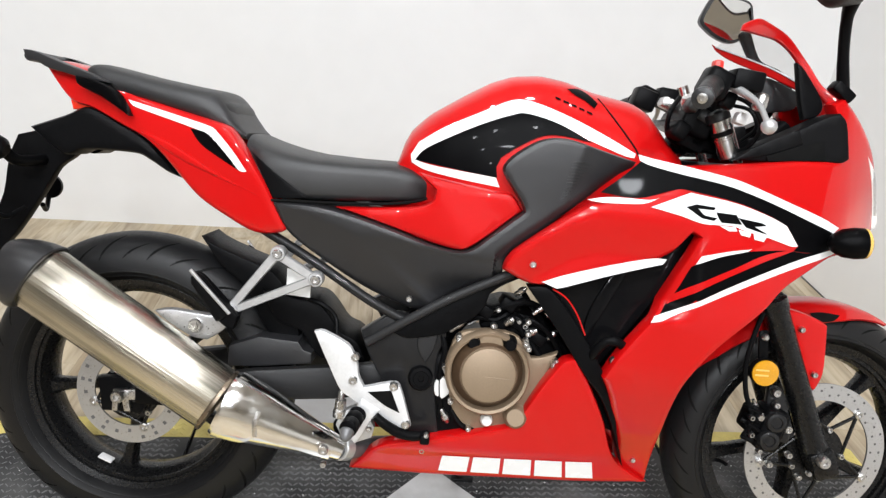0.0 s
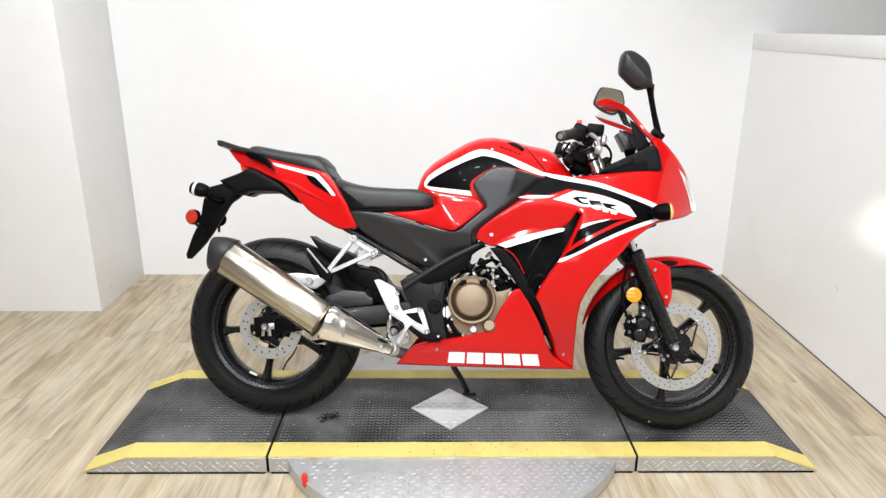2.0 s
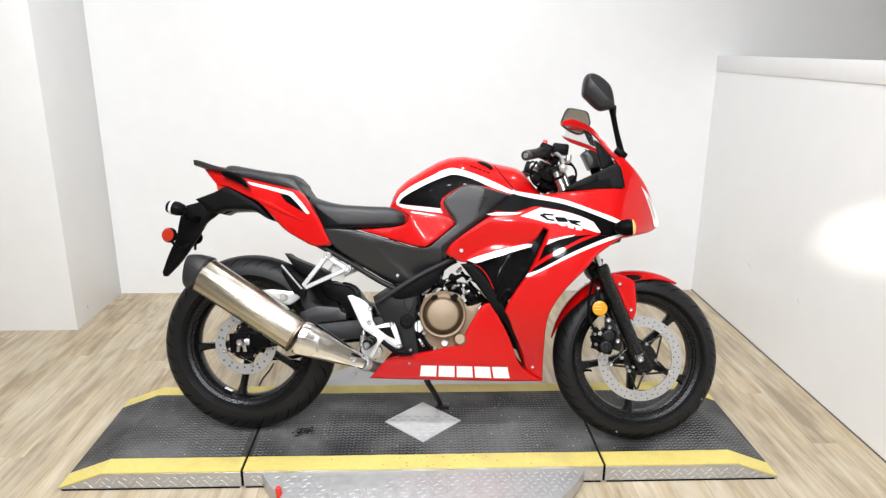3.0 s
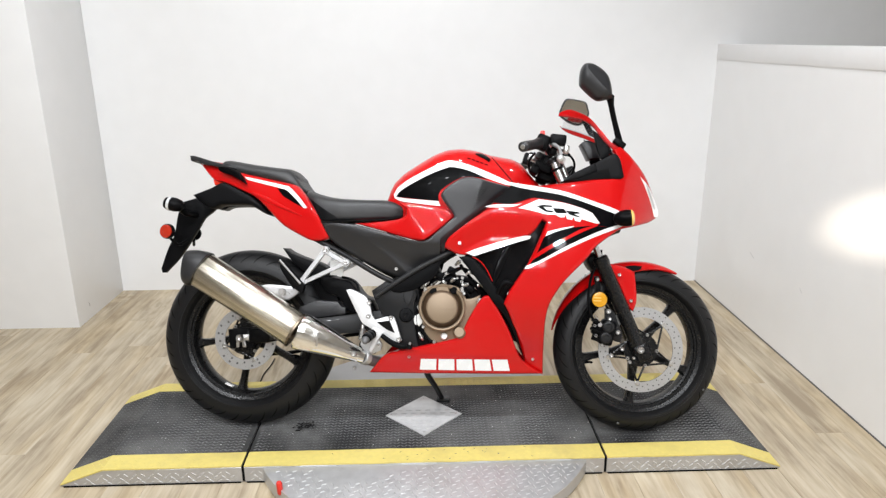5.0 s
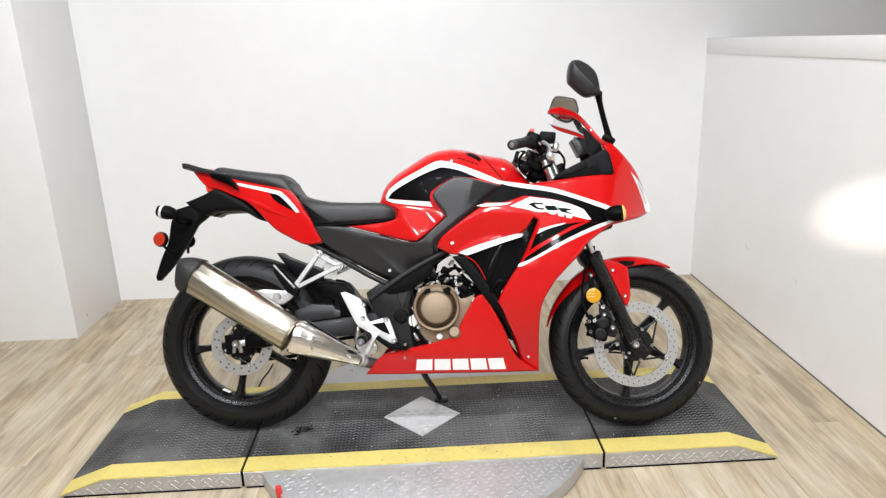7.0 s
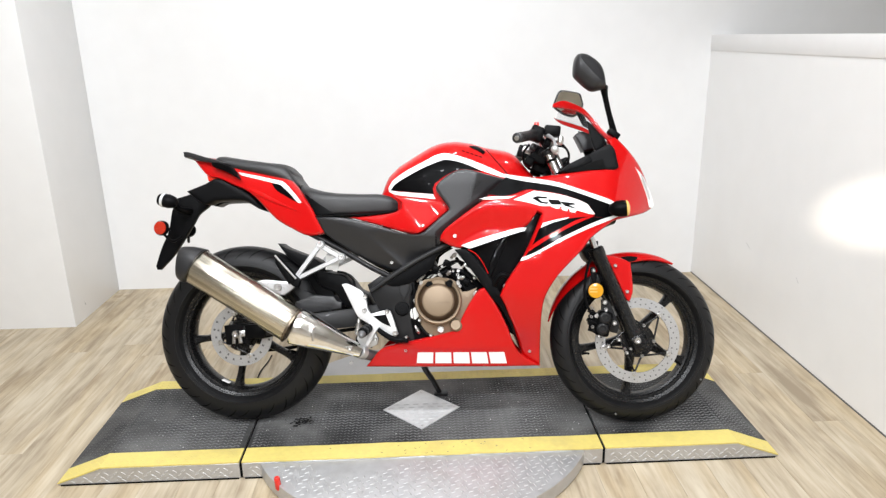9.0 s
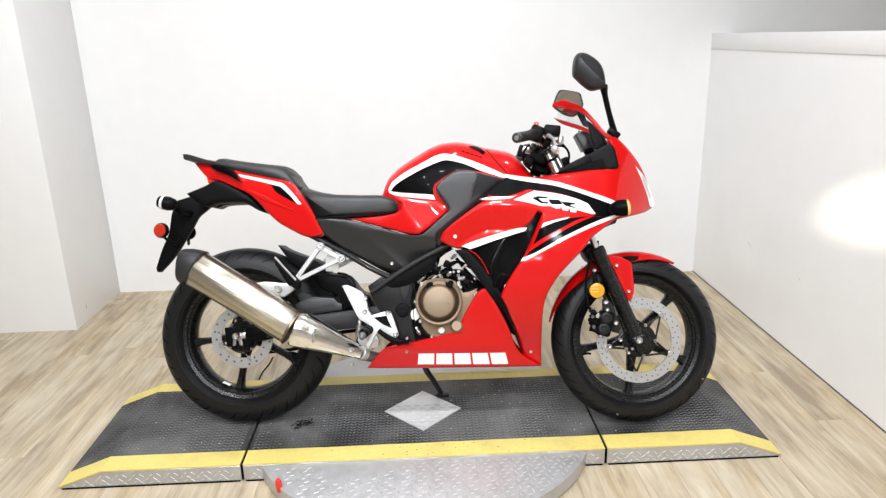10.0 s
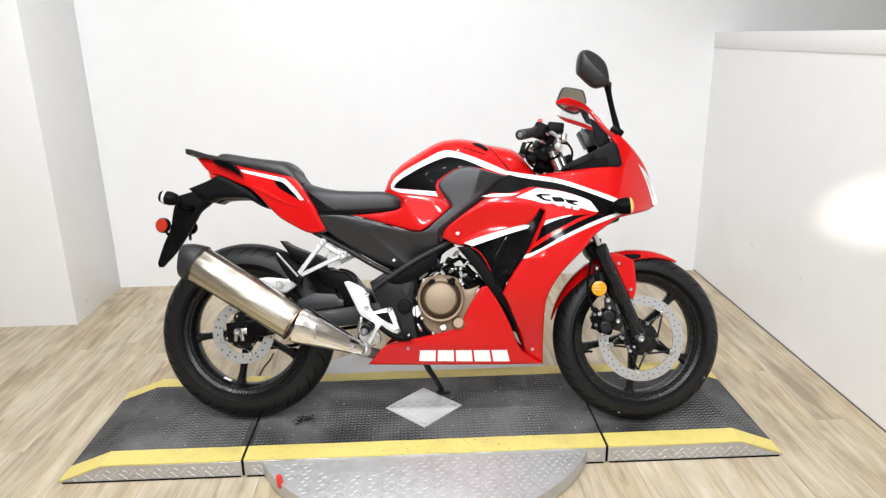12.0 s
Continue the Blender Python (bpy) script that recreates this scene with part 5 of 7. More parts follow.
plate("muffler_strap", [(0.088, 0.492), (0.096, 0.501), (0.176, 0.452), (0.184, 0.436), (0.176, 0.430), (0.150, 0.446)], -0.200, -0.168, HANGER_ALU, muffler, "bent steel strap on the muffler", bevel=0.002, corner=40)
bm = bmesh.new()
turned(bm, (0.160, -0.150, 0.488), (0.160, -0.163, 0.488), [(0, 0.0130), (0.85, 0.0130), (1, 0.0115)], 24)
part("hanger_washer", bm, BOLT_STEEL, muffler)

# ---- rear hanger, pegs and heel plates ----
def strut(parent, name, a, b, wa, wb, depth, material, y):
    """A flat cast bar between two side-view points."""
    bm = bmesh.new()
    A, B = Vector((a[0], y, a[1])), Vector((b[0], y, b[1]))
    d = (B - A).normalized()
    u = d.cross(Vector((0, 1, 0))).normalized()
    loops = []
    for p, w in ((A - d * wa * 0.6, wa * 0.5), (A, wa), (B, wb), (B + d * wb * 0.6, wb * 0.5)):
        loops.append([p + u * (w * s) + Vector((0, depth * t, 0)) for s, t in ((1, -0.6), (0.8, -1), (-0.8, -1), (-1, -0.6), (-1, 0.6), (-0.8, 1), (0.8, 1), (1, 0.6))])
    rings(bm, loops)
    return part(name, bm, material, parent)


for flip, nm in ((1, ""), (-1, "")):
    y = -0.135 * flip
    hang = strut(bike, "pillion_hanger", *([(0.3, 0.63), (0.218, 0.521)]), 0.0085, 0.008, 0.009, HANGER_ALU, y)
    tagged(hang, "cast aluminium pillion peg hanger")
    strut(hang, "hanger_bar", *([(0.373, 0.589), (0.224, 0.518)]), 0.0075, 0.0075, 0.008, HANGER_ALU, y)
    strut(hang, "hanger_bar", *([(0.3, 0.63), (0.373, 0.589)]), 0.0085, 0.0085, 0.007, HANGER_ALU, y)
    bolt(hang, *((0.303, -0.146, 0.632)) if flip > 0 else (0.30, 0.14, 0.63), 0.0095)
    bolt(hang, *((0.375, -0.146, 0.589)) if flip > 0 else (0.37, 0.14, 0.588), 0.0095)
    for bx, bz, br in ((0.303, 0.632, 0.0142), (0.375, 0.589, 0.0142), (0.220, 0.519, 0.0125)):
        bm = bmesh.new()
        turned(bm, (bx, y + 0.011 * flip, bz), (bx, y - 0.0125 * flip, bz), [(0, br * 0.9), (0.1, br), (0.85, br), (1, br * 0.88), (1, br * 0.66), (0.9, br * 0.62), (0.9, 0.001)], 24)
        part("hanger_boss", bm, HANGER_ALU, hang)
    bm = bmesh.new()
    p, q = ((0.211, -0.150, 0.505)), ((0.160, -0.170, 0.586))
    p, q = (p[0], p[1] * flip, p[2]), (q[0], q[1] * flip, q[2])
    turned(bm, p, q, [(0, 0.010), (0.04, 0.0165), (0.5, 0.0155), (0.9, 0.0130), (1, 0.007)], 14, 0.8)
    peg = part("pillion_peg", bm, BLACK_PLASTIC, hang, "folded pillion peg with rubber face")
    bm = bmesh.new()
    p, q = ((0.224, -0.165, 0.517)), ((0.157, -0.182, 0.597))
    p, q = (p[0], p[1] * flip, p[2]), (q[0], q[1] * flip, q[2])
    pipe(bm, [p, q], 0.0034, 8, 1)
    part("peg_rail", bm, HANGER_ALU, peg)
    panel("peg_rubber", [(0.155, 0.588), (0.169, 0.581), (0.216, 0.534), (0.238, 0.512), (0.23, 0.486), (0.213, 0.491), (0.181, 0.525)], flat(0.160), BLACK_PLASTIC, peg, "black rubber peg face", both=False, edge=0.004, thick=0.02) if flip > 0 else None
panel("hanger_sticker", [(0.312, 0.597), (0.358, 0.591), (0.358, 0.543), (0.312, 0.546)], flat(0.10), STICKER, bike, "pale label behind the hanger", edge=0, thick=0.004, both=False)

plate("heel_plate", [(0.381, 0.497), (0.399, 0.499), (0.443, 0.478), (0.454, 0.465), (0.464, 0.442), (0.468, 0.418), (0.479, 0.397), (0.529, 0.41), (0.546, 0.403), (0.571, 0.329), (0.56, 0.319), (0.543, 0.328), (0.491, 0.353), (0.453, 0.376), (0.435, 0.389), (0.414, 0.429)], -0.168, -0.150, CAST_ALU, bike, "cast aluminium foot peg bracket and heel guard", bevel=0.003, corner=50)
# the plate is uncut; a near-black patch paints its shaded opening
panel("heel_plate_opening", [(0.487, 0.39), (0.53, 0.396), (0.548, 0.354), (0.519, 0.367)], flat(0.1695), DARK_GAP, bike, edge=0, thick=0.001, both=False)
for pt in (((0.460, -0.170, 0.456)), ((0.458, -0.170, 0.411)), ((0.534, -0.170, 0.405)), ((0.561, -0.170, 0.333))):
    bolt(bike, *pt, 0.0085)
panel("rider_peg_base", [(0.476, 0.375), (0.511, 0.356), (0.492, 0.33), (0.481, 0.306), (0.469, 0.287), (0.461, 0.296), (0.473, 0.326), (0.467, 0.356)], flat(0.172), CAST_ALU, bike, "aluminium rider peg mount", edge=0.003, thick=0.014, both=False, corner=30)
bm = bmesh.new()
turned(bm, (0.473, -0.180, 0.352), (0.461, -0.235, 0.342), [(0, 0.013), (0.06, 0.0165), (0.2, 0.0165), (0.24, 0.0150), (0.3, 0.0165), (0.55, 0.0165), (0.6, 0.0150), (0.66, 0.0165), (0.95, 0.0165), (1, 0.012)], 18)
peg = part("rider_peg", bm, BLACK_PLASTIC, bike, "black ribbed rubber rider foot peg")
bm = bmesh.new()
turned(bm, (0.461, -0.233, 0.341), (0.458, -0.250, 0.328), [(0, 0.011), (0.1, 0.0130), (0.55, 0.0115), (0.9, 0.0070), (1, 0.004)], 16)
part("peg_tip", bm, PIVOT_GREY, peg, "bare metal peg tip")
plate("peg_casting", [(0.434, 0.336), (0.462, 0.350), (0.486, 0.338), (0.502, 0.312), (0.498, 0.292), (0.470, 0.280), (0.442, 0.290), (0.428, 0.312)], -0.150, -0.128, HANGER_ALU, bike, "bare cast lug under the foot peg", bevel=0.003, corner=40)
for px, pz, r in ((0.446, 0.327, 0.006), (0.470, 0.296, 0.0065), (0.492, 0.310, 0.0055)):
    bolt(bike, px, -0.151, pz, r)
bm = bmesh.new()
pipe(bm, [(0.605, -0.160, 0.315), (0.581, -0.165, 0.309), (0.549, -0.170, 0.316), (0.522, -0.175, 0.333), (0.504, -0.175, 0.347)], 0.0085, 10, 6, [0.007, 0.0095, 0.010, 0.009, 0.008])
pedal = part("brake_pedal", bm, BLACK_PLASTIC, bike, "black brake pedal lever")
bm = bmesh.new()
box(bm, (0.599, -0.175, 0.312), (0.018, 0.03, 0.018), bevel=0.004)
part("pedal_pad", bm, BLACK_PLASTIC, pedal, "black ribbed pedal pad")
bolt(pedal, 0.601, -0.186, 0.322, 0.005)
bm = bmesh.new()
turned(bm, (0.436, -0.145, 0.381), (0.433, -0.145, 0.324), [(0, 0.004), (0.08, 0.0065), (0.3, 0.0065), (0.34, 0.0105), (0.65, 0.0105), (0.7, 0.013), (0.95, 0.012), (1, 0.005)], 14)
part("rear_master_cylinder", bm, BOLT_STEEL, bike, "rear brake master cylinder")
bm = bmesh.new()
pipe(bm, [(0.433, -0.140, 0.322), (0.427, -0.140, 0.310), (0.433, -0.130, 0.290), (0.475, -0.110, 0.280)], 0.0045, 8)
part("brake_hose", bm, BLACK_PLASTIC, bike)
for pt, r in (((0.498, -0.140, 0.386), 0.006), ((0.507, -0.130, 0.372), 0.007), ((0.523, -0.130, 0.327), 0.007), ((0.536, -0.130, 0.319), 0.006)):
    bolt(bike, *pt, r)

# ---- frame ----
def tubes(name, pts, r, label="", material=None, seg=12, steps=5, parent=None, mirror=True):
    for f in ((1, -1) if mirror else (1,)):
        bm = bmesh.new()
        pipe(bm, [(x, y * f, z) for x, y, z in pts], r, seg, steps)
        part(name, bm, material or FRAME_BLACK, parent or bike, label)


tubes("seat_rail", [(0.241, -0.100, 0.681), (0.366, -0.112, 0.616), (0.482, -0.125, 0.550), (0.593, -0.125, 0.498)], 0.0095, "black seat rail tube")
tubes("frame_tube", [(0.475, -0.130, 0.473), (0.546, -0.138, 0.522), (0.633, -0.140, 0.577), (0.738, -0.140, 0.631), (0.854, -0.120, 0.690)], 0.0090, "satin grey frame main tube", SWINGARM)
for y0 in (-0.136, 0.112):
    plate("frame_beam", [(0.525, 0.496), (0.545, 0.521), (0.632, 0.579), (0.728, 0.629), (0.75, 0.619), (0.719, 0.602), (0.698, 0.585), (0.69, 0.558), (0.669, 0.535), (0.638, 0.515), (0.613, 0.5), (0.555, 0.488)], y0, y0 + 0.024, ENGINE_DARK, bike, "wide black frame beam above the engine", bevel=0.006, corner=30)
plate("pivot_plate", [(0.462, 0.494), (0.528, 0.534), (0.579, 0.517), (0.612, 0.529), (0.625, 0.496), (0.61, 0.449), (0.613, 0.372), (0.625, 0.301), (0.559, 0.291), (0.542, 0.333), (0.512, 0.391), (0.477, 0.453)], -0.128, -0.098, FRAME_BLACK, bike, "black frame pivot plate", bevel=0.005)
plate("pivot_plate", [(0.456, 0.502), (0.524, 0.533), (0.579, 0.517), (0.612, 0.529), (0.625, 0.496), (0.61, 0.449), (0.613, 0.372), (0.625, 0.301), (0.573, 0.291), (0.544, 0.333), (0.516, 0.391), (0.489, 0.449)], 0.098, 0.128, FRAME_BLACK, bike, "black frame pivot plate", bevel=0.005)
# soft highlight on the pivot plate, painted as a lighter grey patch
panel("pivot_panel", [(0.571, 0.512), (0.611, 0.516), (0.603, 0.47), (0.588, 0.441), (0.572, 0.47)], flat(0.131), SWINGARM, bike, "lighter grey patch painting the soft highlight on the pivot casting", edge=0.003, thick=0.006, both=False)
bm = bmesh.new()
turned(bm, (0.581, -0.120, 0.411), (0.583, -0.142, 0.413), [(0, 0.024), (0.7, 0.024), (0.9, 0.021), (0.92, 0.015), (1, 0.014), (1, 0.006), (0.9, 0.005)], 28)
part("pivot_cap", bm, BLACK_PLASTIC, bike, "round swingarm pivot cap")
panel("reservoir", [(0.609, 0.401), (0.615, 0.415), (0.629, 0.416), (0.638, 0.403), (0.638, 0.385), (0.626, 0.374), (0.612, 0.381)], flat(0.135), STICKER, bike, edge=0.004, thick=0.03, both=False)

plate("throttle_box", [(0.517, 0.469), (0.592, 0.525), (0.656, 0.556), (0.688, 0.572), (0.696, 0.541), (0.672, 0.513), (0.636, 0.465), (0.626, 0.396), (0.566, 0.386)], -0.07, 0.07, ENGINE_DARK, bike, "black airbox and throttle body", bevel=0.005)
# swingarm
for f in (1, -1):
    bm = bmesh.new()
    pts = [((0.551, -0.100, 0.405)), ((0.423, -0.100, 0.381)), ((0.265, -0.100, 0.363)), ((0.026, -0.100, 0.329))]
    loops = []
    for (x, y, z), h in zip(pts, (0.030, 0.032, 0.030, 0.020)):
        loops.append([(x, f * (y + a), z + b * h) for a, b in ((-0.014, -0.8), (-0.014, 0.8), (-0.010, 1), (0.010, 1), (0.014, 0.8), (0.014, -0.8), (0.010, -1), (-0.010, -1))])
    rings(bm, loops)
    part("swingarm", bm, SWINGARM, bike, "black box-section swingarm")
plate("chain_case", [(0.203, 0.433), (0.262, 0.456), (0.338, 0.452), (0.350, 0.436), (0.366, 0.432), (0.366, 0.410), (0.263, 0.396), (0.203, 0.392)], -0.094, 0.02, GREY_PLASTIC, bike, "dark grey plastic hugger section", bevel=0.003, corner=20)
plate("rear_mudguard", [(0.131, 0.639), (0.156, 0.623), (0.212, 0.601), (0.273, 0.577), (0.314, 0.524), (0.334, 0.444), (0.284, 0.434), (0.253, 0.484), (0.223, 0.544), (0.172, 0.585)], -0.055, 0.055, BLACK_PLASTIC, bike, "black rear inner mudguard", bevel=0.004)
plate("battery_box", [(0.258, 0.545), (0.338, 0.531), (0.37, 0.525), (0.394, 0.501), (0.418, 0.47), (0.45, 0.454), (0.474, 0.406), (0.378, 0.414), (0.338, 0.466), (0.288, 0.485)], -0.07, 0.07, BLACK_PLASTIC, bike, "black inner mudguard body", bevel=0.006)
bm = bmesh.new()
pipe(bm, [(0.352, -0.090, 0.538), (0.384, -0.100, 0.532), (0.409, -0.100, 0.510), (0.415, -0.110, 0.478)], 0.0045, 8)
part("brake_hose", bm, BLACK_PLASTIC, bike)

# rear caliper and its bracket
plate("caliper_bracket", [(-0.046, 0.352), (0.026, 0.359), (0.086, 0.365), (0.13, 0.349), (0.126, 0.314), (0.086, 0.306), (0.05, 0.302), (0.042, 0.286), (-0.038, 0.285)], -0.105, -0.083, BLACK_PLASTIC, bike, "black rear caliper bracket", bevel=0.003)
bm = bmesh.new()
box(bm, (0.068, -0.095, 0.333), (0.075, 0.05, 0.05), bevel=0.008)
part("rear_caliper", bm, BLACK_PLASTIC, bike, "black rear brake caliper")
plate("chain_adjuster", [(-0.011, 0.334), (0.033, 0.337), (0.033, 0.317), (0.019, 0.315), (0.023, 0.292), (0.011, 0.292), (0.007, 0.311), (-0.001, 0.309), (-0.003, 0.291), (-0.013, 0.291)], -0.116, -0.106, BOLT_STEEL, bike, "zinc chain adjuster plate", bevel=0.001)
bolt(bike, *(0.003, -0.120, 0.325), 0.013, name="axle_nut", deep=0.014)
bm = bmesh.new()
pipe(bm, [(0.027, 0.090, 0.239), (0.156, 0.090, 0.253), (0.306, 0.090, 0.308), (0.497, 0.090, 0.330)], 0.007, 8)
part("drive_chain", bm, ENGINE_DARK, bike, "dark drive chain")

# ---- engine ----
bm = bmesh.new()
box(bm, (0.70, 0, 0.36), (0.24, 0.25, 0.22), bevel=0.03, seg=3)
engine = part("engine_block", bm, ENGINE_DARK, bike, "black engine crankcase")
plate("cylinder", [(0.687, 0.516), (0.736, 0.545), (0.811, 0.531), (0.877, 0.463), (0.834, 0.408), (0.736, 0.408)], -0.095, 0.095, ENGINE_DARK, engine, "black cylinder and head", bevel=0.008)
bm = bmesh.new()
turned(bm, (0.705, -0.125, 0.438), (0.707, -0.178, 0.442), [(0, 0.080), (0.55, 0.080), (0.72, 0.078), (0.78, 0.075), (0.74, 0.070), (0.44, 0.0675), (0.38, 0.062), (0.42, 0.057), (0.86, 0.0525), (0.97, 0.050), (1.0, 0.047), (1.0, 0.0)], 56)
cover = part("clutch_cover", bm, BRONZE, engine, "bronze painted clutch cover")
bm = bmesh.new()
turned(bm, (0.706, -0.148, 0.440), (0.707, -0.171, 0.442), [(0, 0.0668), (0.02, 0.0672), (0.5, 0.060), (1, 0.0538), (1, 0.050)], 56)
part("cover_recess", bm, DARK_BRONZE, cover, "darker sloping recess of the clutch cover")
panel("cover_neck", [(0.684, 0.51), (0.706, 0.521), (0.725, 0.514), (0.732, 0.491), (0.729, 0.471), (0.692, 0.468), (0.684, 0.487)], flat(0.158), BRONZE, cover, edge=0.006, thick=0.02, both=False)
bm = bmesh.new()
pipe(bm, [(0.673, -0.178, 0.440), (0.713, -0.178, 0.439), (0.749, -0.178, 0.437)], 0.0007, 6)
part("cover_line", bm, BRONZE, cover)
plate("crankcase_cover", [(0.637, 0.488), (0.66, 0.511), (0.718, 0.517), (0.761, 0.507), (0.788, 0.469), (0.811, 0.473), (0.838, 0.484), (0.818, 0.434), (0.78, 0.344), (0.76, 0.332), (0.689, 0.317), (0.66, 0.332), (0.641, 0.372), (0.631, 0.434)], -0.135, -0.115, BRONZE, engine, "bronze crankcase side cover", bevel=0.005)
bm = bmesh.new()
turned(bm, (0.766, -0.125, 0.354), (0.767, -0.160, 0.358), [(0, 0.022), (0.6, 0.022), (0.85, 0.019), (0.9, 0.012), (1, 0.011)], 24)
part("oil_filler", bm, BRONZE, engine, "bronze oil filter boss")
bm = bmesh.new()
turned(bm, (0.713, -0.130, 0.341), (0.714, -0.150, 0.343), [(0, 0.012), (0.7, 0.012), (1, 0.009), (1, 0.0)], 16)
part("oil_sight_glass", bm, STICKER, engine)
for px in (((0.681, -0.140, 0.502)), ((0.648, -0.140, 0.497)), ((0.629, -0.140, 0.434)), ((0.642, -0.140, 0.374)), ((0.680, -0.140, 0.323)), ((0.773, -0.140, 0.504)), ((0.830, -0.140, 0.464)), ((0.780, -0.140, 0.489)), ((0.714, -0.120, 0.523)), ((0.772, -0.120, 0.527))):
    bolt(engine, *px, 0.0058, deep=0.009)
for px in (((0.676, -0.130, 0.496)), ((0.744, -0.130, 0.498))):
    bm = bmesh.new()
    turned(bm, px, (px[0], px[1] - 0.032, px[2]), [(0, 0.014), (0.8, 0.013), (1, 0.010)], 16)
    part("cover_boss", bm, ENGINE_DARK, engine)
for pts in ([(0.653, -0.100, 0.518), (0.683, -0.110, 0.534), (0.718, -0.110, 0.532), (0.749, -0.100, 0.553)], [(0.688, -0.090, 0.545), (0.728, -0.120, 0.561), (0.772, -0.120, 0.573), (0.815, -0.100, 0.553)],
            [(0.737, -0.100, 0.516), (0.780, -0.120, 0.538), (0.818, -0.120, 0.515), (0.849, -0.110, 0.468)], [(0.766, -0.080, 0.584), (0.787, -0.100, 0.557), (0.811, -0.100, 0.526), (0.826, -0.100, 0.495)],
            [(0.612, -0.120, 0.507), (0.624, -0.130, 0.469), (0.618, -0.130, 0.412), (0.626, -0.130, 0.335)], [(0.645, -0.130, 0.354), (0.669, -0.135, 0.324), (0.718, -0.130, 0.312), (0.756, -0.120, 0.323)]):
    bm = bmesh.new()
    pipe(bm, pts, 0.0055, 8)
    part("hose", bm, ENGINE_DARK, engine)
for px in (((0.694, -0.100, 0.549)), ((0.737, -0.100, 0.565)), ((0.760, -0.100, 0.530)), ((0.799, -0.100, 0.503))):
    bm = bmesh.new()
    box(bm, px, (0.03, 0.05, 0.022), Matrix.Rotation(0.5, 3, "Y"), 0.005)
    part("fitting", bm, ENGINE_DARK, engine)
for a, b, r in (((0.665, -0.100, 0.515), (0.720, -0.100, 0.551), 0.0022), ((0.744, -0.120, 0.545), (0.812, -0.120, 0.461), 0.006), ((0.709, -0.100, 0.537), (0.770, -0.100, 0.575), 0.005), ((0.639, -0.130, 0.450), (0.648, -0.130, 0.496), 0.005)):
    bm = bmesh.new()
    rod(bm, a, b, r, 10)
    part("linkage_rod", bm, BOLT_STEEL if r < 0.003 else ENGINE_DARK, engine)
for pt, r in (((0.718, -0.125, 0.556), 0.007), ((0.710, -0.140, 0.529), 0.008), ((0.774, -0.140, 0.541), 0.0085), ((0.776, -0.140, 0.518), 0.0085), ((0.774, -0.140, 0.498), 0.009), ((0.648, -0.140, 0.503), 0.008), ((0.626, -0.140, 0.441), 0.0085), ((0.757, -0.140, 0.540), 0.006), ((0.833, -0.140, 0.470), 0.007), ((0.829, -0.140, 0.458), 0.006)):
    bolt(engine, *pt, r * 0.7, deep=0.010)
for a, b, r in (((0.631, -0.115, 0.503), (0.660, -0.115, 0.527), 0.0045), ((0.675, -0.110, 0.542), (0.691, -0.120, 0.561), 0.006), ((0.749, -0.110, 0.584), (0.767, -0.120, 0.600), 0.005), ((0.772, -0.120, 0.511), (0.795, -0.125, 0.521), 0.006),
                ((0.784, -0.120, 0.550), (0.807, -0.120, 0.569), 0.004), ((0.734, -0.120, 0.527), (0.749, -0.125, 0.540), 0.006), ((0.624, -0.130, 0.354), (0.641, -0.130, 0.327), 0.006), ((0.818, -0.115, 0.503), (0.834, -0.115, 0.521), 0.005)):
    bm = bmesh.new()
    turned(bm, a, b, [(0, r * 0.8), (0.1, r), (0.4, r), (0.45, r * 1.35), (0.75, r * 1.35), (0.8, r), (1, r * 0.7)], 10)
    part("hose_clip", bm, BOLT_STEEL, engine, "zinc hose clip")
bm = bmesh.new()
turned(bm, (0.770, -0.125, 0.351), (0.765, -0.165, 0.360), [(0, 0.024), (0.5, 0.024), (0.55, 0.021), (0.8, 0.021), (1, 0.016), (1, 0.0)], 24)
part("oil_filter_cap", bm, BRONZE, engine, "bronze oil filter cap")
bm = bmesh.new()
pipe(bm, [(0.899, -0.135, 0.460), (0.895, -0.172, 0.498), (0.915, -0.184, 0.527), (0.941, -0.182, 0.522), (0.980, -0.135, 0.480)], 0.0085, 12)
part("coolant_hose", bm, BLACK_PLASTIC, bike, "black coolant hose in the air outlet")
bolt(bike, *(0.930, -0.180, 0.491), 0.007)
# inner structure behind the fairing
plate("radiator", [(0.946, 0.684), (1.156, 0.734), (1.156, 0.643), (1.036, 0.523), (0.965, 0.402), (0.935, 0.442), (0.925, 0.563)], -0.11, 0.11, ENGINE_DARK, bike, "black radiator core", bevel=0.004)
bm = body(bmesh.new(), [(0.98, 0.86, 0.78, 0.66, 0.10), (1.10, 0.86, 0.78, 0.64, 0.13), (1.22, 0.86, 0.78, 0.66, 0.12), (1.32, 0.88, 0.78, 0.70, 0.09)])
part("inner_cowl", bm, BLACK_PLASTIC, bike, "black inner cowl")

# side stand
bm = bmesh.new()
pipe(bm, [(0.632, 0.075, 0.235), (0.640, 0.10, 0.175), (0.668, 0.148, 0.118), (0.692, 0.178, 0.068)], 0.0085, 10, 6, [0.014, 0.0115, 0.0105, 0.010])
stand = part("side_stand", bm, FRAME_BLACK, bike, "black side stand, folded out")
bm = bmesh.new()
box(bm, (0.698, 0.178, 0.064), (0.052, 0.036, 0.010), Matrix.Rotation(radians(17.5), 3, "X"), 0.003)
part("stand_foot", bm, FRAME_BLACK, stand)
bm = bmesh.new()
pipe(bm, [(0.652 + 0.004 * math.cos(k * 1.6), 0.088 + 0.045 * k / 40 + 0.004 * math.sin(k * 1.6), 0.215 - 0.085 * k / 40) for k in range(41)], 0.0014, 6, 2)
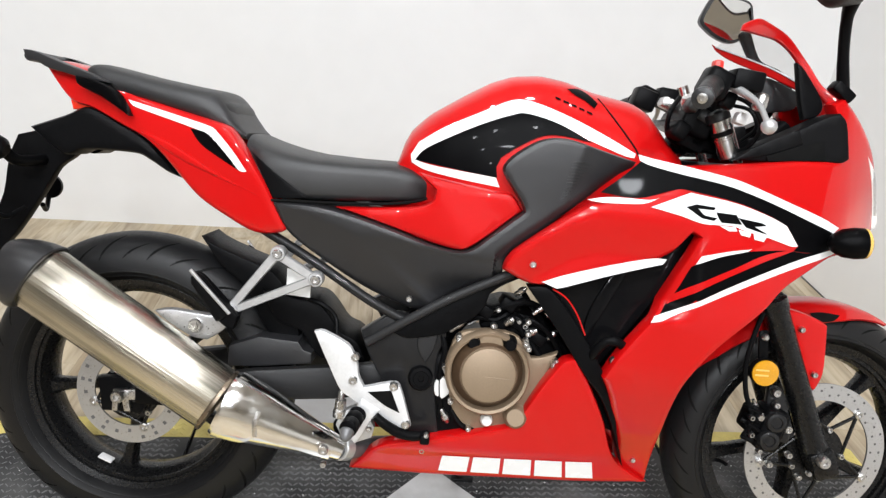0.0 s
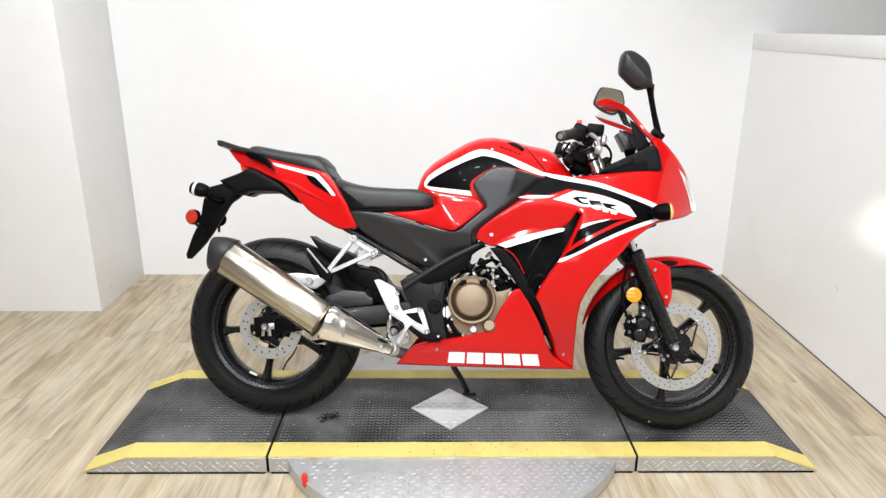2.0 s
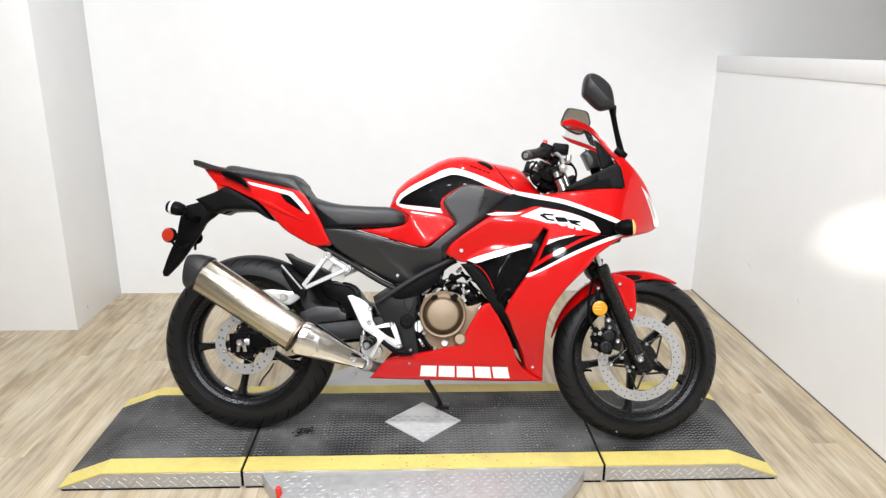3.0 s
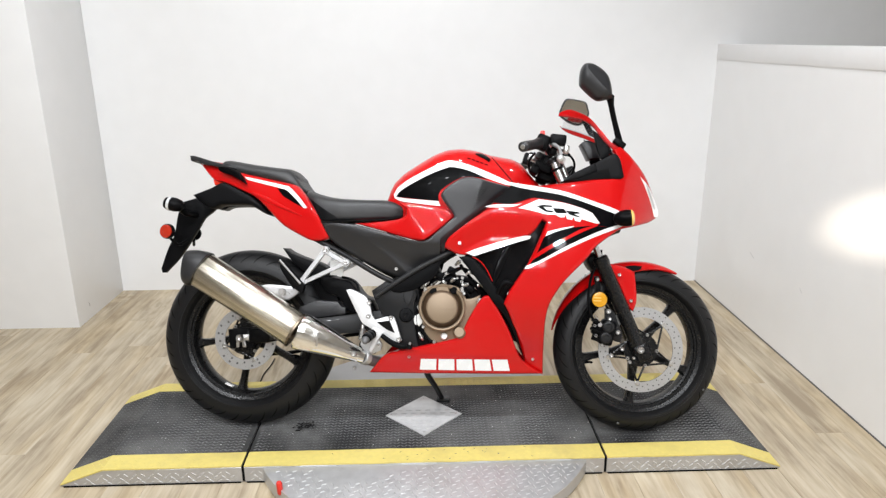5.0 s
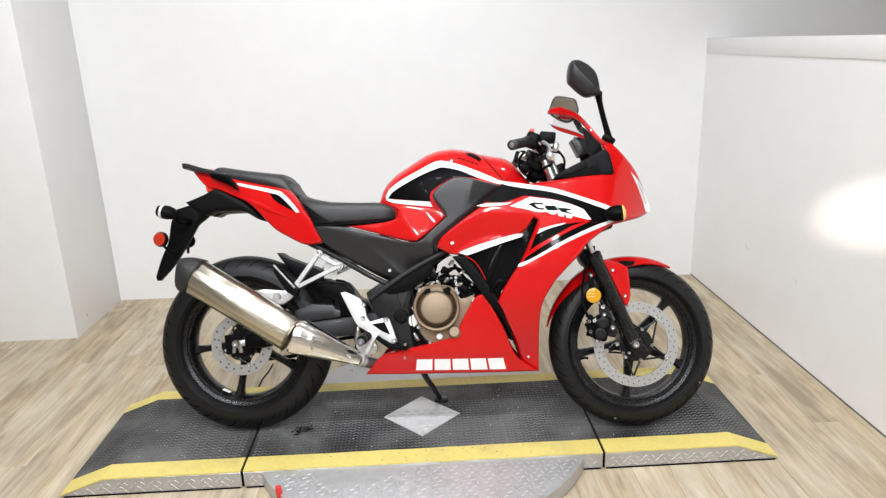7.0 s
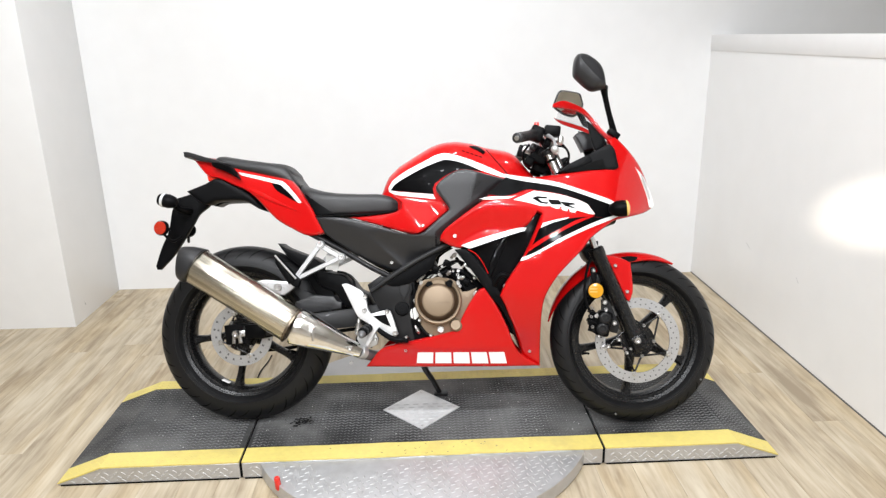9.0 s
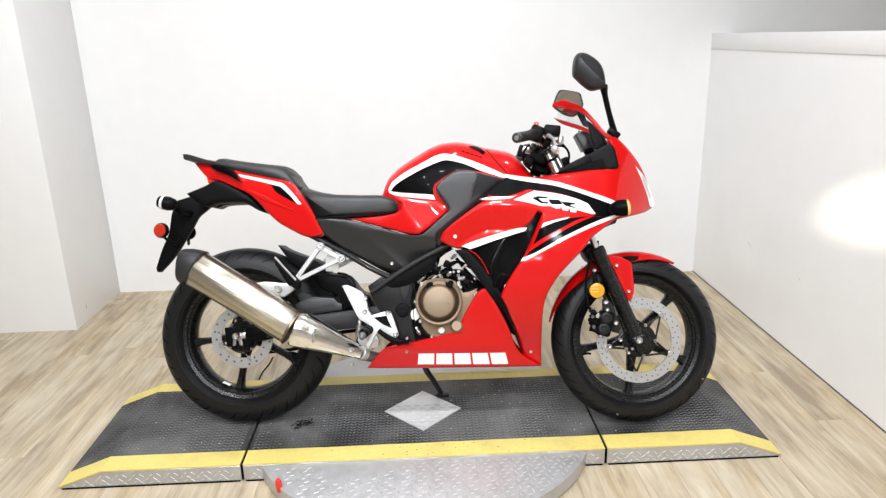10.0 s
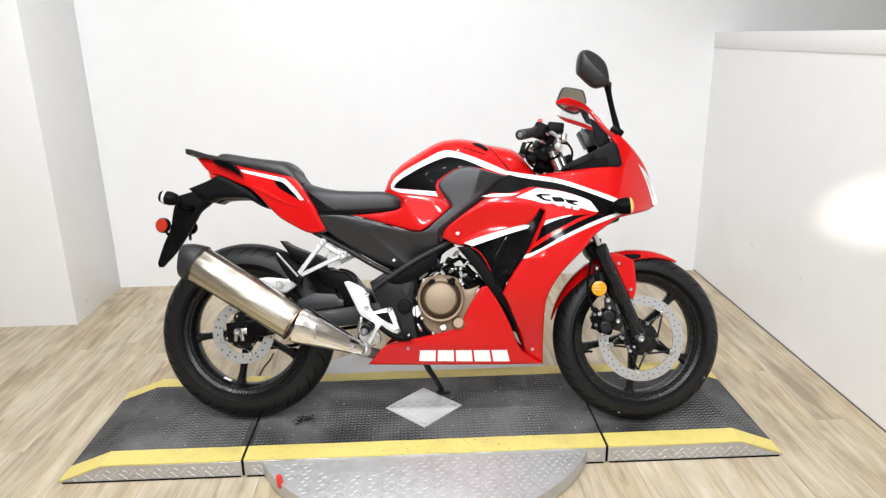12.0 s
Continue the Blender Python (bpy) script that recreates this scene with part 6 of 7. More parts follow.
part("stand_spring", bm, BOLT_STEEL, stand, "coiled stand return spring")

# ---- front end ----
for f in (1, -1):
    bm = bmesh.new()
    turned(bm, (lambda p: (p[0], p[1] * f, p[2]))(((1.389, -0.088, 0.283))), (lambda p: (p[0], p[1] * f, p[2]))(((1.244, -0.088, 0.616))),
           [(0, 0.020), (0.02, 0.026), (0.12, 0.027), (0.16, 0.0245), (0.9, 0.0245), (0.93, 0.027), (0.985, 0.027), (1.0, 0.022)], 28)
    leg = part("fork_slider", bm, RIM_BLACK, bike, "black lower fork leg")
    bm = bmesh.new()
    turned(bm, (lambda p: (p[0], p[1] * f, p[2]))(((1.248, -0.088, 0.607))), (lambda p: (p[0], p[1] * f, p[2]))(((1.078, -0.088, 1.012))), [(0, 0.0110), (1, 0.0110)], 24)
    part("fork_tube", bm, FORK_STEEL, leg, "polished fork tube")
    bm = bmesh.new()
    p = ((1.384, -0.095, 0.297))
    box(bm, (p[0] + 0.004, f * p[1], p[2] - 0.006), (0.05, 0.045, 0.06), Matrix.Rotation(radians(-24), 3, "Y"), 0.008)
    part("axle_lug", bm, RIM_BLACK, leg)
bolt(bike, *(1.377, -0.122, 0.303), 0.0125, name="axle_bolt", deep=0.012)
bolt(bike, *(1.356, -0.118, 0.274), 0.005)
plate("fork_shield", [(1.208, 0.607), (1.236, 0.629), (1.26, 0.641), (1.259, 0.611), (1.245, 0.579), (1.229, 0.567), (1.216, 0.583)], -0.06, 0.06, BLACK_PLASTIC, bike, "black shield between the fork legs", bevel=0.004)
# triple clamps
for pz, nm in (((1.197, 0.000, 0.820), "lower_clamp"), ((1.081, 0.000, 0.934), "upper_clamp")):
    bm = bmesh.new()
    box(bm, pz, (0.07, 0.23, 0.026), Matrix.Rotation(radians(24), 3, "Y"), 0.008)
    part(nm, bm, FRAME_BLACK, bike, "black fork clamp")

# front mudguard: a shell that follows the tyre
bm = bmesh.new()
cx, cz = 1.386, 0.2965
loops = []
for i in range(41):
    f = i / 40
    a = radians(169 - (169 - 61) * f)
    R = 0.302 + 0.005 * math.sin(math.pi * f)
    w = 0.061 * min(1.0, 0.05 + 3.4 * f, 0.06 + 4.2 * (1 - f))
    skirt = 0.034 * min(1.0, 0.02 + 2.2 * f, 0.1 + 3.0 * (1 - f))
    loop = []
    for sgn in (0, 1):
        ts = np.linspace(-1, 1, 15)
        for t in (ts if sgn == 0 else ts[::-1]):
            r = R - 0.004 * sgn - skirt * abs(t) ** 3.2
            loop.append((cx + r * math.cos(a), (w - 0.003 * sgn) * math.copysign(abs(t) ** 0.85, t), cz + r * math.sin(a)))
    loops.append(loop)
rings(bm, loops)
guard = part("front_mudguard", bm, RED, bike, "glossy red front mudguard")
panel("mudguard_wing", [(1.27, 0.595), (1.311, 0.587), (1.349, 0.574), (1.366, 0.564), (1.371, 0.519), (1.374, 0.47), (1.366, 0.439), (1.361, 0.43), (1.352, 0.436), (1.326, 0.492), (1.298, 0.553)], lambda x, z: 0.082 + 0.02 * max(0, z - 0.5), RED, guard, "red mudguard side bracket", edge=0.006, thick=0.012, corner=30)
# no slot is cut: its dark inside is a near-black patch
panel("mudguard_slot", [(1.336, 0.584), (1.361, 0.587), (1.395, 0.584), (1.384, 0.571), (1.353, 0.569)], flat(0.066), DARK_GAP, guard, edge=0, thick=0.002)
bolt(guard, *(1.312, -0.090, 0.555), 0.006)
bolt(guard, *(1.352, -0.088, 0.466), 0.006)

# side reflectors on the fork
for f in (1, -1):
    bm = bmesh.new()
    x, y, z = (1.240, -0.115, 0.471)
    turned(bm, (x, f * (y + 0.012), z), (x, f * (y - 0.004), z), [(0, 0.022), (0.3, 0.0275), (0.8, 0.0275), (1, 0.0255)], 32)
    refl = part("fork_reflector", bm, BLACK_PLASTIC, bike, "round amber fork reflector")
    bm = bmesh.new()
    turned(bm, (x, f * (y - 0.003), z), (x, f * (y - 0.008), z), [(0, 0.0258), (0.7, 0.025), (0.9, 0.018), (1, 0.006)], 32)
    part("reflector_lens", bm, AMBER, refl, "amber reflector lens")
    for dz in (-0.004, 0.006):
        bm = bmesh.new()
        box(bm, (x - 0.008, f * (y - 0.0085), z + dz), (0.026, 0.0012, 0.0035), bevel=0.0005)
        part("reflector_mark", bm, PALE_AMBER, refl)
    bm = bmesh.new()
    box(bm, (x - 0.004, f * (y + 0.012), z + 0.045), (0.018, 0.008, 0.07), Matrix.Rotation(-0.12, 3, "Y"), 0.003)
    part("reflector_stay", bm, BLACK_PLASTIC, refl)
    bm = bmesh.new()
    turned(bm, (x - 0.006, f * (y + 0.010), z + 0.068), (x - 0.006, f * (y - 0.002), z + 0.068), [(0, 0.007), (0.7, 0.007), (1, 0.004)], 12)
    part("stay_bolt", bm, BOLT_STEEL, refl)

# front caliper
plate("caliper_carrier", [(1.262, 0.439), (1.289, 0.433), (1.307, 0.391), (1.322, 0.352), (1.315, 0.323), (1.286, 0.333), (1.265, 0.371)], -0.100, -0.084, FRAME_BLACK, bike, "black caliper carrier", bevel=0.003)
bm = bmesh.new()
box(bm, (1.266, -0.105, 0.359), (0.048, 0.06, 0.085), Matrix.Rotation(0.25, 3, "Y"), 0.010, 3)
box(bm, (1.237, -0.100, 0.372), (0.035, 0.05, 0.05), Matrix.Rotation(0.25, 3, "Y"), 0.008)
caliper = part("front_caliper", bm, BLACK_PLASTIC, bike, "black two-piston front caliper")
for px, pz in ((1.268, 0.380), (1.259, 0.343)):
    bm = bmesh.new()
    turned(bm, (px, -0.128, pz), (px - 0.001, -0.142, pz), [(0, 0.0205), (0.5, 0.0205), (0.9, 0.0180), (1, 0.0150), (1, 0.0110), (0.8, 0.0095), (0.8, 0.001)], 24)
    part("piston_boss", bm, FRAME_BLACK, caliper, "satin black piston housing")
for k in range(4):
    bm = bmesh.new()
    box(bm, (1.226 + 0.002 * k, -0.122, 0.398 - 0.017 * k), (0.030, 0.022, 0.006), Matrix.Rotation(0.25 + 0.12 * k, 3, "Y"), 0.002)
    part("pad_spring", bm, ENGINE_DARK, caliper)
bm = bmesh.new()
turned(bm, (1.232, -0.118, 0.404), (1.222, -0.124, 0.418), [(0, 0.0055), (0.4, 0.0055), (0.45, 0.0035), (1, 0.003)], 12)
part("bleed_nipple", bm, BOLT_STEEL, caliper, "small steel bleed nipple")
bm = bmesh.new()
turned(bm, (1.240, -0.118, 0.386), (1.238, -0.136, 0.386), [(0, 0.0095), (0.5, 0.0095), (0.55, 0.007), (1, 0.006)], 6)
part("banjo_bolt", bm, BOLT_STEEL, caliper, "hose union bolt")
for px, pz in ((1.222, 0.384), (1.226, 0.350), (1.246, 0.318)):
    bolt(caliper, px, -0.128, pz, 0.0055, deep=0.008)
for px, r in ((((1.271, -0.110, 0.431)), 0.0085), (((1.275, -0.110, 0.406)), 0.007), (((1.302, -0.115, 0.361)), 0.0085), (((1.320, -0.100, 0.302)), 0.007), (((1.346, -0.100, 0.258)), 0.006), (((1.284, -0.100, 0.280)), 0.007)):
    bolt(caliper, *px, r, deep=0.008)
for pts in ([(1.226, -0.120, 0.406), (1.233, -0.125, 0.390), (1.218, -0.120, 0.363)], [(1.212, -0.110, 0.373), (1.226, -0.120, 0.365), (1.218, -0.120, 0.344)], [(1.216, -0.110, 0.339), (1.229, -0.120, 0.336), (1.244, -0.120, 0.328)]):
    bm = bmesh.new()
    pipe(bm, pts, 0.006, 8)
    part("caliper_pin", bm, ENGINE_DARK, caliper)
bm = bmesh.new()
pipe(bm, [(1.228, -0.100, 0.584), (1.213, -0.110, 0.545), (1.203, -0.115, 0.488), (1.207, -0.120, 0.435), (1.219, -0.125, 0.401), (1.233, -0.120, 0.378)], 0.0048, 8)
part("front_brake_hose", bm, BLACK_PLASTIC, bike, "black front brake hose")

# ---- nose, lamp and screen ----
panel("headlight", [(1.38, 0.894), (1.418, 0.859), (1.443, 0.816), (1.46, 0.773), (1.455, 0.755), (1.440, 0.757), (1.430, 0.792), (1.409, 0.839)], fairing_w, LIT_LENS, bike, "clear headlight lens, switched on", edge=0.004, thick=0.01, lift=0.004)
panel("lamp_reflector", [(1.404, 0.868), (1.420, 0.846), (1.434, 0.815), (1.446, 0.783), (1.440, 0.783), (1.427, 0.812), (1.412, 0.842)], fairing_w, DISC_STEEL, bike, "grey reflector seen through the lens", edge=0.001, thick=0.001, lift=0.0072)
beam = bpy.data.lights.new("headlight_beam", "SPOT")
beam.energy, beam.color, beam.spot_size, beam.spot_blend, beam.shadow_soft_size = 21.0, (1.0, 0.87, 0.71), radians(76), 1.0, 0.02
lit = new("headlight_beam", beam)
lit.parent, lit.matrix_local = bike, look((1.480, 0.0, 0.775), (2.40, 0.0, 0.725)) @ Matrix.Diagonal((1.0, 0.28, 1.0, 1.0))
panel("nose_inner", [(1.327, 1.005), (1.368, 0.961), (1.409, 0.899), (1.434, 0.831), (1.445, 0.781), (1.43, 0.751), (1.351, 0.732), (1.312, 0.762), (1.313, 0.922)], flat(0.03), RED, bike, "red nose centre", edge=0.02, thick=0.03)
panel("cockpit_panel", [(1.111, 0.868), (1.147, 0.894), (1.208, 0.926), (1.259, 0.954), (1.285, 0.964), (1.3, 0.947), (1.314, 0.886), (1.302, 0.878), (1.212, 0.871)], flat(0.152), COCKPIT, bike, "dark grey inner cockpit panel", edge=0.006, thick=0.05)
panel("cockpit_facet", [(1.104, 0.866), (1.145, 0.896), (1.215, 0.93), (1.225, 0.905), (1.172, 0.883)], flat(0.156), COCKPIT, bike, "satin black facet of the cockpit panel", edge=0.003, thick=0.003)
# shaded pocket painted as a flat near-black sheet on the panel
panel("cockpit_pocket", [(1.162, 0.879), (1.214, 0.899), (1.26, 0.913), (1.269, 0.88), (1.167, 0.87)], flat(0.157), DARK_GAP, bike, edge=0.001, thick=0.001)
panel("screen_stay", [(1.217, 1.051), (1.233, 1.039), (1.274, 0.985), (1.269, 0.96), (1.244, 0.95), (1.232, 0.985)], lambda x, z: 0.105, BLACK_PLASTIC, bike, "black screen stay", edge=0.004, thick=0.012)


panel("screen_edge", [(1.096, 1.093), (1.098, 1.103), (1.119, 1.115), (1.148, 1.121), (1.206, 1.103), (1.248, 1.059), (1.281, 1.014), (1.315, 0.996), (1.325, 0.98), (1.313, 0.96), (1.288, 0.986), (1.255, 1.024), (1.222, 1.068), (1.186, 1.09), (1.14, 1.093)], screen_w, RED, bike, "red upper cowl edge", edge=0.004, thick=0.006, corner=70, both=False)
visor_w = lambda x, z: -0.08 + 0.145 * max(0, min(1.2, (x - 1.135) / 0.115))
panel("screen_edge", [(1.126, 1.1), (1.158, 1.083), (1.208, 1.052), (1.261, 1.009), (1.257, 0.999), (1.214, 1.031), (1.162, 1.064), (1.142, 1.081)], visor_w, RED, bike, "deep red far cowl edge", edge=0.002, thick=0.004, both=False)
bm = bmesh.new()
near = [(x, -screen_w(x, z), z) for x, z in [(1.112, 1.093), (1.148, 1.094), (1.19, 1.089), (1.226, 1.064), (1.259, 1.019), (1.288, 0.986)]]
away = [(x, -visor_w(x, z), z) for x, z in [(1.132, 1.093), (1.158, 1.079), (1.186, 1.062), (1.214, 1.044), (1.242, 1.021), (1.263, 1.001)]]
loops = []
for a, b in zip(near, away):
    a, b = Vector(a), Vector(b)
    loops.append([a.lerp(b, t) + Vector((0.010, 0, 0.016)) * math.sin(math.pi * t) for t in np.linspace(0, 1, 13)])
vs = [[bm.verts.new(p) for p in l] for l in loops]
for a, b in zip(vs, vs[1:]):
    for i in range(12):
        bm.faces.new((a[i], a[i + 1], b[i + 1], b[i]))
ws = part("windscreen", bm, SCREEN, bike, "clear windscreen")
mod = ws.modifiers.new("thickness", "SOLIDIFY")
mod.thickness = 0.003
# pale line drawn for the highlight that the screen's lower edge catches
bm = bmesh.new()
pipe(bm, [(x, y - 0.002, z + 0.002) for x, y, z in away], 0.0017, 8)
part("screen_bead", bm, LAMP_LENS, ws, "pale line painting the highlight on the clear screen's lower edge")
plate("instrument_panel", [(1.192, 1.022), (1.202, 1.029), (1.221, 1.033), (1.282, 1.009), (1.281, 0.986), (1.271, 0.974), (1.22, 0.965)], 0.0, 0.07, GREY_PLASTIC, bike, "dark grey back of the instrument cluster", bevel=0.006)

# ---- mirrors ----
def mirror_unit(f):
    stem = bmesh.new()
    P = [((1.309, -0.100, 1.008)), ((1.288, -0.120, 1.072)), ((1.271, -0.145, 1.124)), ((1.262, -0.170, 1.150))]
    if f < 0:
        P = [P[0], (P[0][0] - 0.012, -0.13, P[0][2] + 0.045), (P[0][0] - 0.05, -0.17, P[0][2] + 0.075), (lambda p: (p[0], -p[1], p[2]))((1.238, 0.205, 1.146))]
    pipe(stem, [(x, f * y, z) for x, y, z in P], 0.009, 12, 6, [0.0115, 0.0095, 0.0098, 0.014])
    b = ((1.307, -0.100, 1.006))
    box(stem, (b[0], f * b[1], b[2]), (0.045, 0.03, 0.022), Matrix.Rotation(radians(38), 3, "Y"), 0.006)
    st = part("mirror", stem, BLACK_PLASTIC, bike, "black rear-view mirror on a slim stem")
    far_out = [(1.14, 1.17), (1.146, 1.196), (1.16, 1.225), (1.179, 1.229), (1.214, 1.222), (1.24, 1.213), (1.249, 1.191), (1.253, 1.166), (1.236, 1.138), (1.214, 1.127), (1.183, 1.136), (1.157, 1.152)]
    out = far_out if f < 0 else [(1.181, 1.255), (1.204, 1.253), (1.234, 1.236), (1.254, 1.213), (1.263, 1.178), (1.267, 1.142), (1.247, 1.138), (1.221, 1.133), (1.199, 1.143), (1.17, 1.169), (1.157, 1.186), (1.159, 1.225), (1.167, 1.248)]
    loop, back = rounded(out, 70, 4), (-0.19 if f > 0 else -0.222)
    c = loop.mean(0)
    tip = (lambda u, v: 0.15 * u + 0.15 * v) if f < 0 else (lambda u, v: 0.10 * u)
    # the back of the shell is folded along a ridge
    r0, ridge = ((1.180, 1.236), (0.066, -0.070)) if f > 0 else ((c[0] - 0.02, c[1] + 0.02), (0.04, -0.04))
    bm = bmesh.new()
    loops = []
    for s, d in ((0.90, 0.018), (1.0, 0.014), (1.0, 0.004), (0.93, -0.010), (0.75, -0.022), (0.45, -0.031), (0.12, -0.034)):
        ring = []
        for p in loop:
            t = max(0.0, min(1.0, ((p[0] - r0[0]) * ridge[0] + (p[1] - r0[1]) * ridge[1]) / (ridge[0] ** 2 + ridge[1] ** 2)))
            q = (r0[0] + ridge[0] * t, r0[1] + ridge[1] * t)
            ring.append((q[0] + (p[0] - q[0]) * s, f * (back + d + tip(p[0] - c[0], p[1] - c[1])), q[1] + (p[1] - q[1]) * s))
        loops.append(ring)
    rings(bm, loops)
    part("mirror_shell", bm, GREY_PLASTIC, st, "black plastic mirror shell")
    bm = bmesh.new()
    bm.faces.new([bm.verts.new((c[0] + (p[0] - c[0]) * 0.88, f * (back + 0.0185 + tip(p[0] - c[0], p[1] - c[1])), c[1] + (p[1] - c[1]) * 0.88)) for p in loop])
    part("mirror_glass", bm, MIRROR_GLASS, st, "mirror glass", smooth=False)


mirror_unit(1)
mirror_unit(-1)

# ---- front turn signals ----
for f in (1, -1):
    bm = bmesh.new()
    x, y, z = (1.306, -0.215, 0.742)
    pipe(bm, [(x - 0.02, f * -0.125, z - 0.004), (x - 0.008, f * -0.165, z - 0.002), (x, f * -0.192, z)], 0.012, 12)
    sg = part("front_turn_signal", bm, BLACK_PLASTIC, bike, "black front turn signal on a short stalk")
    bm = bmesh.new()
    turned(bm, (x - 0.040, f * -0.213, z - 0.002), (x + 0.016, f * -0.217, z + 0.002), [(0, 0.006), (0.12, 0.016), (0.4, 0.0245), (0.75, 0.0275), (1, 0.0265)], 24)
    part("signal_shell", bm, BLACK_GFX, sg, "gloss black signal shell")
    bm = bmesh.new()
    turned(bm, (x + 0.016, f * -0.217, z + 0.002), (x + 0.029, f * -0.218, z + 0.003), [(0, 0.0268), (0.35, 0.0262), (0.75, 0.019), (1, 0.006)], 24)
    part("signal_lens", bm, PALE_AMBER, sg, "pale amber signal lens")

# ---- handlebars ----
def bar(f):
    bm = bmesh.new()
    end, inner, root = (0.964, -0.360, 0.953), (1.030, -0.215, 0.988), (1.075, -0.12, 0.965)
    e, i, r = [Vector((p[0], f * p[1], p[2])) for p in (end, inner, root)]
    pipe(bm, [e, i, r], 0.011, 12)
    hb = part("handlebar", bm, FRAME_BLACK, bike, "black clip-on handlebar")
    bm = bmesh.new()
    d = (i - e)
    turned(bm, e + d * 0.05, e + d * 0.85, [(0, 0.013), (0.02, 0.0165), (0.5, 0.0158), (0.96, 0.0165), (1, 0.019)], 20)
    part("grip", bm, RUBBER, hb, "black rubber grip")
    bm = bmesh.new()
    turned(bm, e - d * 0.06, e + d * 0.06, [(0, 0.010), (0.15, 0.016), (0.9, 0.016), (1, 0.013)], 20)
    weight = part("bar_end_weight", bm, GREY_PLASTIC, hb, "dark bar end weight")
    bm = bmesh.new()
    turned(bm, e - d * 0.055, e - d * 0.075, [(0, 0.008), (0.8, 0.0075), (1, 0.005), (1, 0.003), (0.4, 0.0028)], 12)
    part("end_screw", bm, BOLT_STEEL, weight)
    bm = bmesh.new()
    c = e + d * 1.08
    box(bm, c, (0.045, 0.05, 0.05), Matrix.Rotation(0.4, 3, "Y"), 0.010, 3)
    part("switch_housing", bm, BLACK_PLASTIC, hb, "black switch housing")
    bm = bmesh.new()
    box(bm, (1.035, -0.208, 1.020), (0.016, 0.022, 0.018), bevel=0.005)
    part("kill_switch", bm, RED_GRIP, hb, "red engine stop switch") if f > 0 else bm.free()
    bm = bmesh.new()
    box(bm, (1.086, -0.205 * f, 0.999), (0.052, 0.045, 0.034), Matrix.Rotation(0.1, 3, "Y"), 0.006)
    part("brake_reservoir", bm, BLACK_PLASTIC, hb, "black brake fluid reservoir")
    bm = bmesh.new()
    a, b = c + Vector((0.030, 0, 0.0)), Vector((1.080, -0.330, 0.921))
    b = Vector((b.x, f * -abs(b.y), b.z))
    pipe(bm, [a, a.lerp(b, 0.5) + Vector((0.012, 0, 0.004)), b], 0.005, 10, 6, [0.008, 0.005, 0.0042])
    bmesh.ops.create_icosphere(bm, subdivisions=2, radius=0.0125, matrix=Matrix.Translation(b))
    part("brake_lever", bm, HANGER_ALU, hb, "aluminium lever with a ball end")


bar(1)
bar(-1)
for pts, r in (([(1.094, -0.120, 0.983), (1.122, -0.150, 0.967), (1.147, -0.150, 0.934), (1.144, -0.130, 0.899), (1.121, -0.100, 0.878)], 0.004),
               ([(1.110, -0.100, 0.967), (1.138, -0.120, 0.958), (1.153, -0.120, 0.929), (1.136, -0.100, 0.903)], 0.0035),
               ([(1.021, -0.080, 0.975), (1.000, -0.100, 0.943), (1.007, -0.080, 0.906), (1.042, -0.050, 0.884)], 0.0045),
               ([(1.050, -0.080, 0.965), (1.039, -0.090, 0.930), (1.051, -0.060, 0.895)], 0.005)):
    bm = bmesh.new()
    pipe(bm, pts, r, 8)
    part("control_cable", bm, BLACK_PLASTIC, bike)
for px, s, m, r in (((1.050, 0.0, 0.925), (0.05, 0.20, 0.016), FRAME_BLACK, 0.35), ((1.06, -0.05, 0.905), (0.05, 0.06, 0.05), ENGINE_DARK, 0.35), ((1.055, 0.0, 0.90), (0.04, 0.05, 0.05), ENGINE_DARK, 0.35),
                    ((1.075, -0.17, 0.968), (0.022, 0.03, 0.030), BLACK_PLASTIC, 0.3), ((1.135, -0.05, 0.90), (0.06, 0.05, 0.05), BLACK_PLASTIC, -0.4),
                    ((1.02, -0.02, 0.965), (0.035, 0.04, 0.02), BOLT_STEEL, 0.35), ((1.105, -0.16, 0.94), (0.022, 0.022, 0.022), CAST_ALU, 0.3), ((1.022, 0.17, 0.985), (0.05, 0.05, 0.045), BLACK_PLASTIC, 0.3)):
    bm = bmesh.new()
    box(bm, px, s, Matrix.Rotation(r, 3, "Y"), 0.006)
    part("steering_fitting", bm, m, bike)
for pt, size, m, r in (((1.054, -0.060, 0.936), (0.060, 0.10, 0.060), BLACK_PLASTIC, 0.35), ((1.079, -0.020, 0.897), (0.060, 0.12, 0.034), ENGINE_DARK, 0.2), ((1.112, -0.215, 0.966), (0.020, 0.026, 0.030), BOLT_STEEL, 0.15),
                       ((1.019, -0.100, 0.914), (0.030, 0.05, 0.034), ENGINE_DARK, 0.5), ((1.031, -0.120, 0.959), (0.022, 0.04, 0.026), GREY_PLASTIC, 0.5)):
    bm = bmesh.new()
    box(bm, pt, size, Matrix.Rotation(r, 3, "Y"), 0.008, 3)
    part("steering_fitting", bm, m, bike)
bm = bmesh.new()
turned(bm, (1.047, -0.070, 0.962), (1.037, -0.075, 0.979), [(0, 0.016), (0.6, 0.016), (0.8, 0.013), (1, 0.012), (1, 0.004)], 20)
part("ignition_lock", bm, BOLT_STEEL, bike, "steel ignition lock barrel")
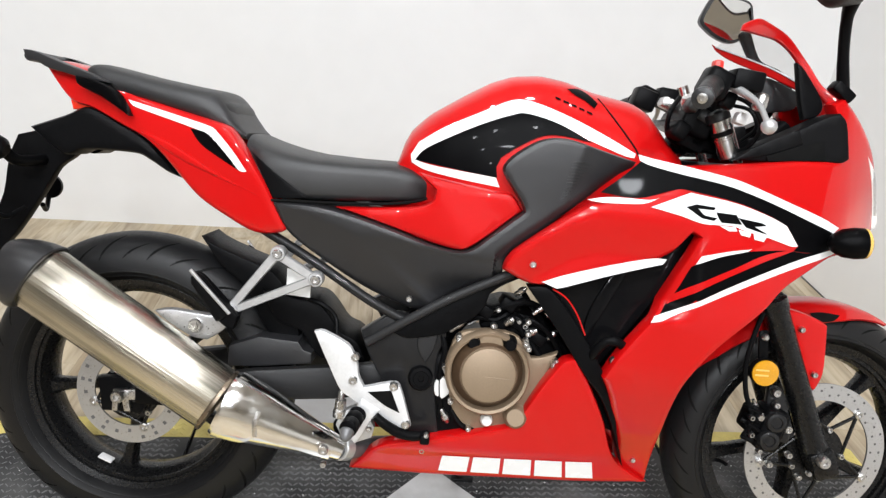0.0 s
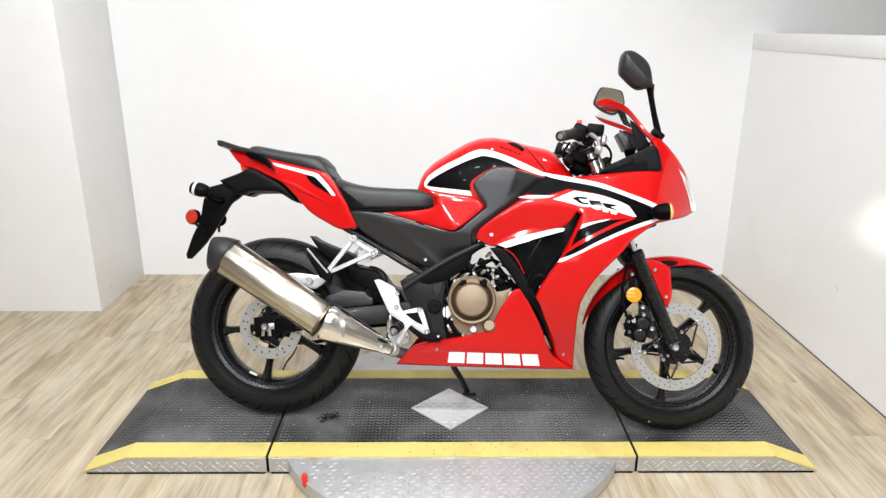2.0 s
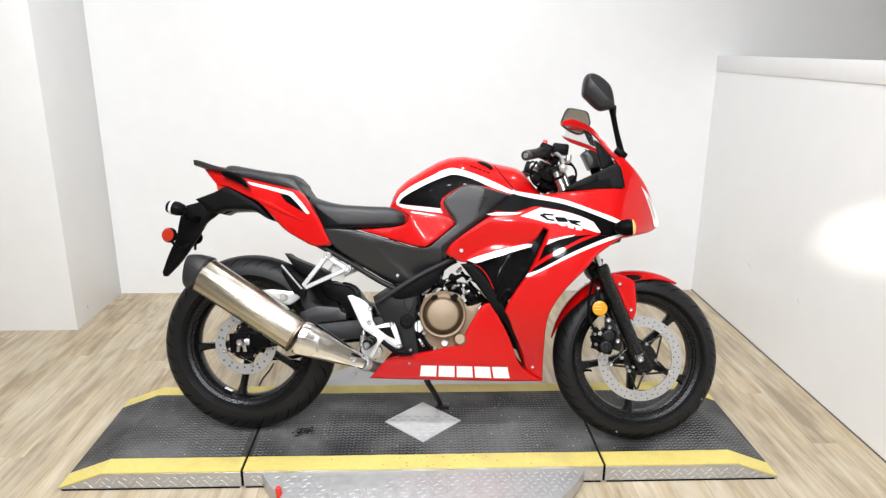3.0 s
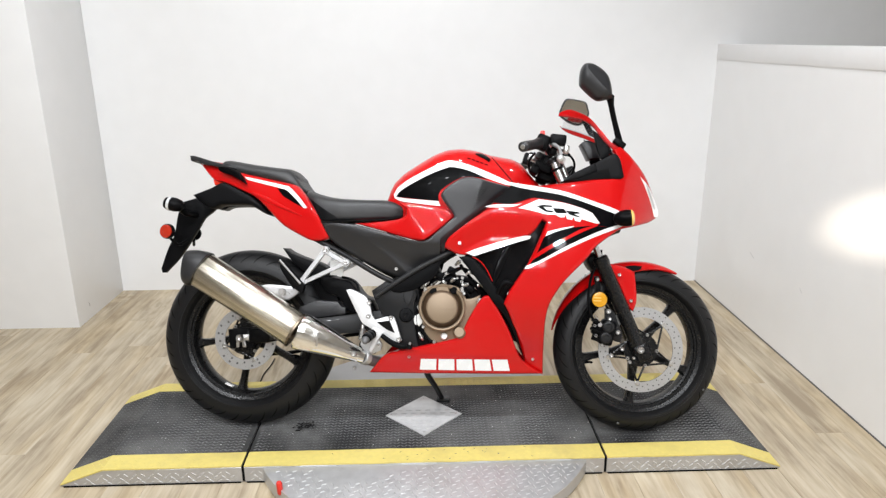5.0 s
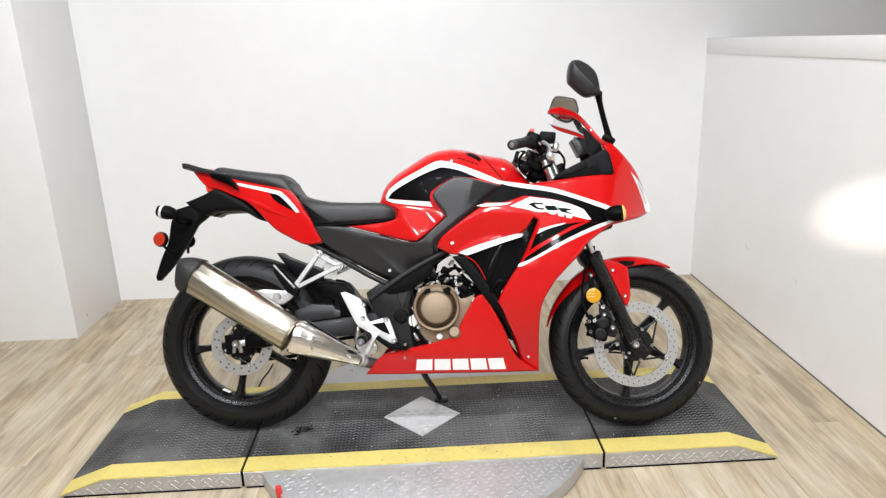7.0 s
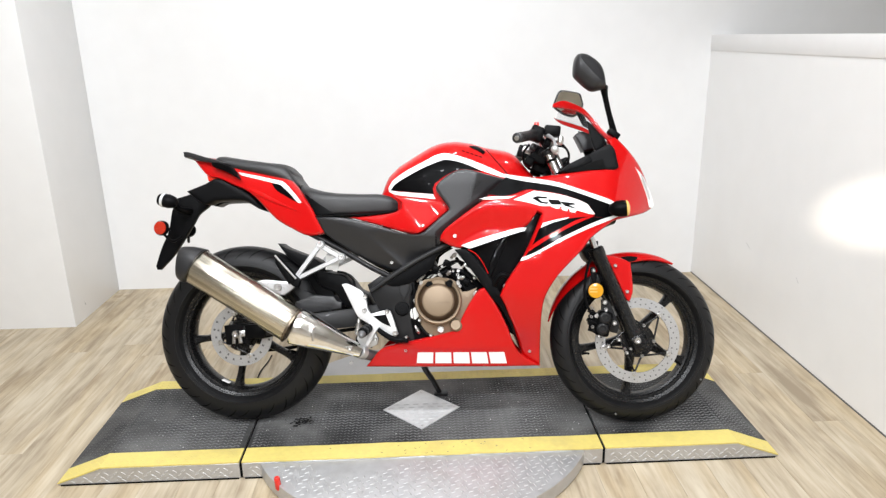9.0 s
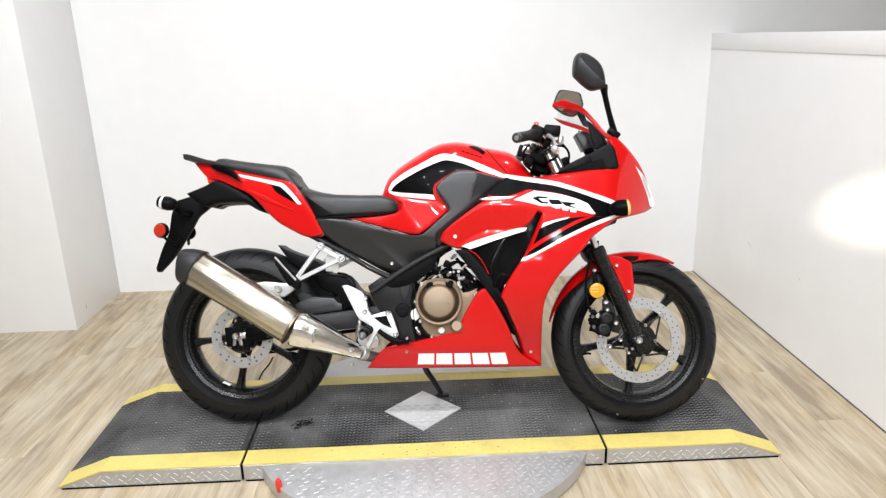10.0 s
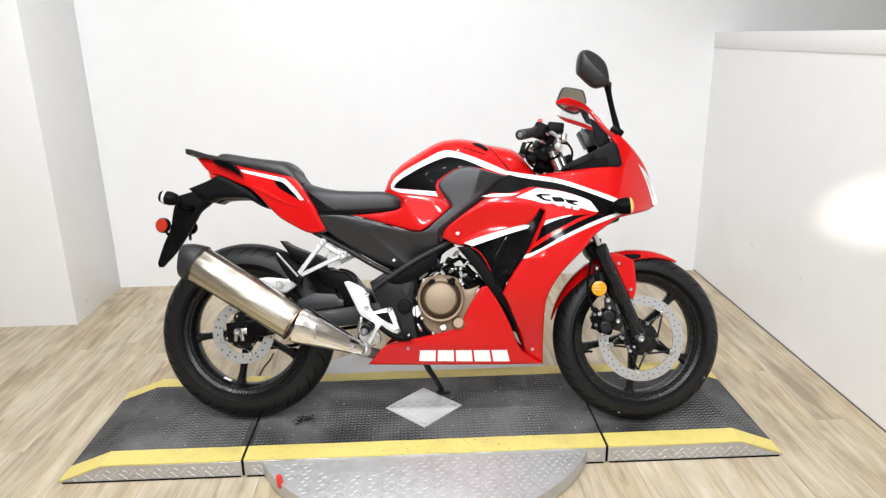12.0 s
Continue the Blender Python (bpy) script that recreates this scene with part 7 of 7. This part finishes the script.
for f in (1, -1):
    bm = bmesh.new()
    turned(bm, (1.112, -0.118 * f, 0.872), (1.083, -0.118 * f, 0.938), [(0, 0.0175), (0.45, 0.0175), (0.46, 0.0185), (0.52, 0.0185), (0.53, 0.0165), (0.96, 0.0165), (1, 0.013)], 28)
    collar = part("fork_collar", bm, FORK_STEEL, bike, "polished fork top tube")
    bm = bmesh.new()
    turned(bm, (1.0955, -0.118 * f, 0.9095), (1.0918, -0.118 * f, 0.918), [(0, 0.0178), (0.1, 0.0196), (0.9, 0.0196), (1, 0.0178)], 28)
    part("collar_band", bm, BLACK_PLASTIC, collar, "black collar band")
    bm = bmesh.new()
    turned(bm, (1.084, -0.118 * f, 0.936), (1.076, -0.118 * f, 0.953), [(0, 0.022), (0.5, 0.022), (0.8, 0.02), (1, 0.012)], 20)
    part("fork_cap", bm, FRAME_BLACK, bike)
bm = bmesh.new()
pipe(bm, [(1.15, -0.03, 0.885), (1.21, -0.02, 0.905), (1.26, 0.0, 0.94)], 0.016, 12)
part("wiring_bundle", bm, BLACK_PLASTIC, bike, "taped wiring behind the instruments")

# ---- floor boards ----
BOARD_W, BOARD_L = 0.124, 1.22
bm = bmesh.new()
box(bm, (0, 0, -0.006), (BOARD_W - 0.0006, BOARD_L - 0.0006, 0.012), bevel=0.0004, seg=1)
board = part("plank", bm, OAK, floor, smooth=False)
board_mesh = board.data
bpy.data.objects.remove(board)
rng = random.Random(4)
for i in range(-20, 30):
    x = 0.4 + i * BOARD_W
    start = -2.5 + rng.uniform(-BOARD_L, 0)
    for j in range(7):
        y = start + j * BOARD_L
        if y - BOARD_L / 2 > 1.7:
            continue
        if -1.78 < x < 2.37 and y > -2.9:
            ob = new("plank", board_mesh)
            ob.parent = floor
            ob.location = (x, y, 0)
            if y + BOARD_L / 2 > 1.79:
                ob.scale.y = (1.78 - (y - BOARD_L / 2)) / BOARD_L
                ob.location.y = (1.78 + y - BOARD_L / 2) / 2
far = bmesh.new()
for x0, x1, y0, y1 in ((-4.2, -1.75, -6.0, 1.12), (2.34, 5.2, -6.0, 1.66), (-1.75, 2.34, -6.0, -2.1)):
    box(far, ((x0 + x1) / 2, (y0 + y1) / 2, -0.0085), (x1 - x0, y1 - y0, 0.010))
part("planks_beyond", far, OAK, floor, smooth=False, kind="stuff")
